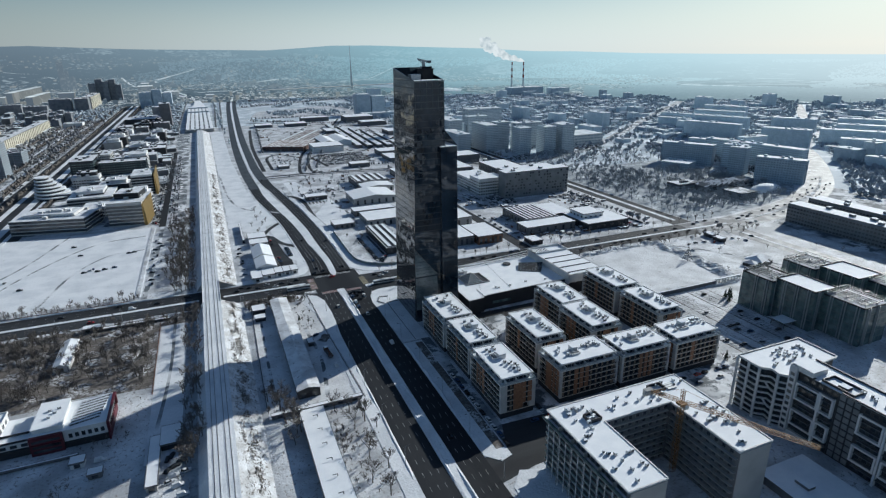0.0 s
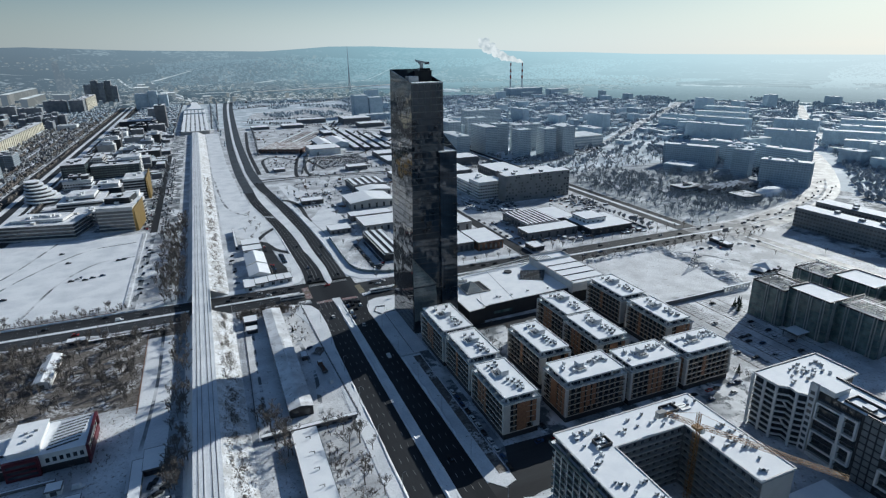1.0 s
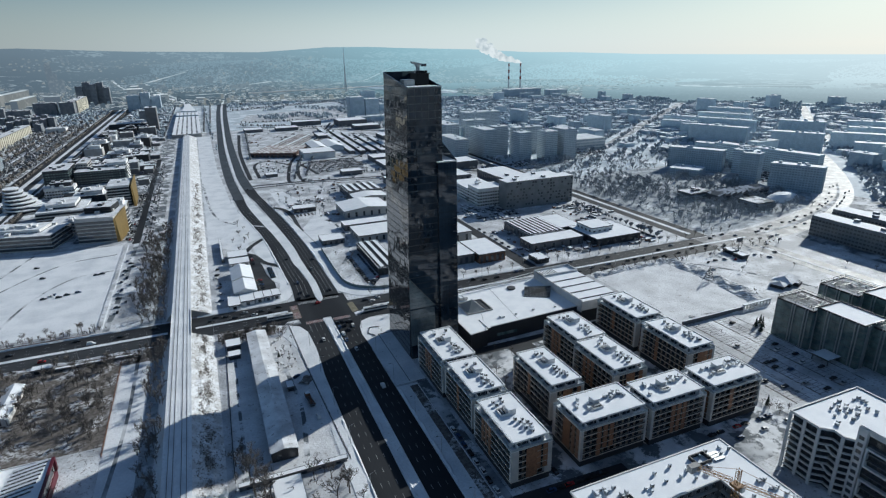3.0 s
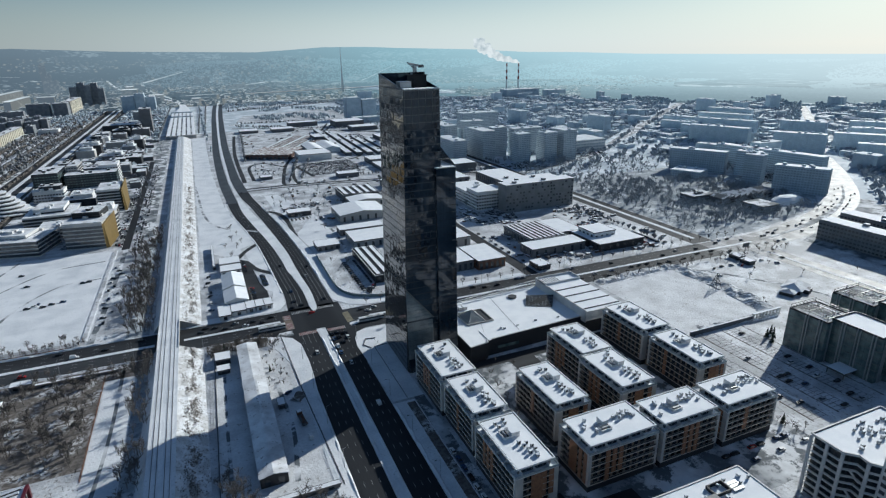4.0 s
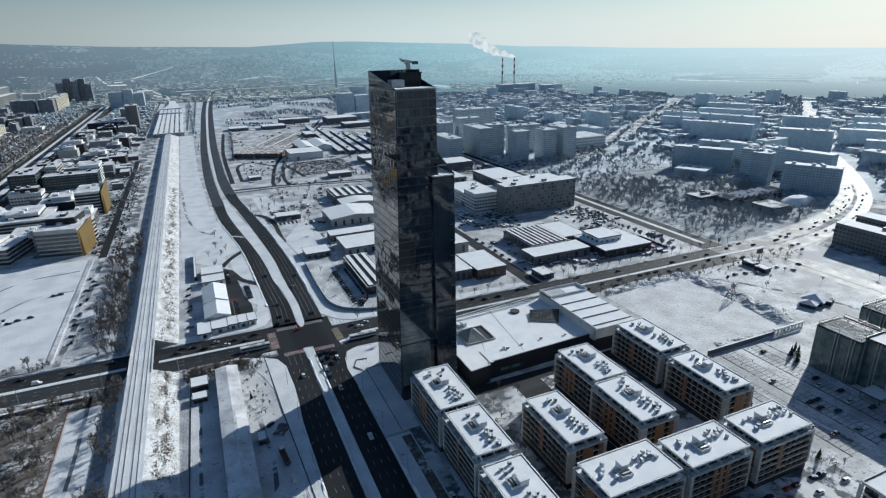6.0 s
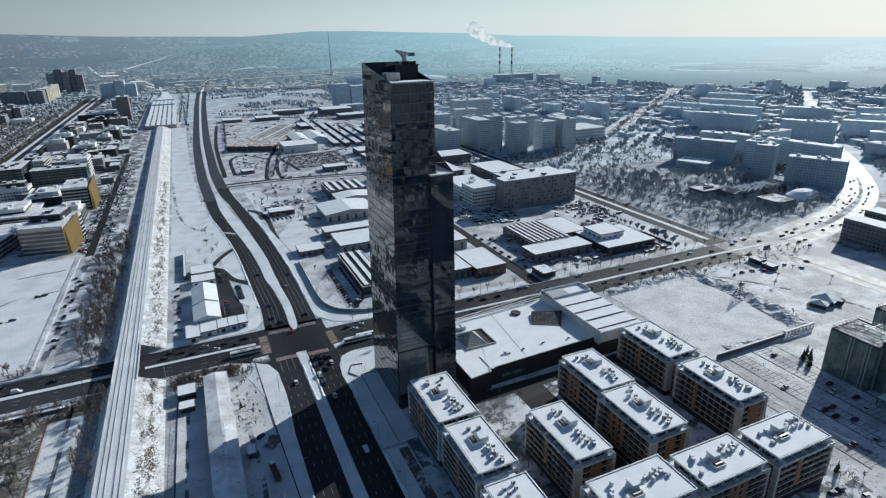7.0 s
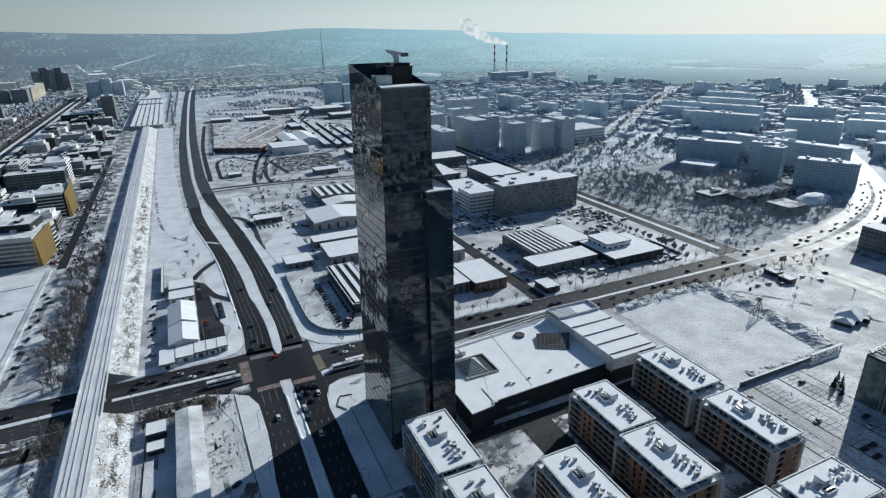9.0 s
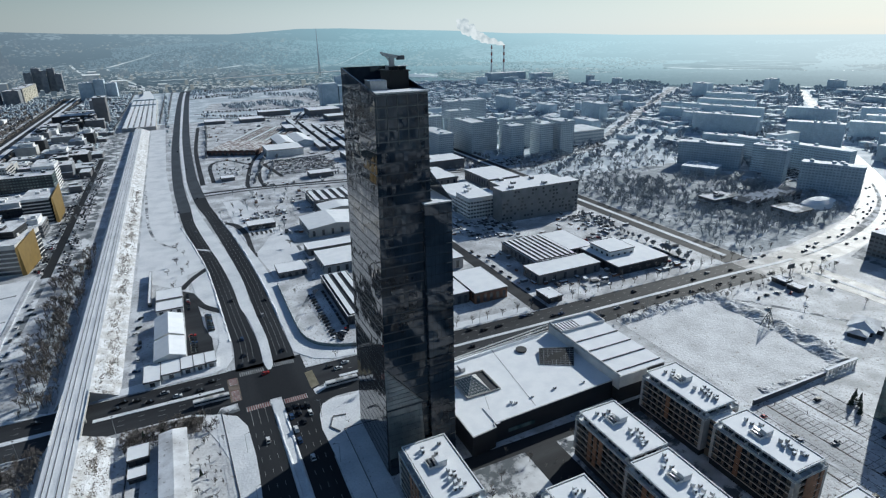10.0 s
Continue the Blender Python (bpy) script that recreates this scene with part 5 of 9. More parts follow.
    win = MB().box(-1.1, 1.1, -0.1, 0.05, 0, 2.1, 0).box(-1.0, 1.0, -0.13, -0.1, 0.1, 2.0, 1).mesh("window", [GRILLE, GLASS])
    for k in range(10):
        for i in range(24):
            if not 118 < 66 + i * 3.3 < 127:
                part("window", win, None, t, at=pose(232.4, 66 + i * 3.3, 0.6 + k * 3.1, 0, 0, -90))
    for k in range(10):
        for y in (119.6, 122.6, 125.6):
            part("grey_panel", MB().box(232.1, 232.4, y - 1.15, y + 1.15, 0.8 + k * 3.1, 3.2 + k * 3.1), MID_GREY, t)
    roof_plant([(232, 264, 156, 170)], HN - 0.3, 22, 6)
    roof_plant([(236, 246, 90, 124)], H, 16, 8)
    s = thing("low_annex", "low flat-roofed annex under snow", "building", (206, 118, 0))
    part("wall", MB().box(-14, 12, -22, 10, 0, 3.6), DARK_CONC, s)
    part("roof", MB().box(-14.3, 12.3, -22.3, 10.3, 3.6, 4.0, 0, 1).box(-6, -2, -6, 0, 4.0, 5.2, 0, 1), [DARK_CONC, ROOF_SNOW], s)


framed_building()


# ---- green glass offices ----
def glass_office(x0, x1, y0, y1, h, seed, flat=False):
    t = thing("office_building", "green glass office block with white exterior ducts and rooftop frames", "office building", (x0, y0, 0), "glass offices")
    w, d = x1 - x0, y1 - y0
    part("core", MB().box(0.15, w - 0.15, 0.15, d - 0.15, 0, h - 0.3), FRAME, t)
    nf = int(h / 3.7)
    for nm, c, ln in (("west_glazing", [(0, d, 0), (0, 0, 0), (0, 0, h), (0, d, h)], d), ("south_glazing", [(0, 0, 0), (w, 0, 0), (w, 0, h), (0, 0, h)], w), ("east_glazing", [(w, 0, 0), (w, d, 0), (w, d, h), (w, 0, h)], d), ("north_glazing", [(w, d, 0), (0, d, 0), (0, d, h), (w, d, h)], w)):
        curtain(t, nm, c, int(ln / 1.8), nf, GREEN_GLASS, tilt=0.003)
    part("roof", MB().box(0, w, 0, d, h, h + 0.25, 0, 1).ring(0, w, 0, d, 0.3, h + 0.25, h + 1.0), [FRAME, ROOF_SNOW if flat else TOWN], t)
    line = MB().ring(-0.2, w + 0.2, -0.2, d + 0.2, 0.2, -0.22, 0.22).mesh("floor_line", SLAB_EDGE)
    for k in range(1, nf):
        part("floor_line", line, None, t, at=(0, 0, k * h / nf))
    for i in range(max(2, int(d / 8))):
        y = 2.5 + i * 8
        for dy in (0, 1.6):
            part("duct", MB().box(-0.75, -0.15, y + dy, y + dy + 0.5, 0, h + 0.6), DUCT, t)
    for i in range(max(2, int(w / 8))):
        x = 2.5 + i * 8
        for dx in (0, 1.6):
            part("duct", MB().box(x + dx, x + dx + 0.5, -0.75, -0.15, 0, h + 0.6), DUCT, t)
    if not flat:
        g = MB()
        for i in range(int(w / 3) + 1):
            g.box(i * 3, i * 3 + 0.25, 0.3, d - 0.3, h + 2.6, h + 2.9)
        for y in (0.5, d / 2, d - 0.7):
            g.box(0, w, y, y + 0.25, h + 2.9, h + 3.2)
        for x in (0.4, w / 2, w - 0.6):
            for y in (0.5, d / 2, d - 0.7):
                g.box(x, x + 0.25, y, y + 0.25, h + 0.25, h + 2.6)
        part("roof_frame", g, GRILLE, t, "open steel grille over the roof plant")
        roof_plant([(x0 + 1, x1 - 1, y0 + 1, y1 - 1)], h + 0.25, 9, seed)


for i, (a, b, c, d, h, fl) in enumerate([(328, 350, 235, 258, 24, False), (332, 352, 209, 235.5, 26, True), (340, 363, 184, 209.5, 24, False), (372, 396, 238, 262, 24, False), (377, 400, 212, 238.5, 26, True), (386, 410, 186, 212.5, 24, False)]):
    glass_office(a, b, c, d, h, 40 + i, fl)


# ---- shopping centre ----
def mall():
    t = thing("shopping_centre", "low black shopping centre with a broad snow-covered roof", "shopping centre", (0, 0, 0))
    poly = [(148, 317), (160, 318.5), (160, 321), (229, 324), (229, 379), (170, 376), (148, 372)]
    part("wall", MB().prism(poly, 0, 10.2), CHARCOAL, t)
    part("roof", MB().prism(poly, 10.2, 10.6, 0, 1), [CHARCOAL, ROOF_SNOW], t)
    for i in range(len(poly)):
        a, b = poly[i], poly[(i + 1) % len(poly)]
        part("parapet", MB().beam((*a, 10.8), (*b, 10.8), 0.5), WHITE, t)
    part("hall", MB().box(229.5, 258, 320, 378, 0, 15), CHARCOAL, t)
    part("hall_cladding", MB().box(228.8, 229.5, 319.6, 378, 8, 15.4).box(228.8, 246, 319.2, 319.98, 9, 15.4), WHITE, t)
    part("hall_roof", MB().box(229.2, 258.3, 319.7, 378.3, 15, 15.5, 0, 1), [WHITE, ROOF_SNOW], t)
    for k in range(4):
        part("roof_rib", MB().box(229.6, 258, 323 + k * 10.5, 323.6 + k * 10.5, 15.5, 16.1, 0, 1), [CHARCOAL, FIELD], t)
    part("hall_parapet", MB().ring(229, 258.5, 366, 378.5, 0.4, 15.5, 17), WHITE, t)
    part("roof_kerb", MB().box(229, 229.5, 319.6, 378, 15.5, 16.2), WHITE, t)
    for a, b in (((184, 324), (190, 376)), ((160, 321), (168, 345))):
        part("roof_seam", MB().beam((*a, 10.62), (*b, 10.62), 0.14), GRILLE, t)
    part("roof_walkway", MB().box(161, 163, 320, 333, 10.6, 11.0, 0, 1), [CONCRETE, ROOF_SNOW], t)
    part("window_ribbon", MB().box(168, 182, 321.1, 321.5, 3.4, 5.2), GREEN_GLASS, t)
    part("west_screen", MB().beam((148, 372, 12.6), (229, 379.4, 14.6), 0.5).beam((148, 372, 11.4), (229, 379.4, 12.6), 0.5), WHITE, t)
    for k in range(5):
        part("chiller", MB().box(152 + k * 3.3, 154.6 + k * 3.3, 363.5, 368, 10.6, 12.6).box(152.2 + k * 3.3, 154.4 + k * 3.3, 363.7, 367.8, 12.6, 12.8, 1), [STEEL, ROOF_SNOW], t)
    for k in range(7):
        part("hall_rooflight", MB().box(231 + k * 1.9, 232.1 + k * 1.9, 367.5, 376, 15.5, 16.4, 0, 1), [CHARCOAL, ROOF_SNOW], t)
    part("drum", MB().prism([(204 + 3 * math.cos(q * 0.524), 368 + 3 * math.sin(q * 0.524)) for q in range(12)], 10.6, 11.6), CHARCOAL, t)
    # glass pyramid rooflight in its pit
    p = thing("rooflight", "glass pyramid rooflight with a white lattice frame", "rooflight", (167, 351, 10.6))
    part("curb", MB().ring(-9, 9, -9, 9, 0.5, 0, 0.9), CONCRETE, p)
    part("pit", MB().box(3, 8.4, -8.4, 8.4, 0.02, 0.25), CHARCOAL, p)
    apex = (-2, 0, 6)
    cs = [(-8, -7.5, 0.3), (4, -7.5, 0.3), (4, 7.5, 0.3), (-8, 7.5, 0.3)]
    for i in range(4):
        part("pane", MB().add([cs[i], cs[(i + 1) % 4], apex], [(0, 1, 2)]), GREEN_GLASS, p)
    fr = MB()
    for i in range(4):
        a, b, c = Vector(cs[i]), Vector(cs[(i + 1) % 4]), Vector(apex)
        fr.beam(a, c, 0.3)
        for k in range(7):
            s = k / 7
            fr.beam(a + (c - a) * s, b + (c - b) * s, 0.16)
        for k in range(1, 7):
            q = a + (b - a) * (k / 7)
            fr.beam(q, b + (c - b) * (1 - k / 7), 0.14)
            fr.beam(q, a + (c - a) * (k / 7), 0.14)
    part("lattice", fr, WHITE, p)
    q = thing("rooflight", "sloping glass canopy half buried in roof snow", "rooflight", (214, 352, 10.6))
    part("pane", MB().add([(-9, 0, 0.3), (6, -9, 0.3), (14, 2, 3.0), (-2, 11, 1.8), (-9, 0, 0), (6, -9, 0), (14, 2, 0), (-2, 11, 0)], [(0, 1, 2, 3), (0, 4, 5, 1), (1, 5, 6, 2), (2, 6, 7, 3), (3, 7, 4, 0)]), FRAME, q)
    fr = MB()
    for k in range(9):
        s = k / 8
        a, b, c, d = Vector((-9, 0, 0.4)), Vector((6, -9, 0.4)), Vector((14, 2, 3.1)), Vector((-2, 11, 1.9))
        fr.beam(a + (b - a) * s, d + (c - d) * s, 0.14)
        fr.beam(a + (d - a) * s, b + (c - b) * s, 0.14)
    part("lattice", fr, STEEL, q)
    roof_plant([(150, 164, 363, 371), (172, 226, 326, 332), (231, 256, 367, 376)], 10.6, 14, 11)


mall()


# ---- ground patches ----
patch("plot_west", [(-192, 452), (-62, 446), (-62, 640), (-196, 648)], SNOW, "wide untouched snow-covered vacant plot", "ground", 0.06)
patch("plot_rim", [(-66, 446), (-63, 446), (-63, 640), (-66, 640)], FIELD, "rough snow bank along the plot", "ground", 0.5, 0.5)
patch("wood_floor", rect(-420, -46, 308, 402), SCRUB, "brown leaf litter showing through the snow", "ground", 0.04)
patch("scrub_strip", rect(-40, -26, 438, 660), PARK, "scrubby strip at the foot of the embankment", "ground", 0.05)
patch("scrub_strip", rect(-32, -24, 120, 402), PARK, "scrubby strip at the foot of the embankment", "ground", 0.05)
patch("snow_track", [(-46, 240), (-31, 240), (-29, 400), (-45, 398)], SNOW, "smooth snow track beside the embankment", "ground", 0.07)
patch("yard", [(9, 252), (57, 252), (53, 400), (12, 392)], PLOT, "snowy fenced yard", "ground", 0.06)
patch("brush_floor", [(8, 393.5), (42, 389), (44, 400.6), (36, 403.4), (8, 404.4)], SCRUB, "dark trodden soil under roadside brush", "ground", 0.075)
patch("brush_floor", rect(-46.5, -24, 386, 404.4), SCRUB, "dark trodden soil under roadside brush", "ground", 0.085)
patch("vacant_plot", rect(286, 366, 291, 386), PLOT, "snow-covered excavated plot", "ground", 0.06)
# darker mix covers both trampling and the blocks' shadows
patch("dark_court", [(133, 200), (258, 196), (262, 318), (133, 316)], TOWN, "trampled snow and paving between the blocks", "pavement", 0.04)
# dark patches stand for the street's shade as well as its tracks
patch("service_road", [(94, 170), (112, 175), (262, 178), (262, 200), (112, 202), (106, 186), (94, 184)], TOWN, "trodden snowy street between the blocks", "road", 0.045)
patch("street_mouth", [(94, 168), (112, 172), (165, 176), (165, 201), (112, 203), (106, 187), (94, 185)], ASPHALT_X, "shaded asphalt street between the blocks", "road", 0.065)
patch("alley", rect(106.5, 112, 186, 300), TOWN, "narrow slushy drive beside the apartment block", "road", 0.05)
patch("planting_strip", rect(101.2, 105.6, 188, 296), SCRUB, "brown planted strip with thin snow", "ground", 0.26, 0.1)
patch("alley_court_two", rect(208, 234, 225, 318), TOWN, "slushy drive between apartment blocks", "road", 0.05)
patch("alley_court_three", rect(134, 150, 206, 236), TOWN, "slushy drive between apartment blocks", "road", 0.05)
patch("mall_lane", rect(133, 262, 310, 318), ASPHALT_X, "shaded asphalt lane behind the shopping centre", "road", 0.055)
# one dark surface for asphalt and building shadow together
patch("alley_court", rect(169.5, 186, 226, 318), ASPHALT_X, "asphalt drive between apartment blocks", "road", 0.05)
patch("station_forecourt", [(39, 458), (53.4, 459), (53.6, 480), (50, 500), (49.4, 517), (46.4, 556), (39.5, 563)], ASPHALT_X, "wet asphalt forecourt", "road", 0.05)
patch("parking_island", [(50, 515.6), (58, 514.4), (57.8, 476), (54, 480), (52.2, 486)], SNOW, "snowy parking island beside the forecourt", "ground", 0.12, 0.15)
patch("verge_triangle", [(45.8, 579), (58, 598), (60.6, 540), (60.8, 522.6), (50.4, 534), (46.9, 562)], SNOW, "clean snow triangle between the station lanes", "ground", 0.12, 0.15)
patch("verge_west", [(40, 590), (58, 605), (51.6, 662), (43.4, 718), (40, 790), (36, 700)], SNOW, "clean snow verge beside the road", "ground", 0.12, 0.15)
for line_ in ([(60, 603), (49.4, 588), (42.7, 575.6), (39, 566)], [(63, 514.6), (52, 529.5), (47.1, 545.3), (44, 556)]):
    tagged(part("station_lane", ribbon(MB(), smooth(line_), [5, 4.4, 4.6], -0.05, 0.14), ASPHALT_X), "narrow wet lane into the filling station", "road", kind="structure")
patch("restaurant_lot", [(99, 640), (98.6, 618), (107, 634), (114, 652), (122, 668), (120, 679), (100, 679)], FIELD, "trampled lot in front of the restaurant", "road", 0.08)
for i in range(5):
    patch("parking_bay", rect(101.5 + i * 4.2, 103.6 + i * 4.2, 666, 676), ASPHALT_X, "cleared parking bay in front of the restaurant", "road", 0.095)
patch("crossing_band", rect(57.2, 62.6, 406, 428.4), mat("brown_paving", (0.12, 0.095, 0.08), 0.8, col2=(0.2, 0.16, 0.13), s1=0.3, s2=2, bump=0.1), "worn brown band of the pedestrian crossing", "road marking", 0.064, 0.02)
patch("crossing_band", [(96.4, 400.4), (101, 402), (100.6, 417.6), (96.3, 416.6)], mat("ochre_paving", (0.15, 0.135, 0.09), 0.8, col2=(0.24, 0.215, 0.15), s1=0.3, s2=2, bump=0.1), "worn ochre band of the pedestrian crossing", "road marking", 0.064, 0.02)
patch("depot_yard", [(104, 541), (104, 470), (106, 452), (114, 440), (133, 433), (133, 541)], FIELD, "trampled depot yard", "ground", 0.05)
patch("verge_strip", [(8, 600), (44, 560), (40, 700), (32, 1000), (34, 1425), (8, 1425)], SNOW, "clean snow strip between railway and road", "ground", 0.05)
patch("corner_snow", [(104, 560), (112, 545), (134, 610), (128, 700), (104, 800), (88, 800), (92, 680)], SNOW, "clean snow on the roadside verge", "ground", 0.05)
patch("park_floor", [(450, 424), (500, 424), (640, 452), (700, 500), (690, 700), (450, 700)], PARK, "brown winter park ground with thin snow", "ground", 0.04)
patch("town_west", rect(-186, -34, 660, 2600), TOWN, "snowy streets and yards between buildings", "ground", 0.03)
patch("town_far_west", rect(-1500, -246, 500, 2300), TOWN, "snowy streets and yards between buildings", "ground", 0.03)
patch("town_far_north", rect(-180, 1400, 1500, 2300), FAR_TOWN, "snowy streets and yards in the distance", "ground", 0.035)
patch("town_east", [(450, 702), (1000, 702), (1900, 1250), (1500, 1700), (450, 1490)], FAR_TOWN, "snowy streets and yards between buildings", "ground", 0.03)
patch("town_south_east", [(720, 300), (2400, 300), (2400, 1250), (1950, 1250), (1000, 690), (720, 500)], FAR_TOWN, "snowy streets and yards between buildings", "ground", 0.03)
# unseen ground, kept dark for the tower's glass to mirror
patch("town_south", rect(-1500, 1500, -1500, 30), TOWN, "snowy streets and yards behind the flight path", "ground", 0.03)
patch("town_south_west", rect(-1500, -430, 30, 500), TOWN, "snowy streets and yards to the west", "ground", 0.03)
patch("town_corner", [(512, 150), (720, 150), (720, 470), (640, 420), (520, 385)], TOWN, "snowy yards beside the curving street", "ground", 0.03)
patch("snow_field", [(120, 1700), (180, 1640), (300, 1650), (420, 1600), (470, 1660), (520, 1750), (480, 1900), (400, 1960), (260, 1900), (150, 1850)], FIELD, "open snow field beyond the depots", "ground", 0.07)
mb = ribbon(MB(), smooth([(900, 3100), (1050, 2500), (1350, 2080), (1700, 1760), (2400, 1480)]), [260, 220, 200, 240], 0.2, 0.5)
tagged(part("water", mb, ICE), "broad river partly covered with ice", "river", kind="structure")



def bank(name, line, width, height, label, material=SLOPE, seed=0):
    """A rough earth bank with snow on it, along a line."""
    mb = MB()
    pts = smooth(line, 30)
    k = 13
    for i, p in enumerate(pts):
        d = pts[min(i + 1, len(pts) - 1)] - pts[max(i - 1, 0)]
        nr = np.array([-d[1], d[0]]) / np.hypot(*d)
        for j in range(k):
            u = j / (k - 1) * 2 - 1
            q = p + nr * u * width / 2
            h = (1 - u * u) * height * (0.6 + 1.0 * noise.noise(Vector((q[0] * 0.12, q[1] * 0.12, seed)))) + 0.7 * noise.noise(Vector((q[0] * 0.6, q[1] * 0.6, 3)))
            mb.v.append((q[0], q[1], max(h, -0.05) if abs(u) < 1 else -0.05))
    for i in range(len(pts) - 1):
        for j in range(k - 1):
            o = i * k + j
            mb.f.append((o, o + 1, o + k + 1, o + k))
            mb.m.append(0)
    tagged(part(name, mb, material), label, "bank", kind="structure")


bank("bank_east", [(367, 384), (369, 350), (366, 315), (362, 294)], 18, 3.0, "rough snowy earth bank round the plot")
bank("bank_north", [(288, 384), (320, 386), (345, 387), (366, 385)], 11, 2.4, "rough snowy earth bank beside the boulevard")
bank("yard_heap", [(48.5, 322), (51, 325), (52.6, 329)], 6, 2.2, "dark heap of rubble dusted with snow", SCRUB, 9)
bank("bank_corner", [(300, 295), (320, 292), (345, 291), (364, 292)], 8, 1.6, "low snowy bank by the fence")

# car park with snowy bays in front of the glass offices
for k, x in enumerate((268, 286, 304, 321)):
    patch("parking_lane", rect(x, x + 5.5, 200, 286), FIELD, "slushy lane between parking bays", "road", 0.06)
    patch("lane_kerb", rect(x + 5.6, x + 6.3, 200, 286), SCRUB, "dark strip of soil along the bays", "road", 0.16, 0.2)
patch("parking_cross_lane", rect(266, 327, 241, 246), FIELD, "slushy lane across the car park", "road", 0.065)
mb = MB()
for x in (274.4, 279.6, 292.4, 297.6, 310.2, 315.4):
    for i in range(33):
        if not 240 < 201 + i * 2.6 < 247:
            mb.box(x, x + 4.4, 201 + i * 2.6, 201.25 + i * 2.6, 0.02, 0.07)
    mb.box(x + 4.6, x + 4.9, 200, 286, 0.02, 0.07)
tagged(part("bay_lines", mb, DARK_CONC), "dark lines between snowy parking bays", "road marking", kind="stuff")
porch = thing("entrance_canopy", "flat glass entrance canopy of the offices", "canopy", (327, 222, 0))
part("roof", MB().box(-6, 5, -5, 5, 3.6, 4.0, 0, 1), [GRILLE, ROOF_SNOW], porch)
for dy in (-4.5, 4.5):
    part("post", MB().box(-5.6, -5.2, dy - 0.2, dy + 0.2, 0, 3.6), GRILLE, porch)


# ---- low sheds and houses ----
def shed(x0, x1, y0, y1, h, rise, label, wall=CONCRETE, roof=ROOF_SNOW, name="shed", cat="shed", ribs=0, group=""):
    """A low hall: gabled (ridge along y) or flat, with dark openings along its long side."""
    t = thing(name, label, cat, ((x0 + x1) / 2, (y0 + y1) / 2, 0), group)
    w, d = (x1 - x0) / 2, (y1 - y0) / 2
    b = MB().box(-w, w, -d, d, 0, h)
    if rise:
        b.add([(-w, -d, h), (w, -d, h), (0, -d, h + rise), (-w, d, h), (w, d, h), (0, d, h + rise)], [(0, 1, 2), (4, 3, 5), (0, 2, 5, 3), (1, 4, 5, 2)])
        part("roof", MB().gable(-w, w, -d, d, h + 0.02, rise), roof, t)
    else:
        part("roof", MB().box(-w - 0.3, w + 0.3, -d - 0.3, d + 0.3, h, h + 0.35), roof, t)
        part("fascia", MB().ring(-w - 0.45, w + 0.45, -d - 0.45, d + 0.45, 0.14, h - 0.4, h + 0.45), DARK_CONC, t)
    part("wall", b, wall, t)
    if ribs:
        part("roof_valley", MB().box(-w + 0.4, w - 0.4, -d + 0.4, d - 0.4, h + 0.3, h + 0.4), CHARCOAL, t)
    if y0 > 780:
        return t
    nw = min(10, max(2, int(2 * d / 6)))
    for i in range(nw):
        y = -d + (i + 0.5) * 2 * d / nw
        part("window", MB().box(-w - 0.06, -w, y - 1.2, y + 1.2, h * 0.35, h * 0.8), GLASS, t)
    ns = min(6, max(1, int(2 * w / 5)))
    for i in range(ns):
        x = -w + (i + 0.5) * 2 * w / ns
        part("opening", MB().box(x - 1.2, x + 1.2, -d - 0.06, -d, 0.1 * h, h * 0.75), GLASS, t)
    for i in range(ribs):
        u = -w + (i + 0.5) * 2 * w / ribs
        s = w / ribs
        part("rooflight", MB().box(u - s * 0.5, u + s * 0.5, -d + 1, d - 1, h + 0.36, h + 1.1, 1, 0), [ROOF_SNOW, CHARCOAL], t)
    return t


LONG = "long gabled shed with a patchy snow-covered roof"
shed(25, 36.5, 263.5, 344, 5.0, 1.3, LONG, CHARCOAL, PATCHY)
shed(25.2, 36.3, 344.5, 388, 4.8, 0.95, LONG, DARK_CONC, PATCHY)
r = thing("roof_ridge", "dark raised ridge vent along the shed roof", "roof vent", (31.4, 318, 6.05))
part("ridge", MB().box(-0.6, 0.6, -18, 24, 0, 0.6, 0, 1), [DARK_CONC, PATCHY], r)
shed(23.5, 34.5, 120, 246, 4.6, 0, "long flat-roofed shed with small roof vents", DARK_CONC)
for y in range(150, 242, 11):
    v = thing("roof_vent", "thin bent vent pipe on the shed roof", "vent", (30.5, y, 4.95), "shed vents")
    part("pipe", MB().box(-0.15, 0.15, -0.15, 0.15, 0, 1.2).box(-2.2, 0.15, -0.1, 0.1, 1.1, 1.3), CHARCOAL, v)
shed(12.5, 20.5, 377, 386, 3.6, 0, "small dark hut with two snowy roofs", CHARCOAL)
shed(13, 19.5, 366, 372, 2.6, 0, "small dark lean-to under snow", CHARCOAL)
shed(40, 43, 318, 324, 2.6, 0, "small grey hut beside the yard", CHARCOAL)
shed(10.4, 55.6, 251, 252.8, 2.2, 0, "low masonry yard wall capped with snow", DARK_CONC, name="yard_wall", cat="wall")
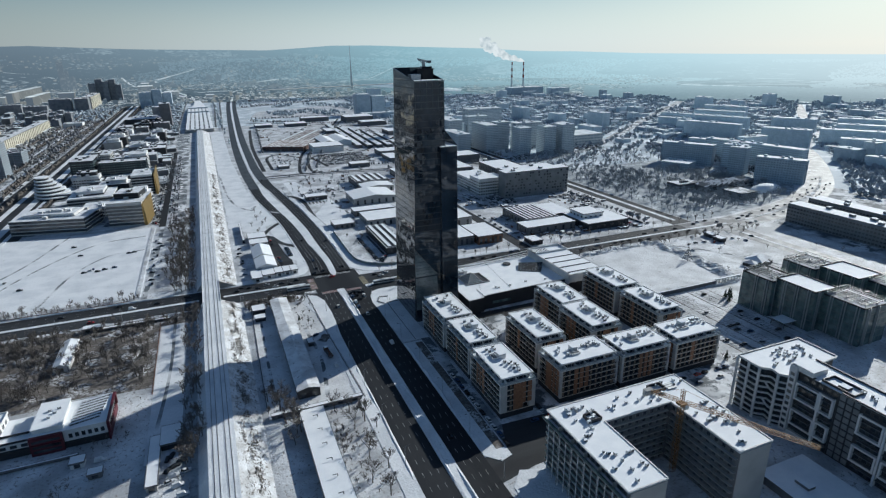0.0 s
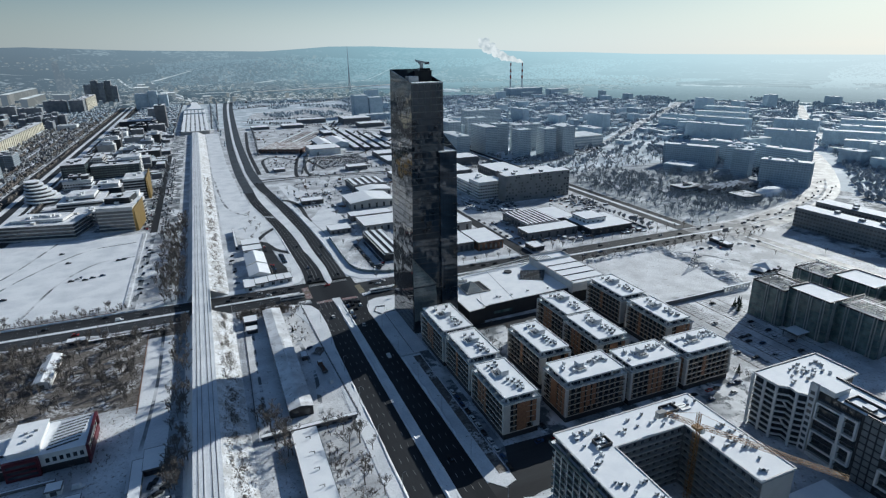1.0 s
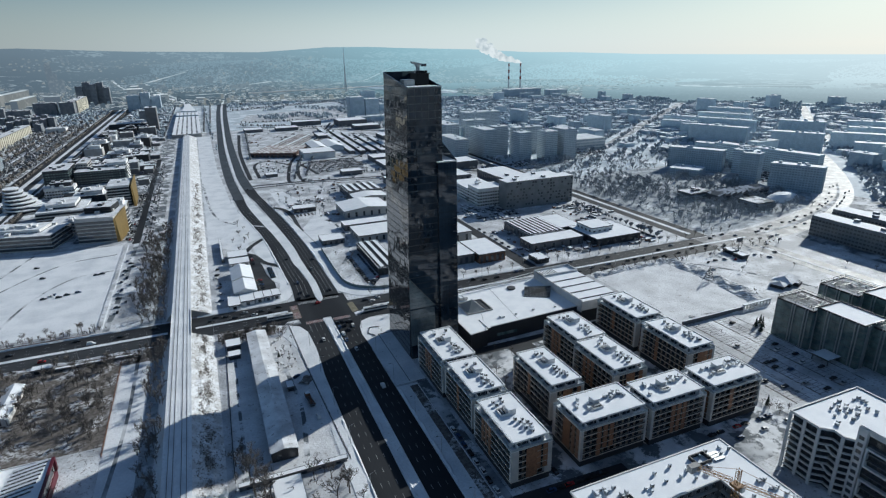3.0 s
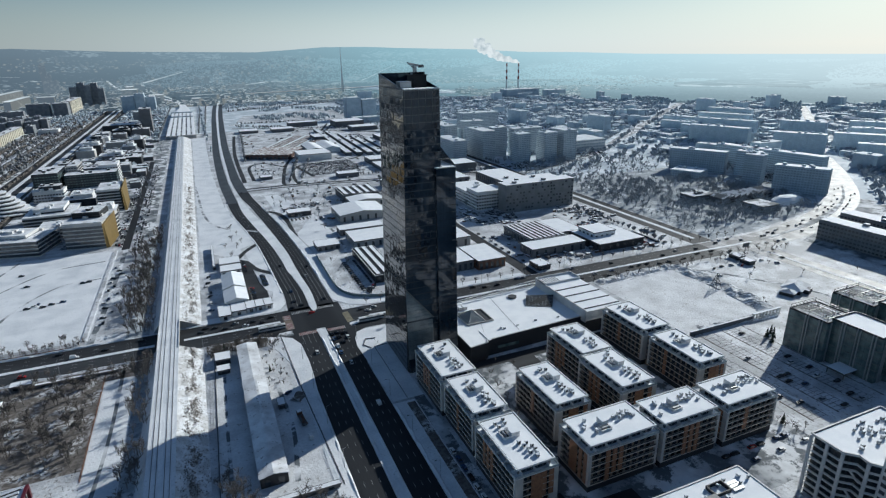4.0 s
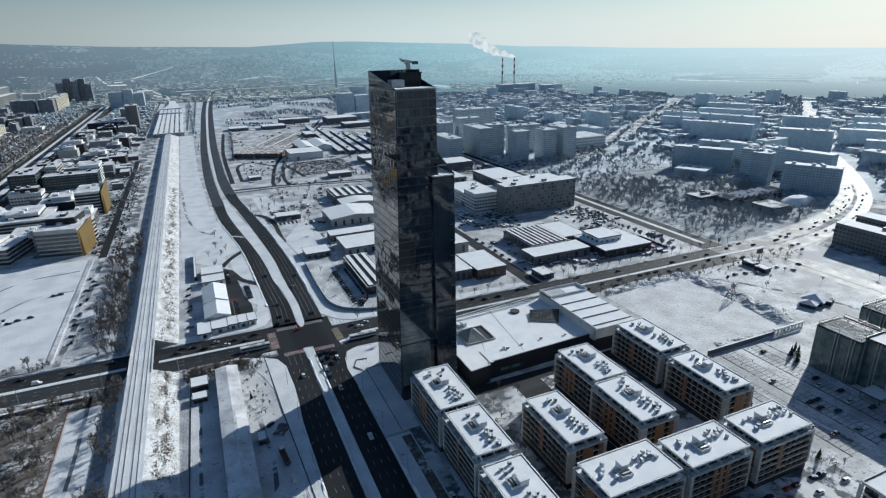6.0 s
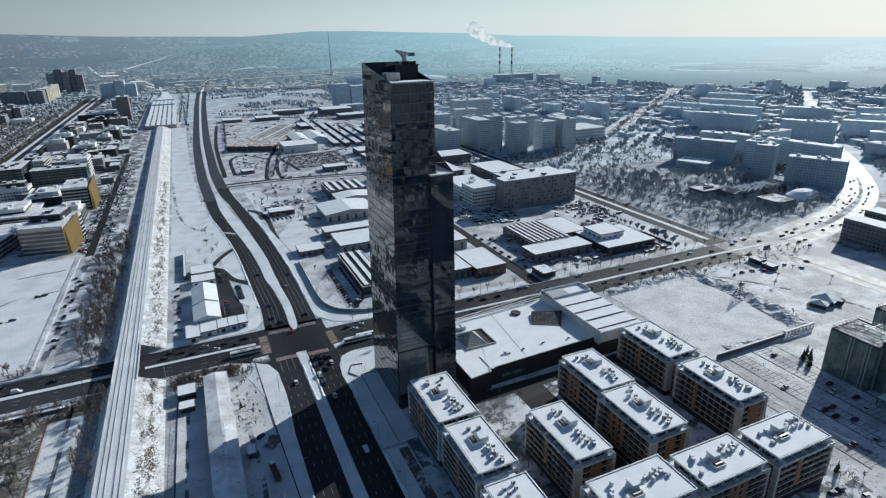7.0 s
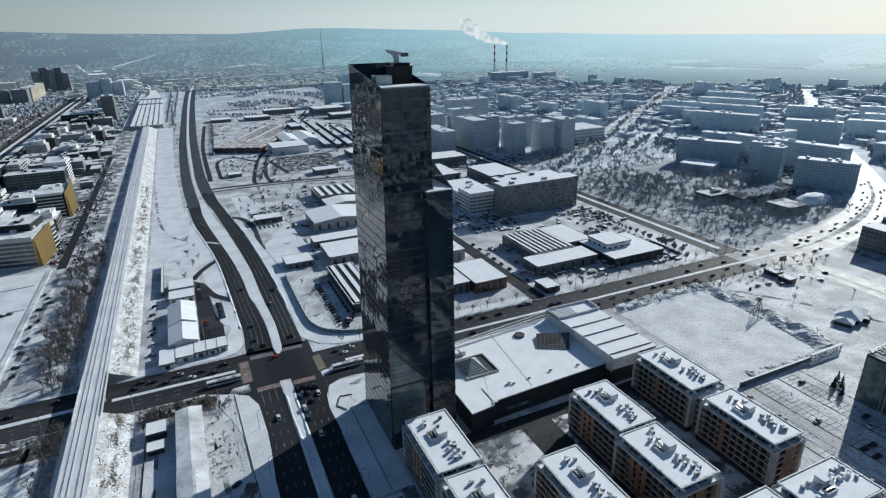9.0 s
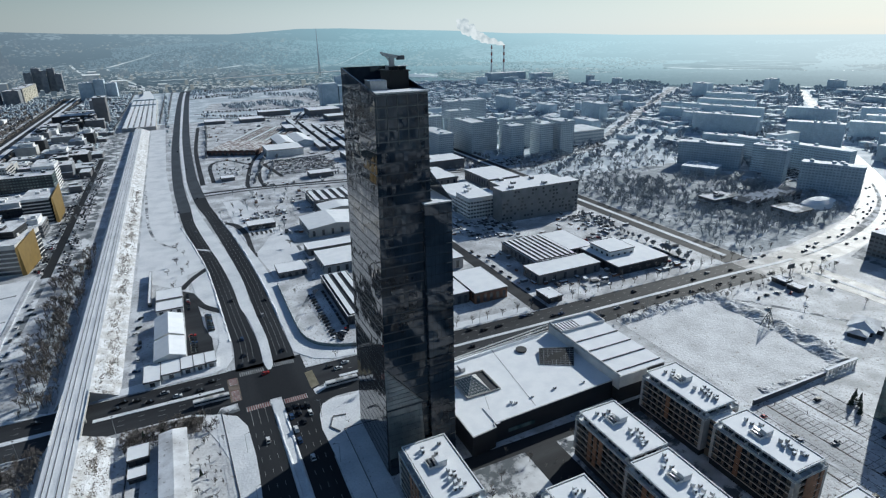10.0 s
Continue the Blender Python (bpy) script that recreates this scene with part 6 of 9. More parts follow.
# filling station and wash halls
for x0, x1, y0, y1, h, rise, lb in [(23, 39, 545, 562, 4, 0, "low white service hall"), (23, 39, 527, 541, 4, 0, "low white service hall"), (22.5, 38.5, 484, 514, 5, 3, "gabled white workshop with clean snow roof"),
                                    (22.5, 38.5, 458, 481, 5, 2.6, "gabled white workshop with clean snow roof"), (26, 35, 443, 457, 3.6, 0, "white canopy over washing bays"), (36, 41.5, 444.5, 457, 3.6, 0, "white canopy over washing bays"),
                                    (42.5, 47.5, 445, 457, 3.6, 0, "white canopy over washing bays"), (48.5, 53.5, 445.5, 457, 3.6, 0, "white canopy over washing bays"), (17.5, 25, 434.8 + 4, 456, 3.6, 0, "small flat-roofed shop")]:
    shed(x0, x1, y0, y1, h, rise, lb + " beside the road", WHITE)
shed(18, 19, 545, 606, 3.2, 0, "blue-shaded boundary wall topped with snow", DARK_CONC, name="boundary_wall", cat="wall")
# depots north of the crossing
shed(173, 218, 722, 766, 8, 0, "depot hall with ridged snowy roof", DARK_CONC, ribs=5)
shed(148, 200, 634, 678, 8, 3, "long warehouse with a snowy gable roof", CONCRETE)
shed(174, 214, 690, 716, 7, 2, "pale vaulted warehouse roof under snow", CONCRETE)
shed(137, 182, 589, 606, 6, 0, "low flat grey warehouse under thick snow", DARK_CONC)
shed(140, 182, 545, 580, 7, 0, "flat-roofed grey warehouse under snow", CONCRETE)
shed(107, 128, 553, 572, 4.5, 0, "small depot building under snow", DARK_CONC)
shed(133.4, 153, 458, 530, 6, 0, "long depot hall with dark ridges on white roof", CHARCOAL, ribs=3)
shed(218, 243, 447, 486, 8, 0, "grey brick works building with a snowy flat roof", RUST)
shed(186, 216, 452, 500, 8, 0, "flat grey works hall under thick snow", DARK_CONC)
shed(182, 240, 508, 560, 9, 0, "flat grey factory hall under snow", CONCRETE)
shed(101, 126, 681, 697, 5, 0, "small roadside restaurant with snowy roof", CHARCOAL)
shed(262, 273, 425, 440, 4, 0, "small dark kiosk under trees", CHARCOAL)
# exhibition halls east of the side street
shed(284, 322, 474, 524, 8, 0, "hall with dark sawtooth rooflights in snow", DARK_CONC, ribs=8)
shed(273, 328, 453, 473.5, 7.5, 0, "flat hall with broad snowy roof", DARK_CONC)
shed(322.5, 350, 488, 530, 6, 0, "flat store with snowy roof", DARK_CONC)
shed(334, 383, 440, 484, 7, 0, "dark-edged showroom with snowy roof", CHARCOAL)
shed(341, 365, 458, 482, 11.5, 0, "raised white showroom storey", WHITE)
# plots on the western side
shed(-99.5, -91.5, 346, 380, 3.4, 1.4, "old white barrack with a snowy gable roof", WHITE)
shed(-43.4, -39.4, 221, 256, 3, 0, "long narrow container shed under snow", CONCRETE)
shed(-39, -31, 247.5, 262, 3.2, 0, "dark open shelter with a snowy roof", CHARCOAL)
shed(-75.4, -70, 250, 255, 2.8, 0, "small white cabin under snow", WHITE)
shed(-67, -61.8, 239.5, 243.5, 2.6, 0, "small grey container under snow", DARK_CONC)
shed(-92, -82, 396, 401, 2.6, 0, "tiny grey hut among scrub", DARK_CONC)
shed(-80, -40, 404.0 - 9, 396.5, 1.4, 0, "snow-capped low wall by the wood", DARK_CONC, name="low_wall", cat="wall")


def red_office():
    t = thing("office_building", "dark red and white two-storey office with snowy roofs", "office building", (-77, 280, 0))
    part("main_wall", MB().box(-16, 15, -11.5, 14, 3.2, 8.5), WHITE, t)
    part("plinth", MB().box(-16.2, 15.2, -12, 14.2, 0, 3.2), CHARCOAL, t, "charcoal ground floor")
    part("red_bay", MB().box(-16, -3, -13.4, -11.5, 0, 9.2).box(-15.8, -3.2, -13.8, -13.4, 5.2, 5.7), RED, t, "dark red facade bay")
    part("red_end", MB().box(15, 15.6, -13, 14, 0, 3.6).box(15, 16.2, -13, -11.6, 3.6, 9.2).box(15, 16.2, 12.6, 14, 3.6, 9.2).box(15, 16.2, -13, 14, 9.2, 9.8), RED, t, "red gable frame")
    part("end_window", MB().box(15, 15.1, -10.5, 11.5, 4.0, 8.6), GLASS, t)
    part("roof", MB().box(-16.3, 15.3, -11.8, 14.3, 8.5, 8.9, 0, 1).ring(-16.3, 15.3, -11.8, 14.3, 0.35, 8.9, 9.3, 0, 1), [WHITE, ROOF_SNOW], t)
    part("upper_storey", MB().box(-15, -3.2, -9.5, 13, 8.9, 11.2), WHITE, t)
    part("upper_roof", MB().box(-15.4, -2.8, -9.9, 13.4, 11.2, 11.6, 0, 1), [WHITE, ROOF_SNOW], t)
    for dx, dy in ((-10, 4), (-7.6, 1.5), (-9.4, -2), (-6.4, 5)):
        part("roof_unit", MB().box(dx - 0.7, dx + 0.7, dy - 0.6, dy + 0.6, 11.6, 12.7, 0, 1), [DUCT, ROOF_SNOW], t)
    for i in range(8):
        x, y = -0.6 + i * 0.35, -8.4 + i * 2.6
        row = MB()
        for k in range(6):
            a0, a1 = (x + k * 2.0, y + k * 0.5), (x + k * 2.0 + 1.85, y + k * 0.5 + 0.46)
            row.add([(*a0, 9.0), (*a1, 9.0), (a1[0] - 0.25, a1[1] + 1.0, 9.8), (a0[0] - 0.25, a0[1] + 1.0, 9.8), (a1[0] - 0.25, a1[1] + 1.0, 9.0), (a0[0] - 0.25, a0[1] + 1.0, 9.0)], [(0, 1, 2, 3), (3, 2, 4, 5), (0, 3, 5), (1, 4, 2), (0, 5, 4, 1)])
            row.m[-4] = 1
            # charcoal bar standing in for the shadow between panel rows
            row.beam((*a0, 9.12), (*a1, 9.12), 0.42, 1)
        part("solar_row", row, [ROOF_SNOW, CHARCOAL], t, "row of snow-covered solar panels")
    for i in range(6):
        part("window", MB().box(-1 + i * 2.6, 0.5 + i * 2.6, -11.58, -11.5, 4.6, 6.8), GLASS, t)
    for z in (1.4, 3.7, 6.4):
        part("window", MB().box(-15, -4, -13.46, -13.4, z, z + 1.3), GLASS, t)
    w = thing("office_building", "white office wing with a recessed terrace and snowy roof", "office building", (-116, 281, 0))
    part("wall", MB().box(-14, 9, -11, 13, 0, 9.5), WHITE, w)
    part("plinth", MB().box(-14.4, 22.6, -11.6, 13.2, 0, 3), CHARCOAL, w)
    part("link", MB().box(9, 22.6, -9.6, 12, 0, 6.0, 0, 1), [WHITE, ROOF_SNOW], w)
    part("terrace_rail", MB().ring(9.2, 22.4, -9.5, -3, 0.12, 6.0, 7.1), CHARCOAL, w)
    part("roof", MB().box(-14.4, 9.4, -11.4, 13.4, 9.5, 9.9, 0, 1).ring(-14.4, 9.4, -11.4, 13.4, 0.3, 9.9, 10.6), [WHITE, ROOF_SNOW], w)
    for i in range(5):
        part("window", MB().box(-12 + i * 4, -10 + i * 4, -11.06, -11, 4.6, 7), GLASS, w)
        part("window", MB().box(9, 9.06, -9 + i * 4.2, -6.6 + i * 4.2, 6.4, 8.4), GLASS, w)
    for i in range(3):
        part("window", MB().box(10.2 + i * 4.2, 12.8 + i * 4.2, -9.66, -9.6, 3.6, 5.2), GLASS, w)


red_office()


def fence(name, pts, h, label, material=CHARCOAL, step=3.0):
    t = thing(name, label, "fence", (*pts[0], 0))
    o = Vector((*pts[0], 0))
    for a, b in zip(pts, pts[1:]):
        a, b = Vector((*a, 0)) - o, Vector((*b, 0)) - o
        n = max(1, int((b - a).length / step))
        for i in range(n + 1):
            p = a + (b - a) * (i / n)
            part("post", MB().box(p.x - 0.06, p.x + 0.06, p.y - 0.06, p.y + 0.06, 0, h), material, t)
        part("panel", MB().beam(a + Vector((0, 0, h * 0.5)), b + Vector((0, 0, h * 0.5)), 0.05).beam(a + Vector((0, 0, h * 0.9)), b + Vector((0, 0, h * 0.9)), 0.08).beam(a + Vector((0, 0, h * 0.12)), b + Vector((0, 0, h * 0.12)), 0.3), material, t)


lw = thing("forecourt_wall", "low pale terrace wall on the tower's snowy forecourt", "wall", (97.4, 364.7, 0.2))
part("wall", MB().beam((0, 0, 0.3), (3.4, -5.3, 0.3), 0.4).beam((0, 0, 0.3), (3.2, 7.2, 0.3), 0.4).beam((3.2, 7.2, 0.3), (9.3, 6, 0.3), 0.4), DARK_CONC, lw)
wall_line = thing("forecourt_kerb", "dark kerb along the forecourt paving", "kerb", (103, 300.5, 0.2))
part("kerb", MB().box(-0.15, 0.15, 0, 60, 0, 0.25).box(-0.15, 8.5, 60, 60.3, 0, 0.25), DARK_CONC, wall_line)
fence("fence", [(57.5, 252), (54, 330), (52, 398)], 2.2, "dark mesh fence between yard and pavement", step=5)
fence("fence", [(9, 262), (12, 390)], 1.8, "rough dark fence along the shed yard", step=5)
dw = thing("depot_wall", "tall grey-green panel wall curving round the depot corner", "wall", (0, 0, 0))
line_ = smooth([(103.6, 542), (103.2, 515), (103.0, 487), (103.2, 469), (104.0, 457), (107.0, 447.2), (113.5, 439), (128.8, 431.4), (150, 430.4), (182, 430)], 3)
for a_, b_ in zip(line_, line_[1:]):
    e_ = (b_ - a_) / np.hypot(*(b_ - a_))
    n_ = np.array([-e_[1], e_[0]]) * 0.13
    part("wall_panel", MB().prism([tuple(a_ - n_), tuple(b_ - n_), tuple(b_ + n_), tuple(a_ + n_)], 0, 2.5, 0, 1), [GREY_GREEN, ROOF_SNOW], dw)
    part("post", MB().box(a_[0] - 0.16, a_[0] + 0.16, a_[1] - 0.16, a_[1] + 0.16, 0, 2.7), DARK_CONC, dw)
pw = thing("plot_wall", "grey-green plot wall with a white colonnade and snow on top", "wall", (286, 289, 0))
part("wall", MB().box(0, 54, -0.3, 0.3, 0, 3.0).box(0, 54, -0.5, 0.5, 3.0, 3.2, 1), [DARK_CONC, ROOF_SNOW], pw)
part("beam", MB().box(54, 80, -0.8, 0.8, 3.6, 4.3, 0, 1), [WHITE, ROOF_SNOW], pw)
for k in range(9):
    part("column", MB().box(54.5 + k * 3.1, 55.2 + k * 3.1, -0.35, 0.35, 0, 3.6), WHITE, pw)
shed(-103, -74, 258.8, 259.4, 1.2, 0, "low dark garden wall capped with snow", DARK_CONC, name="garden_wall", cat="wall")
fence("fence", [(-46, 300), (-46, 392)], 1.6, "rusty fence at the edge of the wood", RUST, step=5)


# ---- mid-distance offices and housing with storeys ----
def storeys(x0, x1, y0, y1, h, label, wall=FAR_WALL, band=FAR_BAND, fh=3.0, name="apartment_building", cat="apartment building", group="", heads=2, seed=0, bands=True, fins=True, turn=0):
    t = thing(name, label, cat, ((x0 + x1) / 2, (y0 + y1) / 2, 0), group, turn=turn)
    w, d = (x1 - x0) / 2, (y1 - y0) / 2
    part("wall", MB().box(-w, w, -d, d, 0, h), wall, t)
    # school and gymnasium roofs take a darker snow mix for shade on them
    part("roof", MB().box(-w - 0.2, w + 0.2, -d - 0.2, d + 0.2, h, h + 0.5, 0, 1), [wall, TOWN if name in ("school", "gymnasium") else PATCHY if x0 < -60 else ROOF_SNOW if y0 < 800 else FAR_ROOF], t)
    if bands and x0 * x0 + y0 * y0 < 1420 ** 2:
        n = int(h / fh)
        m = MB().box(-w - 0.08, w + 0.08, -d - 0.08, d + 0.08, 0, fh * (0.45 if fins else 0.68)).mesh("window_band", band)
        for k in range(n):
            part("window_band", m, None, t, at=(0, 0, k * fh + fh * 0.35))
        fin = MB()
        for i in range(max(1, int(2 * d / 3.2))):
            fin.box(-w - 0.16, -w, -d + 1.2 + i * 3.2, -d + 2.2 + i * 3.2, 0, h)
        for i in range(max(1, int(2 * w / 3.2))):
            fin.box(-w + 1.2 + i * 3.2, -w + 2.2 + i * 3.2, -d - 0.16, -d, 0, h)
        if fins:
            tagged(part("wall_pier", fin, wall, t), kind="stuff")
    rr = random.Random(seed + int(x0 * 7 + y0))
    for k in range(heads):
        a, b = rr.uniform(-0.7, 0.7) * w, rr.uniform(-0.8, 0.8) * d
        part("roof_head", MB().box(a - 2, a + 2, b - 2, b + 2, h + 0.5, h + 2.8, 0, 1), [wall, ROOF_SNOW], t)
    return t


OFFICE = "office block with rows of windows and snowy roof"
storeys(299, 336, 640, 690, 16, "white banded " + OFFICE, WHITE, GLASS, 3.6, "office_building", "office building")
storeys(299, 333, 612, 640, 21, "white banded " + OFFICE, WHITE, GLASS, 3.6, "office_building", "office building", heads=1)
storeys(338, 410, 615, 640, 27, "grey stepped " + OFFICE, DARK_CONC, GLASS, 3.4, "office_building", "office building", heads=3)
office = storeys(322, 410, 588, 606, 31, "grey office block with scattered window squares", MID_GREY, MID_GREY, 3.2, "office_building", "office building", heads=2, bands=False)
rw = random.Random(4)
sq = MB().box(-1.1, 1.1, -0.1, 0, 0, 1.9).mesh("window", GLASS)
for k in range(8):
    for i in range(22):
        if rw.random() < 0.42:
            part("window", sq, None, office, at=(-42 + i * 4 + rw.uniform(-0.6, 0.6), -9, 3 + k * 3.5))
PANELB = "concrete panel housing slab with a snowy roof"
for x0, x1, y0, y1, h in [(484, 506, 838, 862, 45), (524, 546, 824, 850, 46), (556, 580, 820, 850, 48), (448, 470, 890, 950, 46), (474, 500, 905, 925, 48), (505, 560, 890, 908, 46), (420, 445, 985, 1060, 46), (470, 510, 1010, 1030, 48),
                          (360, 400, 1120, 1145, 45), (520, 560, 1120, 1150, 50), (560, 600, 1120, 1150, 50), (395, 418, 890, 960, 34)]:
    storeys(x0, x1, y0, y1, h, "tall pale " + PANELB, group="housing slabs")
for x, y, w, d, h, turn in [(682, 666, 15, 76, 30, 28), (716, 610, 16, 30, 33, 20), (688, 512, 15, 58, 31, 25), (684, 574, 17, 22, 37, 20), (752, 660, 15, 60, 31, 8), (764, 590, 15, 100, 31, 8), (904, 830, 15, 105, 31, 20), (917, 684, 17, 74, 35, 25), (640, 640, 30, 40, 10, 25), (820, 760, 16, 60, 14, 20),
                            (1008, 905, 16, 110, 30, 22), (1090, 985, 18, 110, 30, 22), (1190, 1060, 18, 100, 30, 22), (1050, 632, 18, 140, 28, 30), (1120, 655, 18, 130, 30, 30), (1210, 710, 18, 140, 30, 30), (1020, 1030, 16, 90, 24, 22), (960, 980, 16, 80, 22, 22), (1130, 830, 18, 80, 26, 25), (980, 560, 18, 120, 26, 30)]:
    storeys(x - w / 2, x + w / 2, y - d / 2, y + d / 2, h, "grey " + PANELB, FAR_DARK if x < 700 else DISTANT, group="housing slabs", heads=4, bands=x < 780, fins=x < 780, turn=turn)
storeys(534, 551, 255, 382, 19, "long grey office slab with window rows", MID_GREY, GLASS, 3.4, "office_building", "office building", heads=8)
storeys(572, 590, 280, 388, 19, "grey office slab with snowy roof", MID_GREY, GLASS, 3.4, "office_building", "office building", heads=6)
storeys(533, 566, 527, 548, 8, "low dark school under snow", DARK_CONC, FAR_BAND, 3, "school", "school", heads=5)
storeys(590, 680, 872, 930, 20, "white arena with a snowy roof", WHITE, FAR_BAND, 5, "arena", "arena", heads=0)
dome = thing("air_dome", "white inflated sports dome under snow", "sports hall", (630, 484, 0))
ring = [[(math.cos(v) * 25 * (1 if k == 0 else math.cos(k * 0.5)), math.sin(v) * 12 * math.cos(k * 0.5), 9 * math.sin(k * 0.5)) for v in np.linspace(0, 2 * math.pi, 25)[:-1]] for k in range(4)]
db = MB().add(sum(ring, []), [(k * 24 + i, k * 24 + (i + 1) % 24, k * 24 + 24 + (i + 1) % 24, k * 24 + 24 + i) for k in range(3) for i in range(24)] + [tuple(range(72, 96))])
part("shell", db, ROOF_SNOW, dome)
patch("track_street", rect(-60, -53, 640, 1150), ASPHALT, "narrow street lined with parked cars", "road", 0.06)
W = "western office with white bands and snowy roof"
storeys(-191, -121, 660, 704, 14.4, "low blue-glass " + W, PALE_RENDER, GLASS, 3.6, "office_building", "office building", fins=False, heads=9, turn=-13)
storeys(-182, -134, 672, 698, 17.6, "upper storey of a " + W, WHITE, GLASS, 3.2, "office_building", "office building", heads=8, turn=-13)
storeys(-158, -112, 748, 800, 15, "white stepped " + W, WHITE, CHARCOAL, 3.4, "office_building", "office building", fins=False, heads=5)
storeys(-150, -122, 760, 795, 20, "white " + W, WHITE, CHARCOAL, 3.4, "office_building", "office building", fins=False, heads=2)
storeys(-103, -69, 658, 706, 25, "dark glass office with white floor lines and golden end wall", PALE_RENDER, GLASS, 3.6, "office_building", "office building", fins=False, heads=3, turn=-10)
storeys(-98, -74, 676, 702, 31, "black open roof storey of the glass office", CHARCOAL, FRAME, 3.0, "office_building", "office building", fins=False, heads=2, turn=-10)
storeys(-96, -72, 805, 850, 26, "white office tower with golden end wall", WHITE, CHARCOAL, 3.4, "office_building", "office building", fins=False, heads=2)
for gx, y0, y1, h, tn in ((-73.4, 654, 690, 27, -10), (-70, 803, 852, 30, 0)):
    g = thing("golden_wall", "slanted golden metal end wall of the office", "facade", (gx, y0, 0), "golden walls", turn=tn)
    part("panel_wall", MB().add([(0, 0, 0), (2.6, 2, 0), (1.2, y1 - y0, 0), (0, y1 - y0, 0), (0, 0, h - 4), (1.0, 2, h - 4), (1.6, y1 - y0, h + 1), (0, y1 - y0, h - 1)], [(0, 1, 5, 4), (1, 2, 6, 5), (2, 3, 7, 6), (3, 0, 4, 7), (4, 5, 6, 7)]), GOLD, g)
storeys(-183, -154, 928, 985, 30, "blue glass western office with pale end fins", SPANDREL, GREEN_GLASS, 3.4, "office_building", "office building", heads=4)
storeys(-149, -88, 936, 962, 24, "blue glass western office with a long front", SPANDREL, GREEN_GLASS, 3.4, "office_building", "office building", heads=4)
storeys(-149, -136, 962, 1000, 32, "slim concrete office tower", CONCRETE, GLASS, 3.4, "office_building", "office building", heads=1)
storeys(-112, -88, 962, 996, 30, "grey office tower with white fins", WHITE, GLASS, 3.4, "office_building", "office building", heads=2)
storeys(-175, -96, 1560, 1622, 24, "dark office block with snowy roof", CHARCOAL, FAR_BAND, 3.4, "office_building", "office building", heads=3)
storeys(-98, -74, 1580, 1625, 56, "dark distant office tower block", DARK_CONC, FAR_BAND, 3.4, "office_building", "office building", heads=2)
# the dense office quarter between the avenue and the railway
ro = random.Random(23)
for y in range(708, 1540, 46):
    x = -178
    while x < -72:
        w, d, h = ro.uniform(20, 38), ro.uniform(22, 38), ro.choice((7, 9, 12, 14, 17, 20))
        clash = any(x < b_[1] + 3 and x + w > b_[0] - 3 and y < b_[3] + 3 and y + d > b_[2] - 3 for b_ in ((-193, -130, 656, 696), (-158, -112, 748, 800), (-104, -70, 652, 700), (-100, -66, 803, 855), (-186, -85, 925, 1003), (-215, -160, 798, 880)))
        if not clash and x + w < -66:
            wl_ = ro.choice((DARK_CONC, WHITE, CHARCOAL, CONCRETE, DARK_CONC, PANEL_BROWN))
            storeys(x, x + w, y, y + d, h, {WHITE: "white", CHARCOAL: "charcoal", DARK_CONC: "dark grey", CONCRETE: "grey", PANEL_BROWN: "brown"}[wl_] + " low modern office block under snow", wl_, GLASS, 3.6, "office_building", "office building", "western offices", heads=3, bands=y < 1000)
            if h > 8 and ro.random() < 0.6:
                a_ = ro.uniform(0.2, 0.45) * w
                storeys(x + a_, x + w - 3, y + 5, y + d - 4, h + 5, "set-back upper storey of an office block", ro.choice((WHITE, CHARCOAL)), GLASS, 4.2, "office_building", "office building", "western offices", heads=2, bands=False)
        x += w + ro.uniform(4, 9)
for k in range(7):
    t = thing("stepped_terrace", "white curved terrace storey of a stepped building", "building", (-190 - k * 2.2, 846 + k * 2.4, k * 3.5), "stepped storeys")
    ring = [(math.cos(a) * (22 - k * 2.3), math.sin(a) * (24 - k * 2.3)) for a in np.linspace(0, 2 * math.pi, 32)[:-1]]
    part("glazing", MB().prism([(x * 0.9, y * 0.9) for x, y in ring], 0, 2.5), GLASS, t)
    part("balcony_ring", MB().prism(ring, 2.5, 3.5, 0, 1), [WHITE, ROOF_SNOW], t)
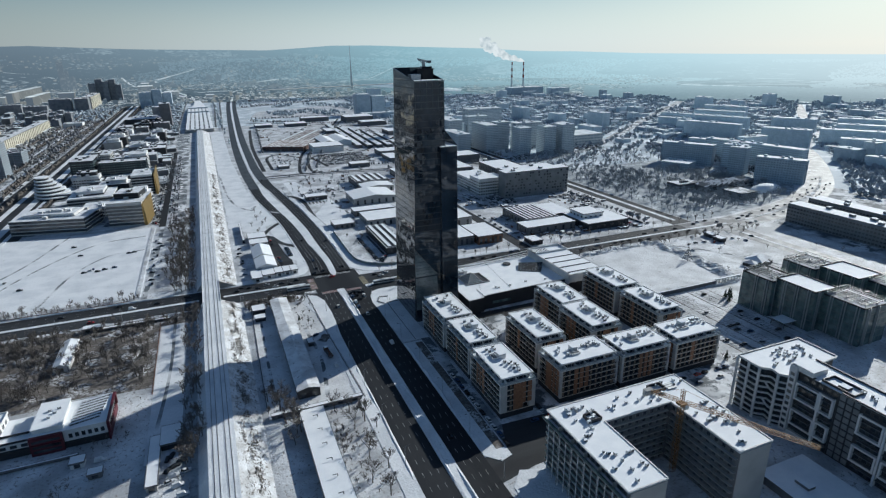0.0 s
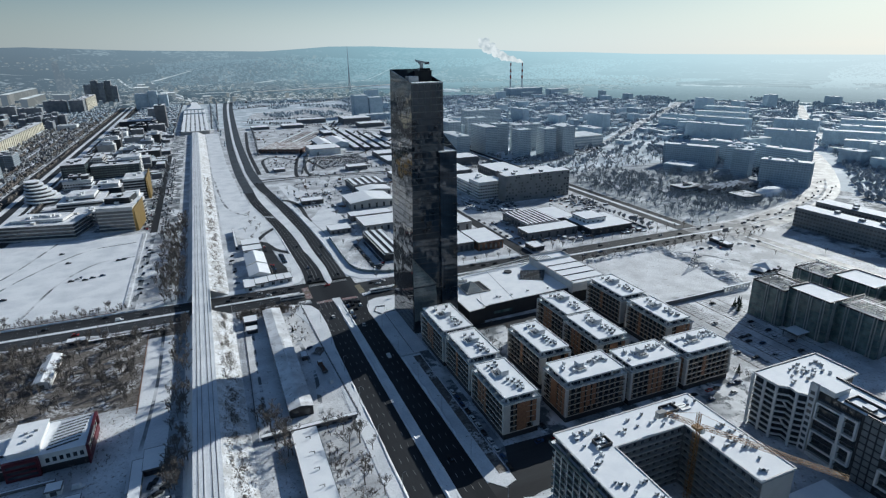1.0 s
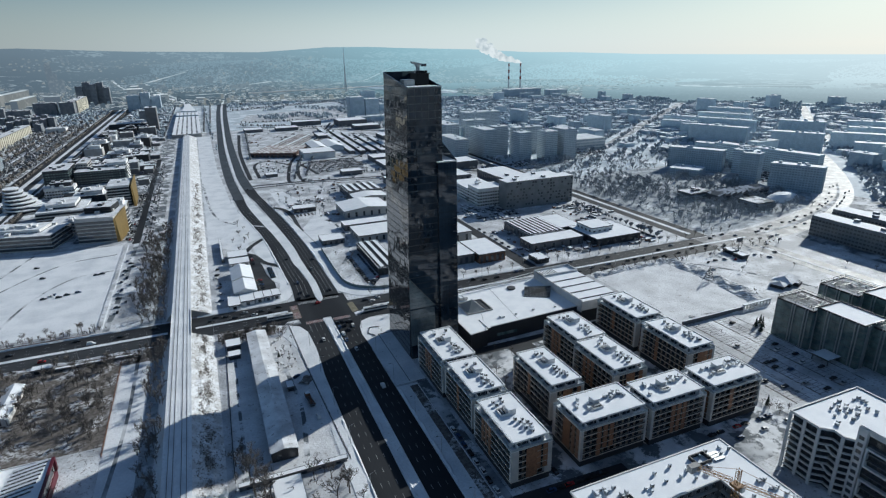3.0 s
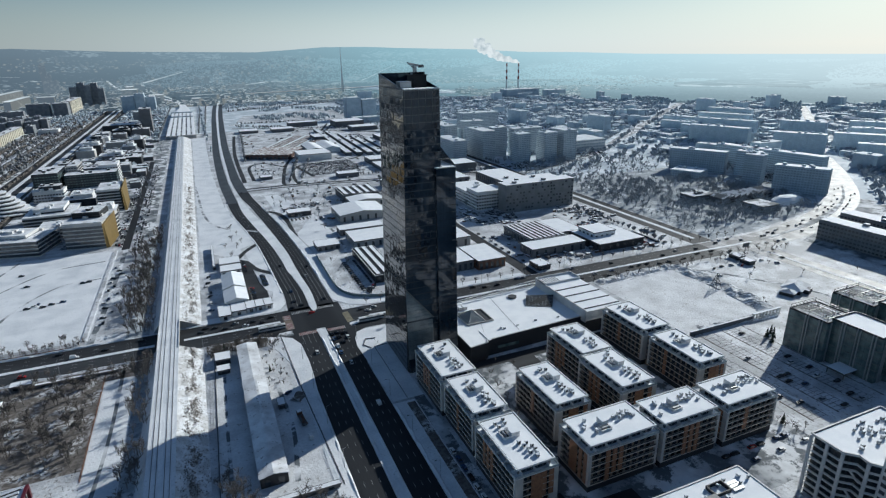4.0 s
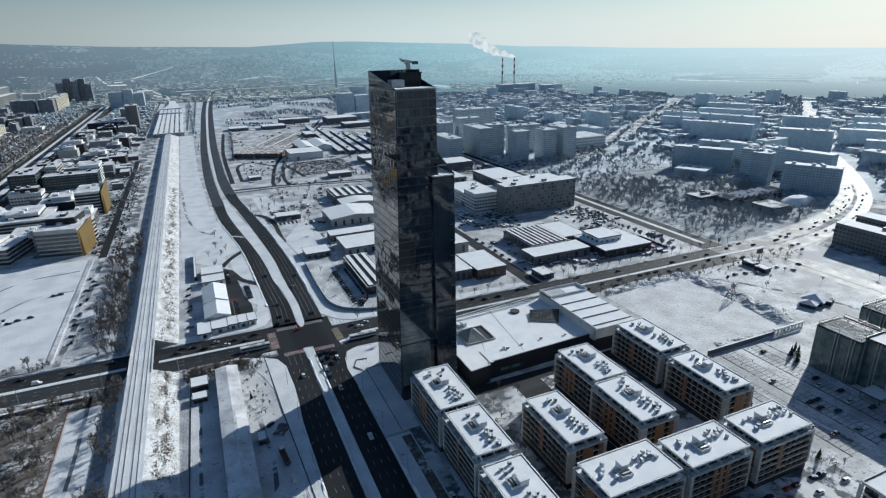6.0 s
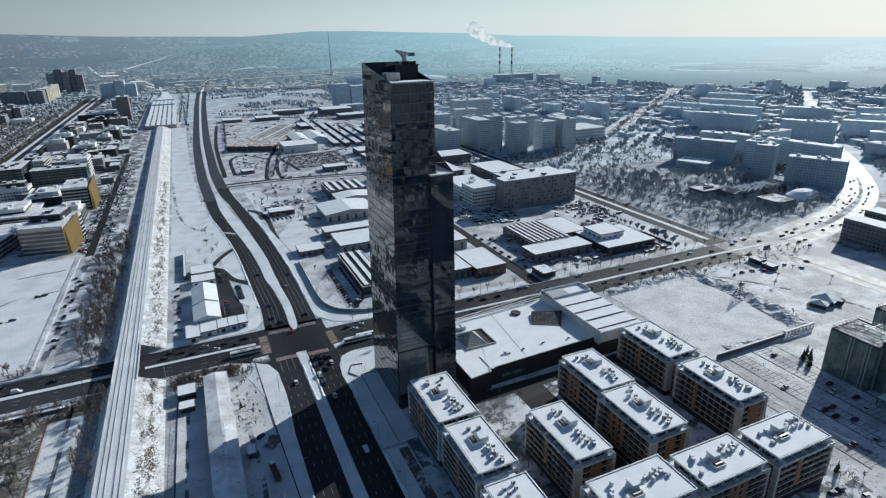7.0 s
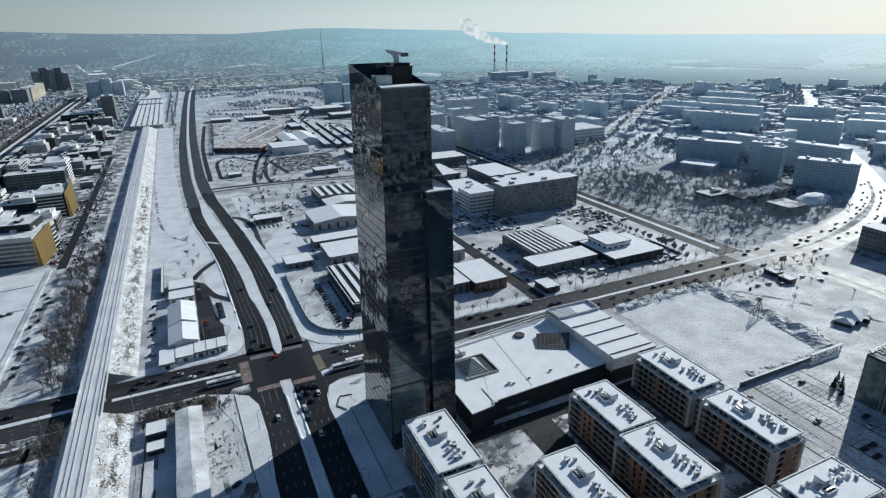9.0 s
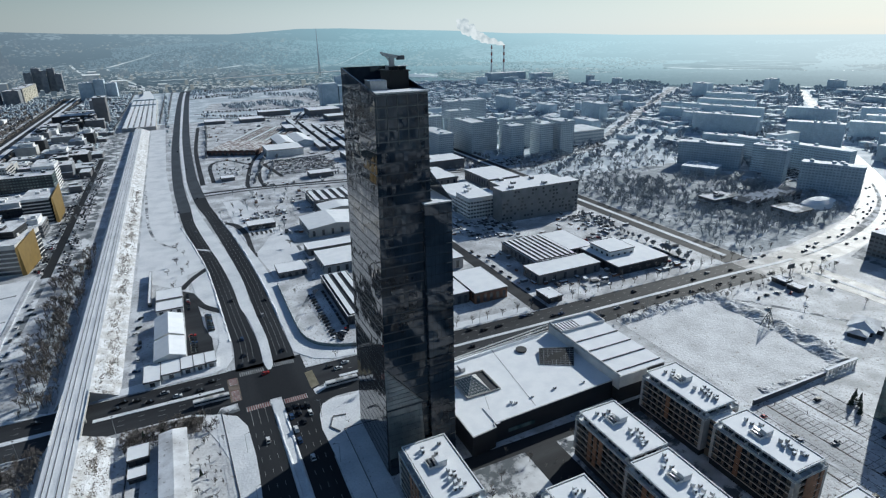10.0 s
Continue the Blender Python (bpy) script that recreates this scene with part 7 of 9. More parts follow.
for x0, x1, y0, y1, h in [(-362, -346, 1270, 1650, 25), (-300, -279, 1000, 1034, 52), (-312, -296, 1118, 1160, 22), (-294, -282, 1112, 1150, 24), (-372, -352, 1050, 1150, 30), (-440, -424, 1300, 1560, 27), (-520, -504, 1500, 1800, 30), (-400, -384, 1120, 1240, 26),
                          (-352, -336, 1700, 1730, 20), (-370, -332, 2140, 2180, 42), (-354, -330, 2180, 2400, 44), (-440, -380, 2150, 2172, 42), (-620, -600, 1900, 2250, 40), (-320, -304, 790, 900, 34), (-365, -350, 820, 980, 30), (-480, -420, 2020, 2040, 32), (-560, -500, 2090, 2110, 34),
                          (-190, -152, 2190, 2250, 50), (-150, -122, 2185, 2230, 58), (-121, -92, 2200, 2250, 46), (-470, -410, 1480, 1500, 30), (-640, -560, 1640, 1660, 30)]:
    storeys(x0, x1, y0, y1, h, "long brown-grey " + PANELB, PANEL_BROWN if x1 < -200 else FAR_DARK, group="western housing", heads=6)
    if x1 < -200 and y1 - y0 > 60:      # pale sunlit balcony bays along the side towards the avenue
        for k in range(int((y1 - y0) / 13)):
            b = thing("balcony_bay", "cream balcony bay on a housing slab", "balcony", (x1 + 0.1, y0 + 3 + k * 13, 0), "balcony bays")
            part("bay_wall", MB().box(0, 1.4, 0, 8.5, 2, h - 1), CREAM, b)
            op = MB()
            for f in range(2, int(h / 3)):
                op.box(1.4, 1.46, 0.8, 7.7, f * 3, f * 3 + 1.3)
            if y0 < 1250:
                tagged(part("loggia_row", op, FAR_BAND, b), kind="stuff")
for k in range(6):
    storeys(-424 + k * 17.5, -410 + k * 17.5, 1778 + (k % 2) * 8, 1806, 22 + (k % 3) * 3, "stepped housing block in a row", PANEL_BROWN, group="stepped row", heads=1)
    storeys(-470 + k * 19, -456 + k * 19, 1900 + (k % 2) * 7, 1925, 22 + (k % 2) * 4, "stepped housing block in a row", PANEL_BROWN, group="stepped row", heads=1)
storeys(-325, -283, 1680, 1710, 11, "low white shopping pavilion under snow", WHITE, FAR_BAND, 3.6, "pavilion", "pavilion", heads=3)
for x0, x1, y0, h in [(-384, -362, 2545, 70), (-362, -338, 2560, 84), (-337, -318, 2550, 76), (-317, -296, 2562, 82), (-296, -276, 2550, 64)]:
    storeys(x0, x1, y0, y0 + 26, h, "tall dark " + PANELB, PANEL_BROWN, group="western towers", heads=2)

wing = thing("school_wing", "long dark school wing with a sawtooth roof", "school", (596, 516, 0))
part("wall", MB().box(-40, 40, -9, 9, 0, 7), DARK_CONC, wing)
for k in range(9):
    x = -40 + k * 8.9
    part("roof_tooth", MB().add([(x, -9.4, 7), (x + 8.6, -9.4, 7), (x + 8.6, -9.4, 10.2), (x, 9.4, 7), (x + 8.6, 9.4, 7), (x + 8.6, 9.4, 10.2)], [(0, 1, 2), (3, 5, 4), (1, 4, 5, 2)]).add([(x - 0.1, -9.5, 7.02), (x + 8.6, -9.5, 10.25), (x + 8.6, 9.5, 10.25), (x - 0.1, 9.5, 7.02), (x - 0.1, -9.5, 7.3), (x + 8.6, -9.5, 10.55), (x + 8.6, 9.5, 10.55), (x - 0.1, 9.5, 7.3)], [(4, 5, 6, 7), (0, 1, 5, 4), (1, 2, 6, 5), (2, 3, 7, 6), (3, 0, 4, 7)], 1), [DARK_CONC, TOWN], wing)
    for z in (1.2, 4.2):
        part("window", MB().box(x + 0.8, x + 7.8, -9.08, -9, z, z + 1.7), GLASS, wing)
storeys(566, 592, 464, 490, 7, "flat gymnasium with a snowy roof", DARK_CONC, FAR_BAND, 3.4, "gymnasium", "hall", heads=0)
# two small sheds standing in for parked trucks
shed(424, 431, 372, 382, 3.2, 0, "small dark truck box with a snowy roof", CHARCOAL, name="kiosk", cat="kiosk", group="kiosks")
shed(422, 429, 360, 369, 3.2, 0, "small dark truck box with a snowy roof", CHARCOAL, name="kiosk", cat="kiosk", group="kiosks")
bb = thing("billboard", "dark-backed billboard on a single post", "billboard", (443, 382, 0))
part("post", MB().box(-0.25, 0.25, -0.25, 0.25, 0, 6.4), STEEL, bb)
part("panel", MB().box(-3.4, 3.4, -0.3, 0.3, 6.2, 9.8), DARK_CONC, bb)

# ridges of ploughed snow along the kerbs
for nm, pts in (("snow_ridge_west", [(60.6, -380), (60.7, 180), (60.6, 335)]), ("snow_ridge_east", [(95.2, 190), (95.4, 240), (95.2, 296)]), ("snow_ridge_median", [(76.2, -380), (76.3, 200), (76.2, 388)]), ("snow_ridge_median_two", [(80.0, -380), (80.1, 200), (80.0, 388)]),
                ("snow_ridge_cross", [(-180, 404), (-100, 404.2), (-24, 404)]), ("snow_ridge_north", [(-180, 437.4), (-100, 437.6), (-24, 437.4)]), ("snow_ridge_verge", [(63, 470), (61, 535), (58, 600), (51.2, 662), (43, 722)]), ("snow_ridge_depot", [(95.2, 470), (95, 505), (94, 550), (91.8, 597), (87.6, 660), (79, 743)])):
    bank(nm, pts, 1.8, 0.8, "ridge of ploughed snow along the kerb", SNOW, 5)

# wheel tracks across the snowy plots
for pts, w in (([(-186, 500), (-160, 560), (-140, 640)], 2.2), ([(-176, 470), (-150, 540), (-112, 600), (-70, 612)], 2.0), ([(-130, 455), (-118, 520), (-96, 560), (-68, 566)], 2.2), ([(-60, 440), (-57, 520), (-56, 640)], 4.0), ([(-44, 245), (-38, 320), (-37, 396)], 2.0), ([(14, 270), (15, 330), (17, 384)], 1.8),
               ([(40, 262), (44, 300), (42, 345)], 2.4), ([(372, 380), (400, 340), (420, 300), (430, 230)], 3.2), ([(268, 290), (280, 250), (284, 206)], 2.4), ([(66, 640), (20, 700), (8, 900)], 3.0), ([(100, 470), (130, 540), (134, 620), (128, 640)], 3.0)):
    tagged(part("wheel_track", ribbon(MB(), smooth(pts), [w, w * 0.8, w], 0.0, 0.085), TOWN), "trodden wheel track through the snow", "track", kind="structure")
rust_fence = [(-195, 441), (-130, 440.5), (-70, 440)]
fence("fence", rust_fence, 1.9, "rust-red site fence along the cross street", RUST, step=6)


# ---- bare winter trees ----
def grow(wood, twigs, seed, height, spread, levels=4, thin=0.05, base=0.32):
    """A tapered trunk that forks into limbs and fine twigs."""
    rr = random.Random(seed)

    def limb(p, d, ln, w, lv):
        q = p + d * ln
        if lv < 1:
            wood.beam(p, q, w, 0, w * 0.6)
        else:
            (wood if lv < 2 else twigs).twig(p, q, w, max(w * 0.6, thin * 0.7))
        if lv >= levels:
            return
        n = rr.choice((3, 4)) if lv else rr.choice((5, 6, 7))
        for i in range(n):
            s = rr.uniform(0.35, 1.0) if lv else rr.uniform(0.3, 1.0)
            a = rr.uniform(0, 2 * math.pi)
            side = Vector((math.cos(a), math.sin(a), rr.uniform(-0.1, 0.5)))
            nd = (d * rr.uniform(0.5, 0.9) + side * spread + Vector((0, 0, 0.22))).normalized()
            limb(p + (q - p) * s, nd, ln * rr.uniform(0.5, 0.72), max(w * 0.5, thin), lv + 1)

    limb(Vector((0, 0, 0)), Vector((rr.uniform(-0.06, 0.06), rr.uniform(-0.06, 0.06), 1)).normalized(), height * 0.45, base, 0)


TREES = []
for k in range(4):
    wood, twigs = MB(), MB()
    grow(wood, twigs, 20 + k, 9 + k, 0.75, 4, 0.085)
    TREES.append((wood.mesh("trunk", BARK), twigs.mesh("crown", TWIG)))


def bare_tree(x, y, s, k, turn, group, z=0.0):
    t = tagged(part("bare_tree", TREES[k % 4][0], None), "leafless winter tree standing in snow", "tree", group)
    t.matrix_basis = pose(x, y, z, 0, 0, turn) @ Matrix.Diagonal((s, s, s, 1))
    part("crown", TREES[k % 4][1], None, t)


rt = random.Random(3)
rows = []
for x in range(116, 480, 11):
    rows += [(x, 424.5, 0.75), (x + 4, 384.5, 0.7)]
for x in range(270, 380, 9):
    rows.append((x, 437, 0.7))
for x, y in [(14, 262), (18, 258), (21, 250), (16, 247), (22, 243), (20, 236), (18, 228), (10, 268), (47, 243), (52, 236), (46, 228), (50, 215), (47, 205), (53, 196), (44, 190), (56, 225), (49, 180)]:
    rows.append((x, y, rt.uniform(0.95, 1.45)))
for x, y in [(34, 566), (40, 596), (45, 610), (37, 620), (43, 640), (38, 655), (30, 600), (118, 470), (116, 490), (123, 508), (112, 520), (128, 620), (104, 668), (100, 740), (118, 750), (110, 780), (135, 730), (96, 770), (125, 800)]:
    rows.append((x, y, rt.uniform(0.5, 0.9)))
for i in range(20):
    rows.append((rt.uniform(142, 232), rt.uniform(272, 314), rt.uniform(0.35, 0.55)))
for x, y in [(138, 262), (142, 270), (139, 278), (145, 284), (143, 292), (149, 276), (150, 288), (141, 300), (147, 262), (152, 300), (138, 250), (143, 244), (210, 236), (214, 262), (212, 290), (216, 306), (230, 300), (228, 250)]:
    rows.append((x, y, rt.uniform(0.5, 0.8)))
for i in range(14):
    rows.append((rt.uniform(12, 56), rt.uniform(392, 402), rt.uniform(0.4, 0.7)))
for i in range(22):
    rows.append((rt.uniform(-190, -62), rt.uniform(440, 450), rt.uniform(0.4, 0.8)))
for i in range(30):
    rows.append((rt.uniform(360, 520), rt.uniform(290, 384) if i % 2 else 376 + (i % 5), rt.uniform(0.4, 0.7)))
for i in range(16):
    rows.append((rt.uniform(256, 268), rt.uniform(196, 260), rt.uniform(0.35, 0.6)))
for x, y, q in [(15, 256, 1.75), (20, 246, 1.6), (22, 236, 1.5), (13, 272, 1.3), (40, 246, 1.2), (52, 232, 1.5)]:
    rows.append((x, y, q))
rows = [r for r in rows if not (286 < r[0] < 366 and 292 < r[1] < 384)]
for i, (x, y, s) in enumerate(rows):
    bare_tree(x, y, s, i, rt.uniform(0, 360), "bare street trees")


def wood(name, label, areas, n, seed, hmin, hmax, material=TWIG, thin=0.1, levels=3, clear=()):
    """A stand of leafless trees and brush nobody could count."""
    rr = random.Random(seed)
    protos = []
    for k in range(5):
        a = MB()
        grow(a, a, seed * 10 + k, 8, 0.8, levels, thin, 0.3)
        protos.append((np.array(a.v), a.f))
    vs, fs, off = [], [], 0
    for i in range(n):
        poly = areas[rr.randrange(len(areas))]
        x, y = rr.uniform(poly[0], poly[1]), rr.uniform(poly[2], poly[3])
        z0 = 0.0
        if len(poly) > 4:
            u = (x - poly[0]) / (poly[1] - poly[0])
            z0 = poly[4] + (poly[5] - poly[4]) * u
        if any(a - 2 < x < b + 2 and c - 2 < y < d + 2 for a, b, c, d in clear):
            continue
        v, f = protos[rr.randrange(5)]
        s, a = rr.uniform(hmin, hmax) / 8, rr.uniform(0, 6.28)
        c, sn = math.cos(a) * s, math.sin(a) * s
        vs.append(np.stack([v[:, 0] * c - v[:, 1] * sn + x, v[:, 0] * sn + v[:, 1] * c + y, v[:, 2] * s + z0], 1))
        fs += [tuple(q + off for q in face) for face in f]
        off += len(v)
    me = bpy.data.meshes.new(name)
    me.from_pydata(np.concatenate(vs).tolist(), [], fs)
    me.materials.append(material)
    tagged(new(name, me), label, "trees", kind="stuff")


wood("winter_wood", "dense leafless brown wood and brush over snow", [(-260, -48, 312, 402), (-170, -48, 318, 400), (-200, -100, 312, 402)], 620, 5, 5, 11, TWIG, 0.13)
wood("trackside_brush", "dark leafless trees and brush along the railway embankment", [(-44, -25, 440, 660), (-38, -24, 440, 700), (-31, -21, 230, 400, 0, 3), (-48, -30, 470, 640)], 400, 6, 5, 12, TWIG, 0.13)
wood("roadside_hedge", "dark leafless hedge beside the cross street", [(-190, -60, 439, 446), (-260, -45, 396, 403), (-190, -62, 440, 445), (8, 50, 388, 396)], 260, 13, 2.5, 6)
wood("slope_bushes", "brown dry bushes on the embankment slope", [(-2.6, 1.6, 130, 400, 4.0, 1.8), (-2.6, 1.6, 440, 720, 4.0, 1.8)], 260, 14, 0.5, 1.3, TWIG, 0.12, 2)
wood("yard_brush", "leafless brush round the sheds", [(36, 54, 180, 250), (8, 24, 236, 268), (36, 44, 190, 246), (10, 48, 386, 402), (8, 44, 392, 404), (8, 44, 392, 404), (-46, -24, 386, 404), (-46, -24, 388, 404), (36, 52, 340, 392), (8, 22, 386, 400)], 330, 8, 1.5, 5.5, TWIG, 0.13)
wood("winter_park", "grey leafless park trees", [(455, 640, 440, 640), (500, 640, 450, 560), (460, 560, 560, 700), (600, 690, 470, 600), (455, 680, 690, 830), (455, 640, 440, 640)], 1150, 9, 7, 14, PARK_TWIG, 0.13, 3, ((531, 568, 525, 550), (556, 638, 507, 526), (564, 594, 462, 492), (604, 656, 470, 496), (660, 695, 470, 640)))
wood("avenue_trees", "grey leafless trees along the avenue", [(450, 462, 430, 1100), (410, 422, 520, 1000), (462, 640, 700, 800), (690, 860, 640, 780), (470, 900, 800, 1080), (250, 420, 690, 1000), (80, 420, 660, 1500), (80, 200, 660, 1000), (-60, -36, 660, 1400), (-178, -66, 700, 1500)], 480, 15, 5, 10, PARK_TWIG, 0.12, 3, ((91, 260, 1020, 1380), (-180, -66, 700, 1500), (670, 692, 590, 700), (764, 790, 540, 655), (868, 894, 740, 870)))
wood("garden_brush", "dark bare brush between the office yard and the sheds", [(-76, -58, 258, 270), (-64, -54, 262, 284), (-82, -74, 232, 246), (-34, -25, 212, 262), (-56, -47, 296, 320)], 70, 41, 1.5, 4, TWIG, 0.1, 3)
wood("forecourt_shrubs", "small dark shrubs on the tower's forecourt", [(100, 107, 369, 372), (105, 107, 364, 369), (103.5, 106.5, 322, 338), (104, 106, 342, 360)], 46, 42, 0.6, 1.3, TWIG, 0.09, 2)
wood("strip_shrubs", "brown bare shrubs in the planted strip", [(101.4, 105.4, 190, 295)], 130, 43, 0.7, 1.9, TWIG, 0.09, 2)
wood("court_bushes", "bare shrubs between the apartment blocks", [(256, 266, 200, 262), (134, 150, 205, 310), (208, 216, 228, 300), (172, 186, 230, 300), (262, 326, 262, 288)], 120, 19, 1.2, 3.2, TWIG, 0.08, 2)
wood("plot_brush", "bare shrubs on the rim of the vacant plot", [(286, 366, 374, 386), (286, 292, 292, 380), (340, 366, 300, 384)], 90, 10, 0.6, 1.6, VERGE, 0.12, 2)


def tufts(name, label, n, seed, place, hmin, hmax, material):
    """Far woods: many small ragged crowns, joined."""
    rr = random.Random(seed)
    vs, fs = [], []
    while len(fs) < n * 8:
        x, y = place(rr)
        h, o = rr.uniform(hmin, hmax), len(vs)
        vs += [(x, y, 0), (x + rr.uniform(-1, 1), y + rr.uniform(-1, 1), h)]
        for i in range(4):
            a, r = i * 1.57 + rr.uniform(0, 1), h * rr.uniform(0.3, 0.6)
            vs.append((x + math.cos(a) * r, y + math.sin(a) * r, h * rr.uniform(0.4, 0.85)))
        for i in range(4):
            p, q = o + 2 + i, o + 2 + (i + 1) % 4
            fs += [(o, q, p), (o + 1, p, q)]
    me = bpy.data.meshes.new(name)
    me.from_pydata(vs, [], fs)
    me.materials.append(material)
    tagged(new(name, me), label, "trees", kind="stuff")


def slope_tufts(n, seed):
    """Dry grass tufts in a ragged band half way down the embankment's eastern slope."""
    rr = random.Random(seed)
    vs, fs = [], []
    while len(fs) < n * 4:
        y = rr.uniform(60, 402) if rr.random() < 0.55 else rr.uniform(439, 900)
        u = 0.5 + 0.14 * noise.noise(Vector((0, y * 0.02, 2))) + rr.gauss(0, 0.16)
        x = -7.1 + 13.1 * u
        if not 0.12 < u < 0.92 or noise.noise(Vector((x * 0.3, y * 0.09, 6))) < rr.uniform(-0.35, 0.1):
            continue
        z, h, o = 6 * (1 - u) - 0.1, rr.uniform(0.2, 0.62), len(vs)
        vs.append((x + rr.uniform(-0.3, 0.3), y + rr.uniform(-0.3, 0.3), z + h))
        for i in range(4):
            a, r = i * 1.57 + rr.uniform(0, 0.9), h * rr.uniform(0.35, 0.8)
            vs.append((x + math.cos(a) * r, y + math.sin(a) * r, z - 0.25 * math.cos(a) * r + rr.uniform(0, 0.2)))
        fs += [(o, o + 1 + i, o + 1 + (i + 1) % 4) for i in range(4)]
    me = bpy.data.meshes.new("slope_grass")
    me.from_pydata(vs, [], fs)
    me.materials.append(DRY)
    tagged(new("slope_grass", me), "dark dry grass tufts on the railway embankment", "grass", kind="stuff")


slope_tufts(13000, 31)


def far_spot(rr):
    while True:
        a, r = radians(rr.uniform(-16, 62)), 1050 + 1240 * math.sqrt(rr.random())
        x, y = r * math.sin(a), r * math.cos(a)
        if x < -180 and y < 1800 or -60 < x < 36 or 42 < x < 112 or -250 < x < -180 or (112 < x < 480 and 1560 < y < 2260 and noise.noise(Vector((x * 0.01, y * 0.006, 3))) < 0.12) or (90 < x < 420 and y < 1560) or (x > 440 and abs((y - 866) - (x - 662) * 0.77) < 22) or (x > 700 and min(abs((y - p[1]) - (x - p[0]) * 0.75) for p in EAST[30:]) < 26 and abs((y - 715) - (x - 1000) * 0.73) < 22):
            continue
        return x, y


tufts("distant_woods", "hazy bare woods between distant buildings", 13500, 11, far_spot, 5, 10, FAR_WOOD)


def west_spot(rr):
    while True:
        x, y = rr.uniform(-620, -246), rr.uniform(720, 1800)
        if noise.noise(Vector((x * 0.012, y * 0.008, 4))) > -0.25:
            return x, y


tufts("western_trees", "grey-brown bare trees between the western housing", 2600, 44, west_spot, 4, 9, DARK_TWIG)


def river_wood(rr):
    while True:
        a, r = radians(rr.uniform(36, 66)), rr.uniform(2020, 2700)
        x, y = r * math.sin(a), r * math.cos(a)
        if y > 1600 - (x - 1380) * 1.07 and noise.noise(Vector((x * 0.004, y * 0.004, 2))) > -0.25:
            return x, y


tufts("riverside_woods", "bare riverside woods in haze", 8000, 12, river_wood, 9, 16, HAZY_WOODS)


def near_spot(rr):
    while True:
        x, y = rr.uniform(700, 1080), rr.uniform(330, 800)
        if abs((y - 538) - (x - 800) * 0.82) > 36 and not any(a - 4 < x < b + 4 and c - 4 < y < d + 4 for a, b, c, d in ((764, 790, 540, 655), (870, 892, 740, 870), (908, 934, 655, 730), (1036, 1064, 555, 710), (694, 760, 480, 610))):
            return x, y


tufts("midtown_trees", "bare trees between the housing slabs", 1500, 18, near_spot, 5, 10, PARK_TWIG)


def tree_lines(name, label, lines, gap, seed, hmin, hmax, material):
    """Rows of small ragged crowns along streets, tracks and hedges."""
    pts = []
    rr = random.Random(seed)
    for ax, ay, bx, by in lines:
        n = max(1, int(math.hypot(bx - ax, by - ay) / gap))
        pts += [(ax + (bx - ax) * (i + rr.random()) / n, ay + (by - ay) * (i + rr.random()) / n) for i in range(n) if noise.noise(Vector((ax + i * 0.13, ay, 1))) > -0.3]
    it = iter(pts)
    tufts(name, label, len(pts), seed, lambda q: next(it), hmin, hmax, material)


tree_lines("avenue_rows", "bare trees in rows beside the wide avenue", [(x, 700, x - 8, 2250) for x in (-250, -256, -278, -303, -324, -188, -232)], 5, 51, 4, 7, TWIG)
for x0, x1 in ((-270, -261), (-297, -288), (-318, -311), (-340, -333)):
    patch("snow_strip", rect(x0, x1, 700, 2250), SNOW, "snow strip beside the wide avenue", "verge", 0.25, 0.3)
for x0, x1 in ((-287, -280), (-310, -304)):
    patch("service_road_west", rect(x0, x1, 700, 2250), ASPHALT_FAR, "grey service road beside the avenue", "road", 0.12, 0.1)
tree_lines("track_hedges", "dark hedges and bare trees along far tracks and streets", [(112, 1570, 430, 1350), (110, 1590, 220, 1510), (118, 1650, 420, 1585), (120, 2020, 600, 2240), (115, 2060, 560, 2270), (95, 2270, 620, 2290),
           (-60, 1440, -52, 2250), (36, 1440, 60, 2250), (24, 1500, 40, 2200), (130, 860, 190, 1120), (150, 880, 210, 1120), (200, 1150, 300, 1400), (88, 1060, 110, 1420), (420, 700, 420, 1200), (452, 840, 452, 1300), (300, 840, 420, 800), (250, 640, 250, 830), (404, 440, 404, 600), (262, 640, 420, 640), (230, 870, 420, 840)], 6, 52, 3.5, 7, DARK_TWIG)
tree_lines("quarter_trees", "bare trees filling the blocks between housing slabs", [(x, y, x + 90, y + 66) for x in range(470, 1300, 64) for y in range(720 + (x - 470) // 3, 1250, 70) if abs((y - 866) - (x - 662) * 0.77) > 40 and not 760 < x < 1000 or abs((y - 538) - (x - 800) * 0.82) > 190], 9, 53, 5, 10, PARK_TWIG)


def conifer(x, y, h, seed):
    rr = random.Random(seed)
    t = thing("conifer", "small dark conifer dusted with snow", "tree", (x, y, 0), "conifers")
    part("trunk", MB().beam((0, 0, 0), (0, 0, h * 0.9), 0.3, 0, 0.05), BARK, t)
    c = MB()
    for k in range(150):
        z = h * (0.1 + 0.88 * rr.random())
        r = (1 - z / h) * h * 0.26 + 0.1
        a = rr.uniform(0, 6.28)
        p = Vector((math.cos(a), math.sin(a), -0.35)) * r
        c.beam((0, 0, z), p + Vector((0, 0, z)), 0.34, 0, 0.08)
    part("crown", c, CONIFER, t)


for i, (x, y, h) in enumerate([(40.5, 358, 4), (262, 232, 6), (260, 240, 7), (266, 250, 6), (262, 215, 7), (264, 222, 6), (330, 266, 8), (333, 270, 7), (327, 268, 7), (324, 262, 6), (259, 205, 6), (26, 396, 5), (18, 395, 5)]):
    conifer(x, y, h, i)


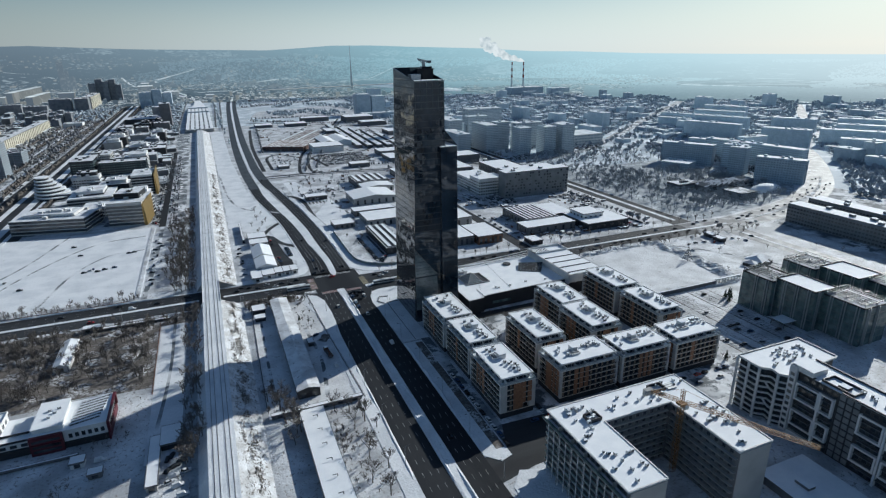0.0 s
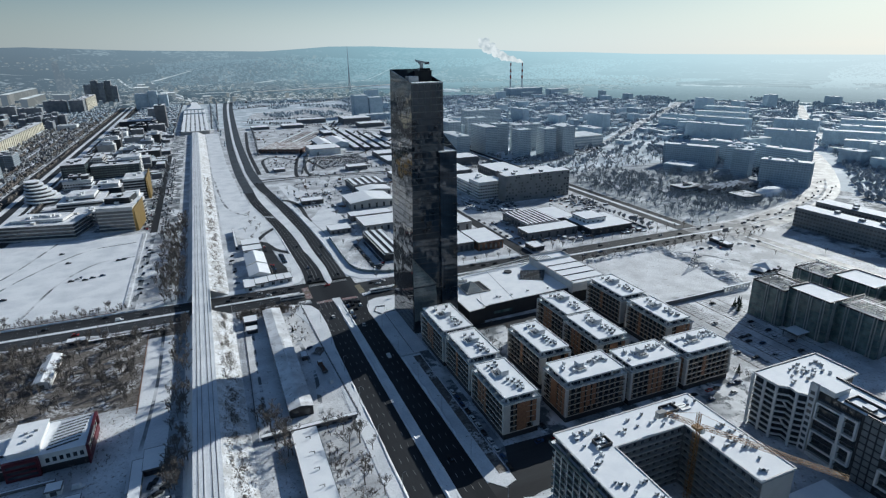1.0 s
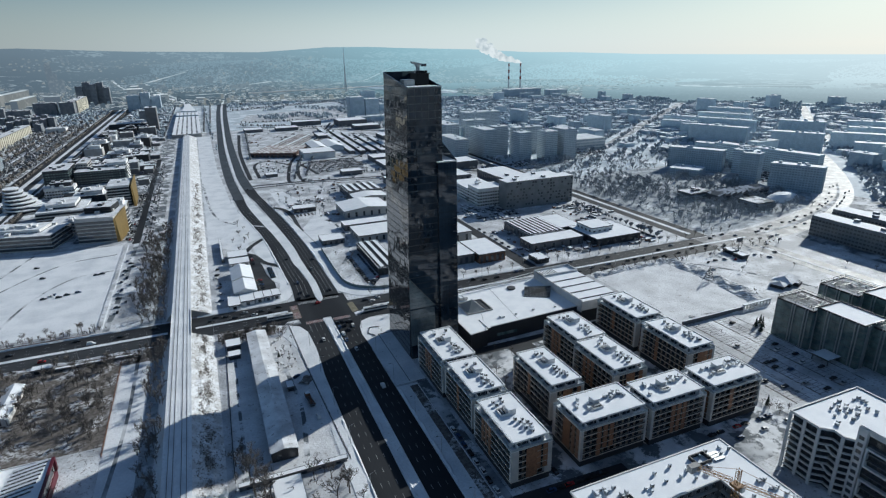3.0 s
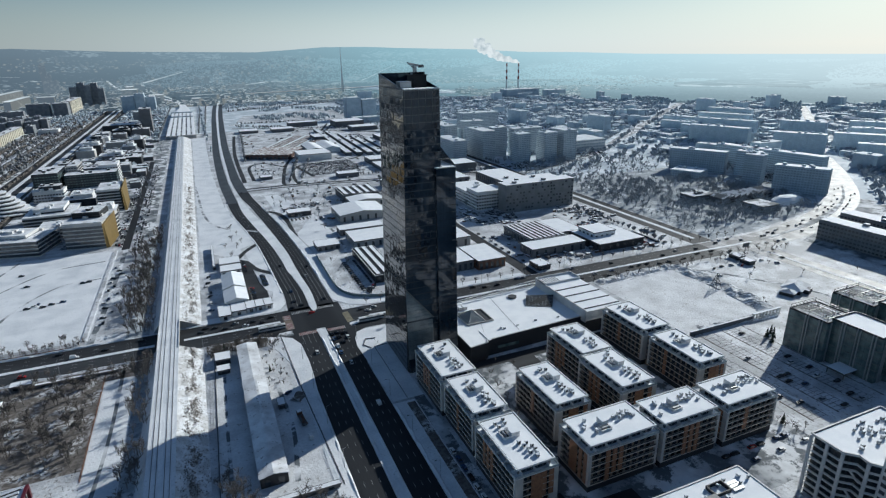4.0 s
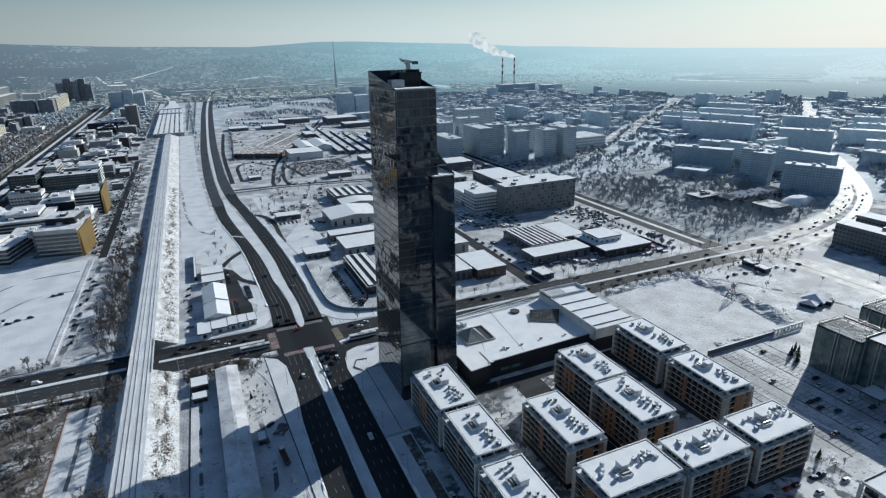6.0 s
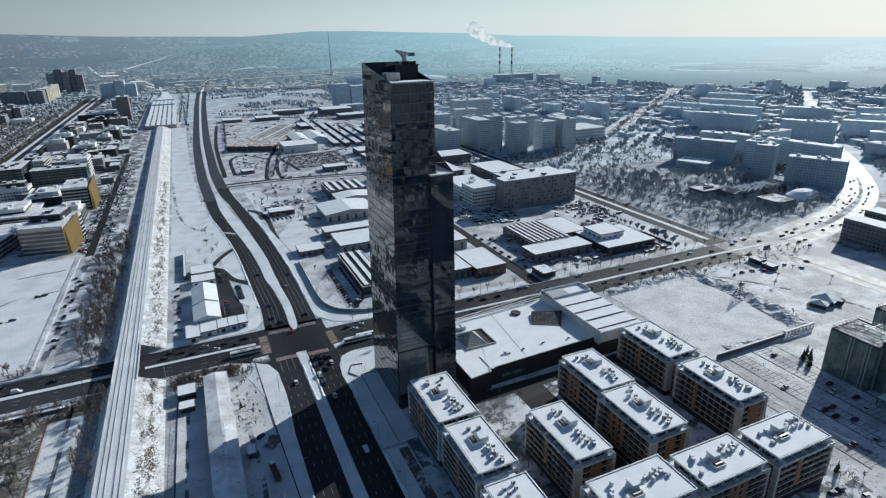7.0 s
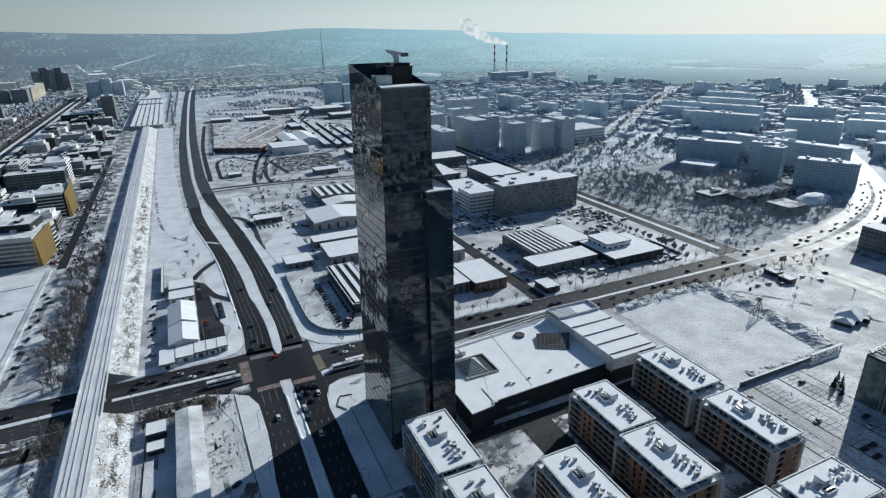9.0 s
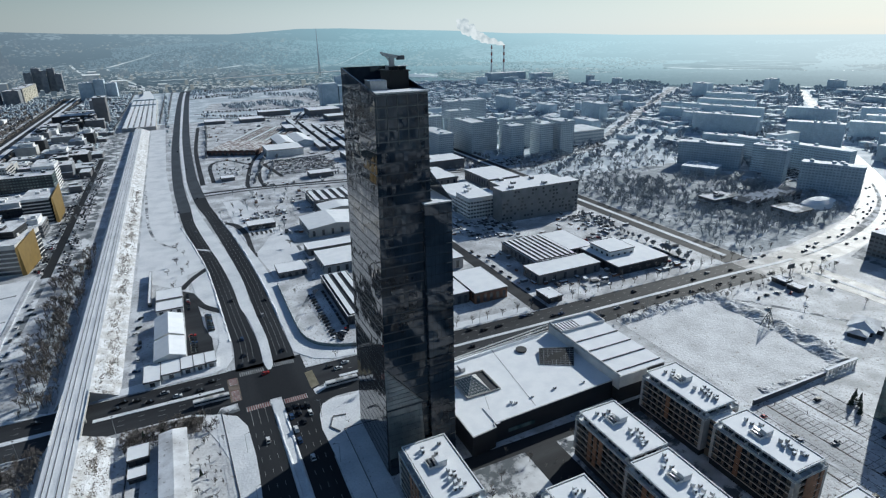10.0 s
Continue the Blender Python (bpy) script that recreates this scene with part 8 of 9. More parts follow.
# ---- cars ----
def car_proto(colour, van=False):
    L, Wd, H = (5.0, 1.95, 2.1) if van else (4.3, 1.78, 1.45)
    a, b = L / 2, Wd / 2
    body = MB().prism([(-a, -b), (a - 0.2, -b), (a, -b + 0.3), (a, b - 0.3), (a - 0.2, b), (-a, b)], 0.3, 0.85)
    s = 0.3 if van else 0.75
    vs = [(-a + 0.15, -b + 0.08, 0.85), (a - 1.2, -b + 0.08, 0.85), (a - 1.2, b - 0.08, 0.85), (-a + 0.15, b - 0.08, 0.85), (-a + 0.1 + s, -b + 0.25, H), (a - 1.9, -b + 0.25, H), (a - 1.9, b - 0.25, H), (-a + 0.1 + s, b - 0.25, H)]
    cab = MB().add(vs, [(0, 1, 5, 4), (1, 2, 6, 5), (2, 3, 7, 6), (3, 0, 4, 7)])
    body.box(-a + 0.15 + s, a - 1.95, -b + 0.27, b - 0.27, H, H + 0.06)
    wheel = MB()
    ang = [i * math.pi / 6 for i in range(12)]
    vv = [(math.cos(q) * 0.32, y, math.sin(q) * 0.32 + 0.32) for y in (-0.11, 0.11) for q in ang]
    wheel.add(vv, [tuple(range(12)), tuple(range(12, 24))[::-1]] + [(i, 12 + i, 12 + (i + 1) % 12, (i + 1) % 12) for i in range(12)])
    return body.mesh("body", colour), cab.mesh("cabin_glass", colour if van else GLASS), None, wheel.mesh("wheel", CHARCOAL), a, b


CAR_COLOURS = {}
for nm, c in (("dark grey", (0.03, 0.032, 0.036)), ("silver", (0.35, 0.36, 0.38)), ("white", (0.75, 0.75, 0.75)), ("black", (0.012, 0.012, 0.014)), ("red", (0.35, 0.02, 0.02)), ("blue", (0.03, 0.07, 0.16))):
    CAR_COLOURS[nm] = car_proto(mat("car_paint_" + nm.split()[0], c, 0.5, 0.0, bump=0, spec=0.3))
VAN = car_proto(mat("van_paint", (0.72, 0.72, 0.72), 0.5, bump=0), True)
rc = random.Random(17)


def car(x, y, turn, colour=None, van=False, state="parked in snow"):
    nm = colour or rc.choice(("dark grey", "dark grey", "silver", "white", "black", "black", "blue", "red" if rc.random() < 0.3 else "black"))
    p = VAN if van else CAR_COLOURS[nm]
    t = thing("van" if van else "car", ("white van " if van else nm + " car ") + state, "van" if van else "car", (x, y, 0.06), "cars", turn=turn)
    part("cabin", p[1], None, part("body", p[0], None, t))
    if x > 200 or y > 400 or x < -50:
        return
    for dx in (-1, 1):
        for dy in (-1, 1):
            part("wheel", p[3], None, t, at=(dx * (p[4] - 0.85), dy * (p[5] - 0.12), -0.02))


ROADSIDE = "standing on the asphalt road"
for x, y, tn in [(82.8, 388, 90), (85.8, 388.6, 90), (88.6, 387, 90), (91.6, 386.4, 90), (82.6, 380.6, 90), (86.4, 382, 90), (82.6, 361.5, 90), (87.4, 374.6, 90), (91.4, 379.6, 90), (85.4, 347.7, 90), (69, 450, 90), (66.4, 440, 90), (73.4, 442, 90), (90, 446, 90), (86, 497, 90), (70, 470, 90), (86, 205, 90), (70, 530, 90), (91, 520, 90), (77, 425, 20)]:
    car(x, y, tn, state=ROADSIDE)
for x, y, tn in [(110, 416, 0), (114, 412, 0), (119, 416, 0), (44, 424, 0), (38, 428, 0), (33, 424, 0), (27, 430, 0), (20, 425, 0), (14, 429, 0), (5, 426, 0), (8, 431, 0), (-30, 431, 0), (-50, 427, 0), (-75, 432, 0), (-110, 428, 0), (50, 430, 0), (-90, 411, 0),
                 (55, 700, 92), (42, 780, 95), (63, 830, 92), (58, 1000, 88), (50, 1150, 88)]:
    car(x, y, tn, state=ROADSIDE)
for i in range(23, 44):
    a_, b_ = EAST[i], EAST[min(i + 1, len(EAST) - 1)]
    d_ = (b_ - a_) / np.hypot(*(b_ - a_))
    for k in range(2):
        q_ = a_ + (b_ - a_) * rc.random() + np.array([-d_[1], d_[0]]) * rc.choice((-11, -7, 5, 9))
        car(float(q_[0]), float(q_[1]), math.degrees(math.atan2(d_[1], d_[0])), state=ROADSIDE)
def bus(x, y, turn):
    t = thing("bus", "long white city bus on the cross street", "bus", (x, y, 0.06), turn=turn)
    part("body", MB().box(-8.5, 8.5, -1.25, 1.25, 0.35, 3.0), mat("bus_paint", (0.7, 0.7, 0.7), 0.5, bump=0, spec=0.3), t)
    part("window_band", MB().box(-8.2, 8.52, -1.28, 1.28, 1.5, 2.4), GLASS, t)
    part("roof_pod", MB().box(-3, 1, -0.8, 0.8, 3.0, 3.25).box(4, 6, -0.8, 0.8, 3.0, 3.3), CONCRETE, t)
    for dx in (-6, -1, 5.5):
        for dy in (-1.2, 1.2):
            part("wheel", VAN[3], None, t, at=(dx, dy, 0))


bus(48.5, 411, 0)
bus(112, 397.5, 0)
for x, y, tn in [(82.6, 370, 90), (88, 302, 90), (-66, 424, 0)]:
    car(x, y, tn, van=True, state=ROADSIDE)
for i in range(32):
    x = 190 + i * 9 + rc.uniform(-2, 2)
    car(x, rc.choice((391, 395, 399, 409, 413, 417)), rc.choice((0, 180)), state=ROADSIDE)
for i in range(11):
    car(107.3 + (i % 2) * 0.3, 190 + i * 6.2, 90, state="parked beside the apartment block")
for i in range(8):
    car(43 + rc.uniform(-0.3, 0.3), 466 + i * 3.2, 5 + rc.uniform(-3, 3))
    car(53.4 + i * 0.08, 513 - i * 3.2, rc.uniform(-3, 3), "black" if i % 3 else "blue")
    car(42.4, 530 + i * 3.4, 92 + rc.uniform(-4, 4))
for i in range(16):
    car(121.4, 446 + i * 4.4, 30 + rc.uniform(-6, 6))
for i in range(9):
    car(123 + i * 1.1 + rc.uniform(-0.4, 0.4), 441 + i * 1.6 if i % 2 else 447 + i, 90 + rc.uniform(-20, 20))
    car(130.4, 462 + i * 6.4, 90 + rc.uniform(-4, 4))
for i in range(7):
    car(12 + rc.uniform(-2, 2), 462 + i * 11 + rc.uniform(-3, 3), rc.uniform(-10, 100))
for i in range(14):
    car(-56 + rc.uniform(-4, 4), 470 + i * 9, rc.choice((0, 90)) + rc.uniform(-5, 5))
for x, y, tn in [(-110, 520, 5), (-106, 523, 0), (-100, 519, 10), (-95, 522, 0), (-88, 524, 5), (-80, 560, 0), (-76, 561, 5), (-130, 600, 10), (-120, 570, 0), (-104, 526, 90), (-150, 498, 0), (-165, 520, 80)]:
    car(x, y, tn)
car(69.5, 368, 90, "white", state=ROADSIDE)
for i in range(22):
    car(388 + (i // 11) * 11, 440 + (i % 11) * 3, rc.uniform(-4, 4))
for i in range(20):
    car(352 + (i % 10) * 3.2, 500 + (i // 10) * 12, 90)
for i in range(22):
    car(rc.choice((276.5, 281.8, 294.5, 299.8, 312.4, 317.6)), 202.4 + rc.randrange(31) * 2.6, rc.choice((0, 180)))
for i in range(10):
    car(210 + i * 5.2, 198.5 if i % 3 else 192, 0, "red" if i == 4 else None)
for i in range(7):
    car(128 + i * 4.3, 199, 0)
for i in range(9):
    car(171.6, 232 + i * 5.6, 90 + rc.uniform(-4, 4), state="parked between the apartment blocks")
    car(209.6, 230 + i * 6.1, 90 + rc.uniform(-4, 4), state="parked between the apartment blocks")
for i in range(6):
    car(135.4, 208 + i * 5.4, 90 + rc.uniform(-4, 4), state="parked between the apartment blocks")
for x, y, tn in [(-33.4, 227.4, 20), (-31.6, 220.5, 15), (-39.6, 216.5, 35), (-64, 251.5, 0), (-29.5, 214, 10)]:
    car(x, y, tn, van=True)
for x, y, tn in [(-28.5, 229, 10), (-36.3, 239.9, 80), (-33, 234, 25), (-34.5, 242, 70), (-30.5, 236.5, 20), (-36, 232, 60), (-35, 224, 15)]:
    car(x, y, tn, "dark grey" if y > 231 else "white")
for i in range(8):
    car(260 + rc.uniform(0, 3), 450 + i * 12, 90)
for i in range(10):
    car(370 + i * 10 + rc.uniform(-3, 3), 360 + rc.uniform(-8, 8), rc.choice((0, 30, 90)))
for i in range(16):
    car(-51 if i % 2 else -63, 655 + i * 15, 90)
def flatbed_truck(x, y, turn):
    t = thing("flatbed_truck", "dark flatbed truck loaded with scrap standing in snow", "truck", (x, y, 0.06), turn=turn)
    part("chassis", MB().box(-5.5, 5.5, -1.1, 1.1, 0.6, 0.95), FRAME, t)
    cab = part("cab", MB().box(3.2, 5.6, -1.2, 1.2, 0.7, 2.9), RUST, t, "rusty red truck cab")
    part("windscreen", MB().box(5.6, 5.65, -1.0, 1.0, 1.8, 2.6), GLASS, cab)
    part("cab_snow", MB().box(3.3, 5.5, -1.1, 1.1, 2.9, 3.05), ROOF_SNOW, cab)
    part("bed", MB().box(-5.6, 2.9, -1.25, 1.25, 0.95, 1.2).ring(-5.6, 2.9, -1.25, 1.25, 0.1, 1.2, 1.7), DARK_CONC, t)
    rr = random.Random(9)
    load = MB()
    for i in range(26):
        p = Vector((rr.uniform(-5, 2.4), rr.uniform(-0.9, 0.9), rr.uniform(1.4, 2.4)))
        load.beam(p, p + Vector((rr.uniform(-1.6, 1.6), rr.uniform(-0.5, 0.5), rr.uniform(-0.3, 0.4))), rr.uniform(0.15, 0.45))
    part("scrap_load", load, RUST, t, "heap of rusty scrap")
    for dx in (-4.2, -3.0, 4.2):
        for dy in (-1.05, 1.05):
            part("wheel", VAN[3], None, t, at=(dx, dy, 0.1))


flatbed_truck(49, 304, 96)
car(50.5, 289, 92, van=True)
car(46.5, 331, 40)


# ---- street lamps, pylon, signs ----
def street_lamp(x, y, arm, h=10):
    t = thing("street_lamp", "tall grey street lamp beside the road", "street lamp", (x, y, 0), "street lamps")
    part("pole", MB().beam((0, 0, 0), (0, 0, h), 0.22, 0, 0.12), STEEL, t)
    a = part("arm", MB().beam((0, 0, h), (arm, 0, h + 0.5), 0.1), STEEL, t)
    part("lamp_head", MB().box(arm - 0.5, arm + 0.5, -0.15, 0.15, h + 0.4, h + 0.55), CHARCOAL, a)


for y in range(160, 396, 34):
    street_lamp(60, y, 2)
    street_lamp(95.5, y + 10, -2)
for x in range(120, 420, 38):
    street_lamp(x, 385.5, 0.1)
    street_lamp(x + 12, 422, 0.1)
for x in range(-260, 50, 38):
    if abs(x + 13) > 14:
        street_lamp(x, 404, 0.1)


def pylon():
    t = thing("lattice_pylon", "squat steel lattice pylon on the vacant plot's edge", "pylon", (361, 338, 0))
    t.matrix_basis = t.matrix_basis @ Matrix.Diagonal((0.72, 0.72, 0.72, 1))
    for q in ((-4, -4, 0), (4, -4, 0), (4, 4, 0), (-4, 4, 0)):
        part("leg", MB().beam(q, (0, 0, 17), 0.3), GRILLE, t)
    b = MB()
    for z in (2, 4.5, 7, 9.5, 12):
        r = 4 * (1 - z / 17)
        for p, q in (((-r, -r), (r, -r)), ((r, -r), (r, r)), ((r, r), (-r, r)), ((-r, r), (-r, -r))):
            b.beam((*p, z), (*q, z), 0.22)
            b.beam((*p, z), (q[0] * 0.7, q[1] * 0.7, z + 2.8), 0.16)
    part("bracing", b, GRILLE, t)
    part("crossarm", MB().beam((-6, 0, 10.5), (6, 0, 10.5), 0.3), GRILLE, t)


pylon()


def low_house(x, y, turn):
    t = thing("pavilion", "wide dark pavilion with hipped snowy roofs", "pavilion", (x, y, 0), turn=turn)

    def hip(x0, x1, y0, y1, z, top):
        c, r = (y0 + y1) / 2, (y1 - y0) * 0.42
        return MB().add([(x0, y0, z), (x1, y0, z), (x1, y1, z), (x0, y1, z), (x0 + r, c, top), (x1 - r, c, top)], [(0, 1, 5, 4), (1, 2, 5), (2, 3, 4, 5), (3, 0, 4), (3, 2, 1, 0)])
    part("wall", MB().box(-9, 9, -6, 6, 0, 3.4), CHARCOAL, t)
    part("roof", hip(-10.5, 10.5, -7.5, 7.5, 3.4, 6.6), PATCHY, t)
    part("side_wing", MB().box(-17, -9, -4, 5, 0, 2.8), CHARCOAL, t)
    part("side_roof", hip(-18, -8.8, -5, 6, 2.8, 4.8), PATCHY, t)
    part("porch", MB().box(-3, 5, -10, -6, 0, 2.8, 0, 1), [CHARCOAL, PATCHY], t)
    for k in range(6):
        part("window", MB().box(-8 + k * 2.8, -6.4 + k * 2.8, -6.06, -6, 0.9, 2.6), GLASS, t)


low_house(410, 311, 20)


# ---- station deck and distant works ----
def station():
    t = thing("station_deck", "raised railway station deck with snowy platform strips", "railway station", (-12, 1430, 0))
    part("deck", MB().box(-32, 30, 0, 600, 0, 6.4, 0, 1), [CONCRETE, TOWN], t)
    for k in range(6):
        x = -30 + k * 10.4
        part("platform", MB().box(x, x + 7.2, 0, 600, 6.4, 7.6, 0, 1), [CONCRETE, ROOF_SNOW], t)
    part("approach", ribbon(MB(), smooth([(-1, 600), (2, 760), (-12, 980), (-60, 1200), (-150, 1460)]), [48, 26, 16, 14, 12], 4.5, 7), ROOF_SNOW, t)
    for y in (420, 560):
        part("canopy_post", MB().box(-30, 28, y, y + 2, 7.6, 10.5), FAR_DARK, t)


station()
RUSTY_ROOF = mat("rusty_roof", (0.23, 0.19, 0.185), 0.8, col2=(0.62, 0.63, 0.65), s1=0.14, s2=0.8, lo=0.42, hi=0.6, specks=(0.2, 0.56, (0.12, 0.08, 0.07)))
BRICK = mat("brick_red_wall", (0.1, 0.055, 0.045), 0.85, s1=0.2, bump=0.05)


def market():
    """A big low hall with ribbed roof and long rows of stalls behind it, turned to the street."""
    t = thing("market_hall", "broad low brick-red market hall with ribbed snow-streaked roofs", "hall", (91, 1089, 0), turn=-27)
    part("wall", MB().box(0, 76, 0, 82, 0, 7.5), BRICK, t)
    for i in range(9):
        part("roof", MB().gable(i * 8.45 + 0.3, (i + 1) * 8.45 - 0.3, 0, 82, 7.5, 1.3), RUSTY_ROOF, t)
    for i in range(11):
        part("opening", MB().box(2 + i * 6.9, 6.4 + i * 6.9, -0.08, 0, 0.3, 4.6), GLASS, t)
    for k in range(9):
        q = thing("market_stalls", "long row of low market stalls with thin snow", "stalls", (91, 1089, 0), "market rows", turn=-27)
        part("wall", MB().box(k * 9.5 - 6, k * 9.5 - 1, 88, 270, 0, 3.2), BRICK if k > 6 else DARK_CONC, q)
        part("roof", MB().box(k * 9.5 - 6.4, k * 9.5 - 0.6, 87.6, 270.4, 3.2, 3.6), RUSTY_ROOF if k % 3 else FAR_ROOF, q)


market()
for k in range(5):
    storeys(262 + k * 17, 272 + k * 17, 1040 - k * 6, 1400 - k * 50, 5.5, "long low store row under snow", DARK_CONC, FAR_BAND, name="store_row", cat="store", group="store rows", heads=3, bands=False, turn=-2)
storeys(400, 440, 1600, 1640, 56, "blue-grey far office tower", FAR_DARK, FAR_BAND, 3.6, "office_building", "office building", heads=2)
storeys(442, 480, 1596, 1632, 50, "blue-grey far office tower", FAR_DARK, FAR_BAND, 3.6, "office_building", "office building", heads=2)
storeys(390, 500, 1500, 1530, 14, "broad flat far store under snow", FAR_DARK, FAR_BAND, 3.6, "office_building", "office building", heads=4)
shed(172, 226, 1022, 1072, 11, 0, "white factory hall with a snowy flat roof", WHITE, name="factory", cat="factory")
shed(198, 226, 1078, 1160, 9, 3.5, "factory hall with a snowy gable roof", CONCRETE, name="factory", cat="factory")
shed(228, 256, 1084, 1170, 9, 3.5, "factory hall with a snowy gable roof", FAR_DARK, name="factory", cat="factory")
for x0, x1, y0, y1, h in [(270, 360, 940, 975, 8), (240, 258, 1240, 1290, 9), (200, 230, 900 - 40, 880, 6), (370, 412, 700, 760, 12), (300, 350, 740, 800, 10), (350, 400, 820, 860, 12), (240, 280, 760, 790, 8),
                          (360, 400, 1180, 1230, 8), (350, 410, 1360, 1400, 9), (180, 230, 1430, 1470, 7), (110, 150, 1440, 1480, 6), (230, 300, 1510, 1545, 10), (330, 400, 1440, 1500, 14), (270, 290, 880, 930, 6), (96, 112, 900, 915, 4)]:
    shed(x0, x1, y0, y1, h, 0, "distant flat depot hall under snow", DARK_CONC, group="distant halls")


def car_lots():
    """Rows upon rows of parked cars, too many to count."""
    rr = random.Random(71)
    mb = MB()
    lots = [(172, 250, 902, 1000, 0.8), (300, 348, 1086, 1300, 0.5), (-49, -41, 650, 1100, 0.6), (-66, -60, 650, 1150, 0.5), (-330, -262, 1000, 1330, 0.3), (694, 764, 560, 604, 0.7), (796, 860, 660, 740, 0.5),
            (384, 420, 640, 690, 0.6), (386, 418, 524, 580, 0.6), (452, 500, 800, 836, 0.5), (590, 660, 840, 868, 0.6), (100, 140, 700, 740, 0.3), (260, 300, 700, 740, 0.5), (-262, -248, 520, 1300, 0.4), (340, 420, 880, 930, 0.5), (274, 330, 560, 606, 0.5), (96, 140, 920, 985, 0.2), (330, 400, 1000, 1060, 0.4), (268, 296, 1090, 1160, 0.4)]
    for x0, x1, y0, y1, full in lots:
        y = y0
        while y < y1:
            x = x0
            while x < x1:
                if rr.random() < full:
                    c, w, h = rr.choice((0, 0, 1, 1, 2)), 0.88, rr.uniform(1.35, 1.7)
                    yy = y + rr.uniform(-0.3, 0.3)
                    mb.box(x - w, x + w, yy - 2.1, yy + 2.1, 0.25, 0.85, c)
                    mb.box(x - w + 0.12, x + w - 0.12, yy - 1.5, yy + 0.9, 0.85, h, 3, 4 if rr.random() < 0.4 else c)
                x += 2.75
            y += 6.2 if int(y) % 2 else 8.5
    tagged(part("parked_cars", mb, [CAR_DARK, CAR_SILVER, CAR_WHITE, GLASS, ROOF_SNOW]), "crowded rows of parked cars dusted with snow", "cars", kind="stuff")


def yard_clutter(n, seed):
    """Containers, stacks, small huts and heaps standing about the depot yards."""
    rr = random.Random(seed)
    mb = MB()
    areas = ((84, 420, 650, 1500), (100, 260, 860, 1400), (100, 250, 650, 860), (-178, -66, 1000, 1520), (266, 420, 430, 640))
    lines = ((125, 884, 283, 1394), (141, 907, 292, 1388), (62, 850, 242, 832), (62, 836, 242, 821))
    while n:
        a = areas[rr.randrange(len(areas))]
        x, y = rr.uniform(a[0], a[1]), rr.uniform(a[2], a[3])
        if any(abs((q[2] - q[0]) * (y - q[1]) - (q[3] - q[1]) * (x - q[0])) / math.hypot(q[2] - q[0], q[3] - q[1]) < 7 for q in lines) or noise.noise(Vector((x * 0.03, y * 0.03, 6))) < 0.0:
            continue
        n -= 1
        w, d, h = rr.uniform(0.6, 1.6), rr.uniform(0.6, 3.4), rr.uniform(0.5, 2.4)
        if rr.random() < 0.5:
            w, d = d, w
        mb.box(x - w, x + w, y - d, y + d, 0, h, rr.choice((0, 0, 1, 2)), 3 if rr.random() < 0.6 else 0)
    tagged(part("yard_clutter", mb, [DARK_CONC, RUST, CONCRETE, ROOF_SNOW]), "containers, stacks and heaps in snowy depot yards", "clutter", kind="stuff")


yard_clutter(750, 81)
CAR_DARK, CAR_SILVER, CAR_WHITE = (bpy.data.materials["car_paint_" + k] for k in ("dark", "silver", "white"))
car_lots()


# ---- the far city ----
def far_city(n, seed):
    rr = random.Random(seed)
    k = 0
    placed = []
    while k < n:
        a, r = radians(rr.uniform(-17, 63)), 640 + 1900 * rr.random() ** 0.85
        x, y = r * math.sin(a), r * math.cos(a)
        if -62 < x < 420 and y < 1560 or -62 < x < 170 or -345 < x < -178 or 405 < x < 462 or (x > 170 and y < 780 and x < 470) or (150 < x < 520 and 1540 < y < 2220) or (460 < x < 720 and y < 960) or (-200 < x < -60 and y < 1700) or r > 2280:
            continue
        if x > 500 and abs((y - 866) - (x - 662) * 0.77) < 34:
            continue
        if x > 700 and abs((y - 538) - (x - 800) * 0.82) < 44:
            continue
        if x > 850 and y > 1330 + (2400 - x) * 0.72 or x > 1300 and y > 1560 - (x - 1380) * 1.07:
            continue
        tall = rr.random()
        h = rr.uniform(5, 9) if tall < 0.62 else rr.uniform(12, 24) if tall < 0.93 else rr.uniform(28, 42)
        w, d = rr.uniform(9, 22), rr.uniform(18, 60)
        if rr.random() < 0.45:
            w, d = d, w
        if any(abs(x - p[0]) < (w + p[2]) / 2 + 5 and abs(y - p[1]) < (d + p[3]) / 2 + 5 for p in placed):
            continue
        placed.append((x, y, w, d))
        k += 1
        kind = "house" if h < 10 else "apartment_building"
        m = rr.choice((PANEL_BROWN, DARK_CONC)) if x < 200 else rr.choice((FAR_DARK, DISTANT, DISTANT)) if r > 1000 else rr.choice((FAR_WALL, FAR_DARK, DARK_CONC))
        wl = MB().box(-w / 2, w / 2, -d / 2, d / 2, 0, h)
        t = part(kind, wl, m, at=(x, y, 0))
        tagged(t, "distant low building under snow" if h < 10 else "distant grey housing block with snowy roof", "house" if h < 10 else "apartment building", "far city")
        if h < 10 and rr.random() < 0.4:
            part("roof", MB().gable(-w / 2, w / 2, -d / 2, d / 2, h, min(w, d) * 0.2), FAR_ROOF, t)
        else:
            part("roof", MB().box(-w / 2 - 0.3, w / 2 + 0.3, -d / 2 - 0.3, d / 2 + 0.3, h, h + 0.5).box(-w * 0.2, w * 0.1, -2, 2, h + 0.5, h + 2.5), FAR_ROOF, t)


far_city(210, 41)


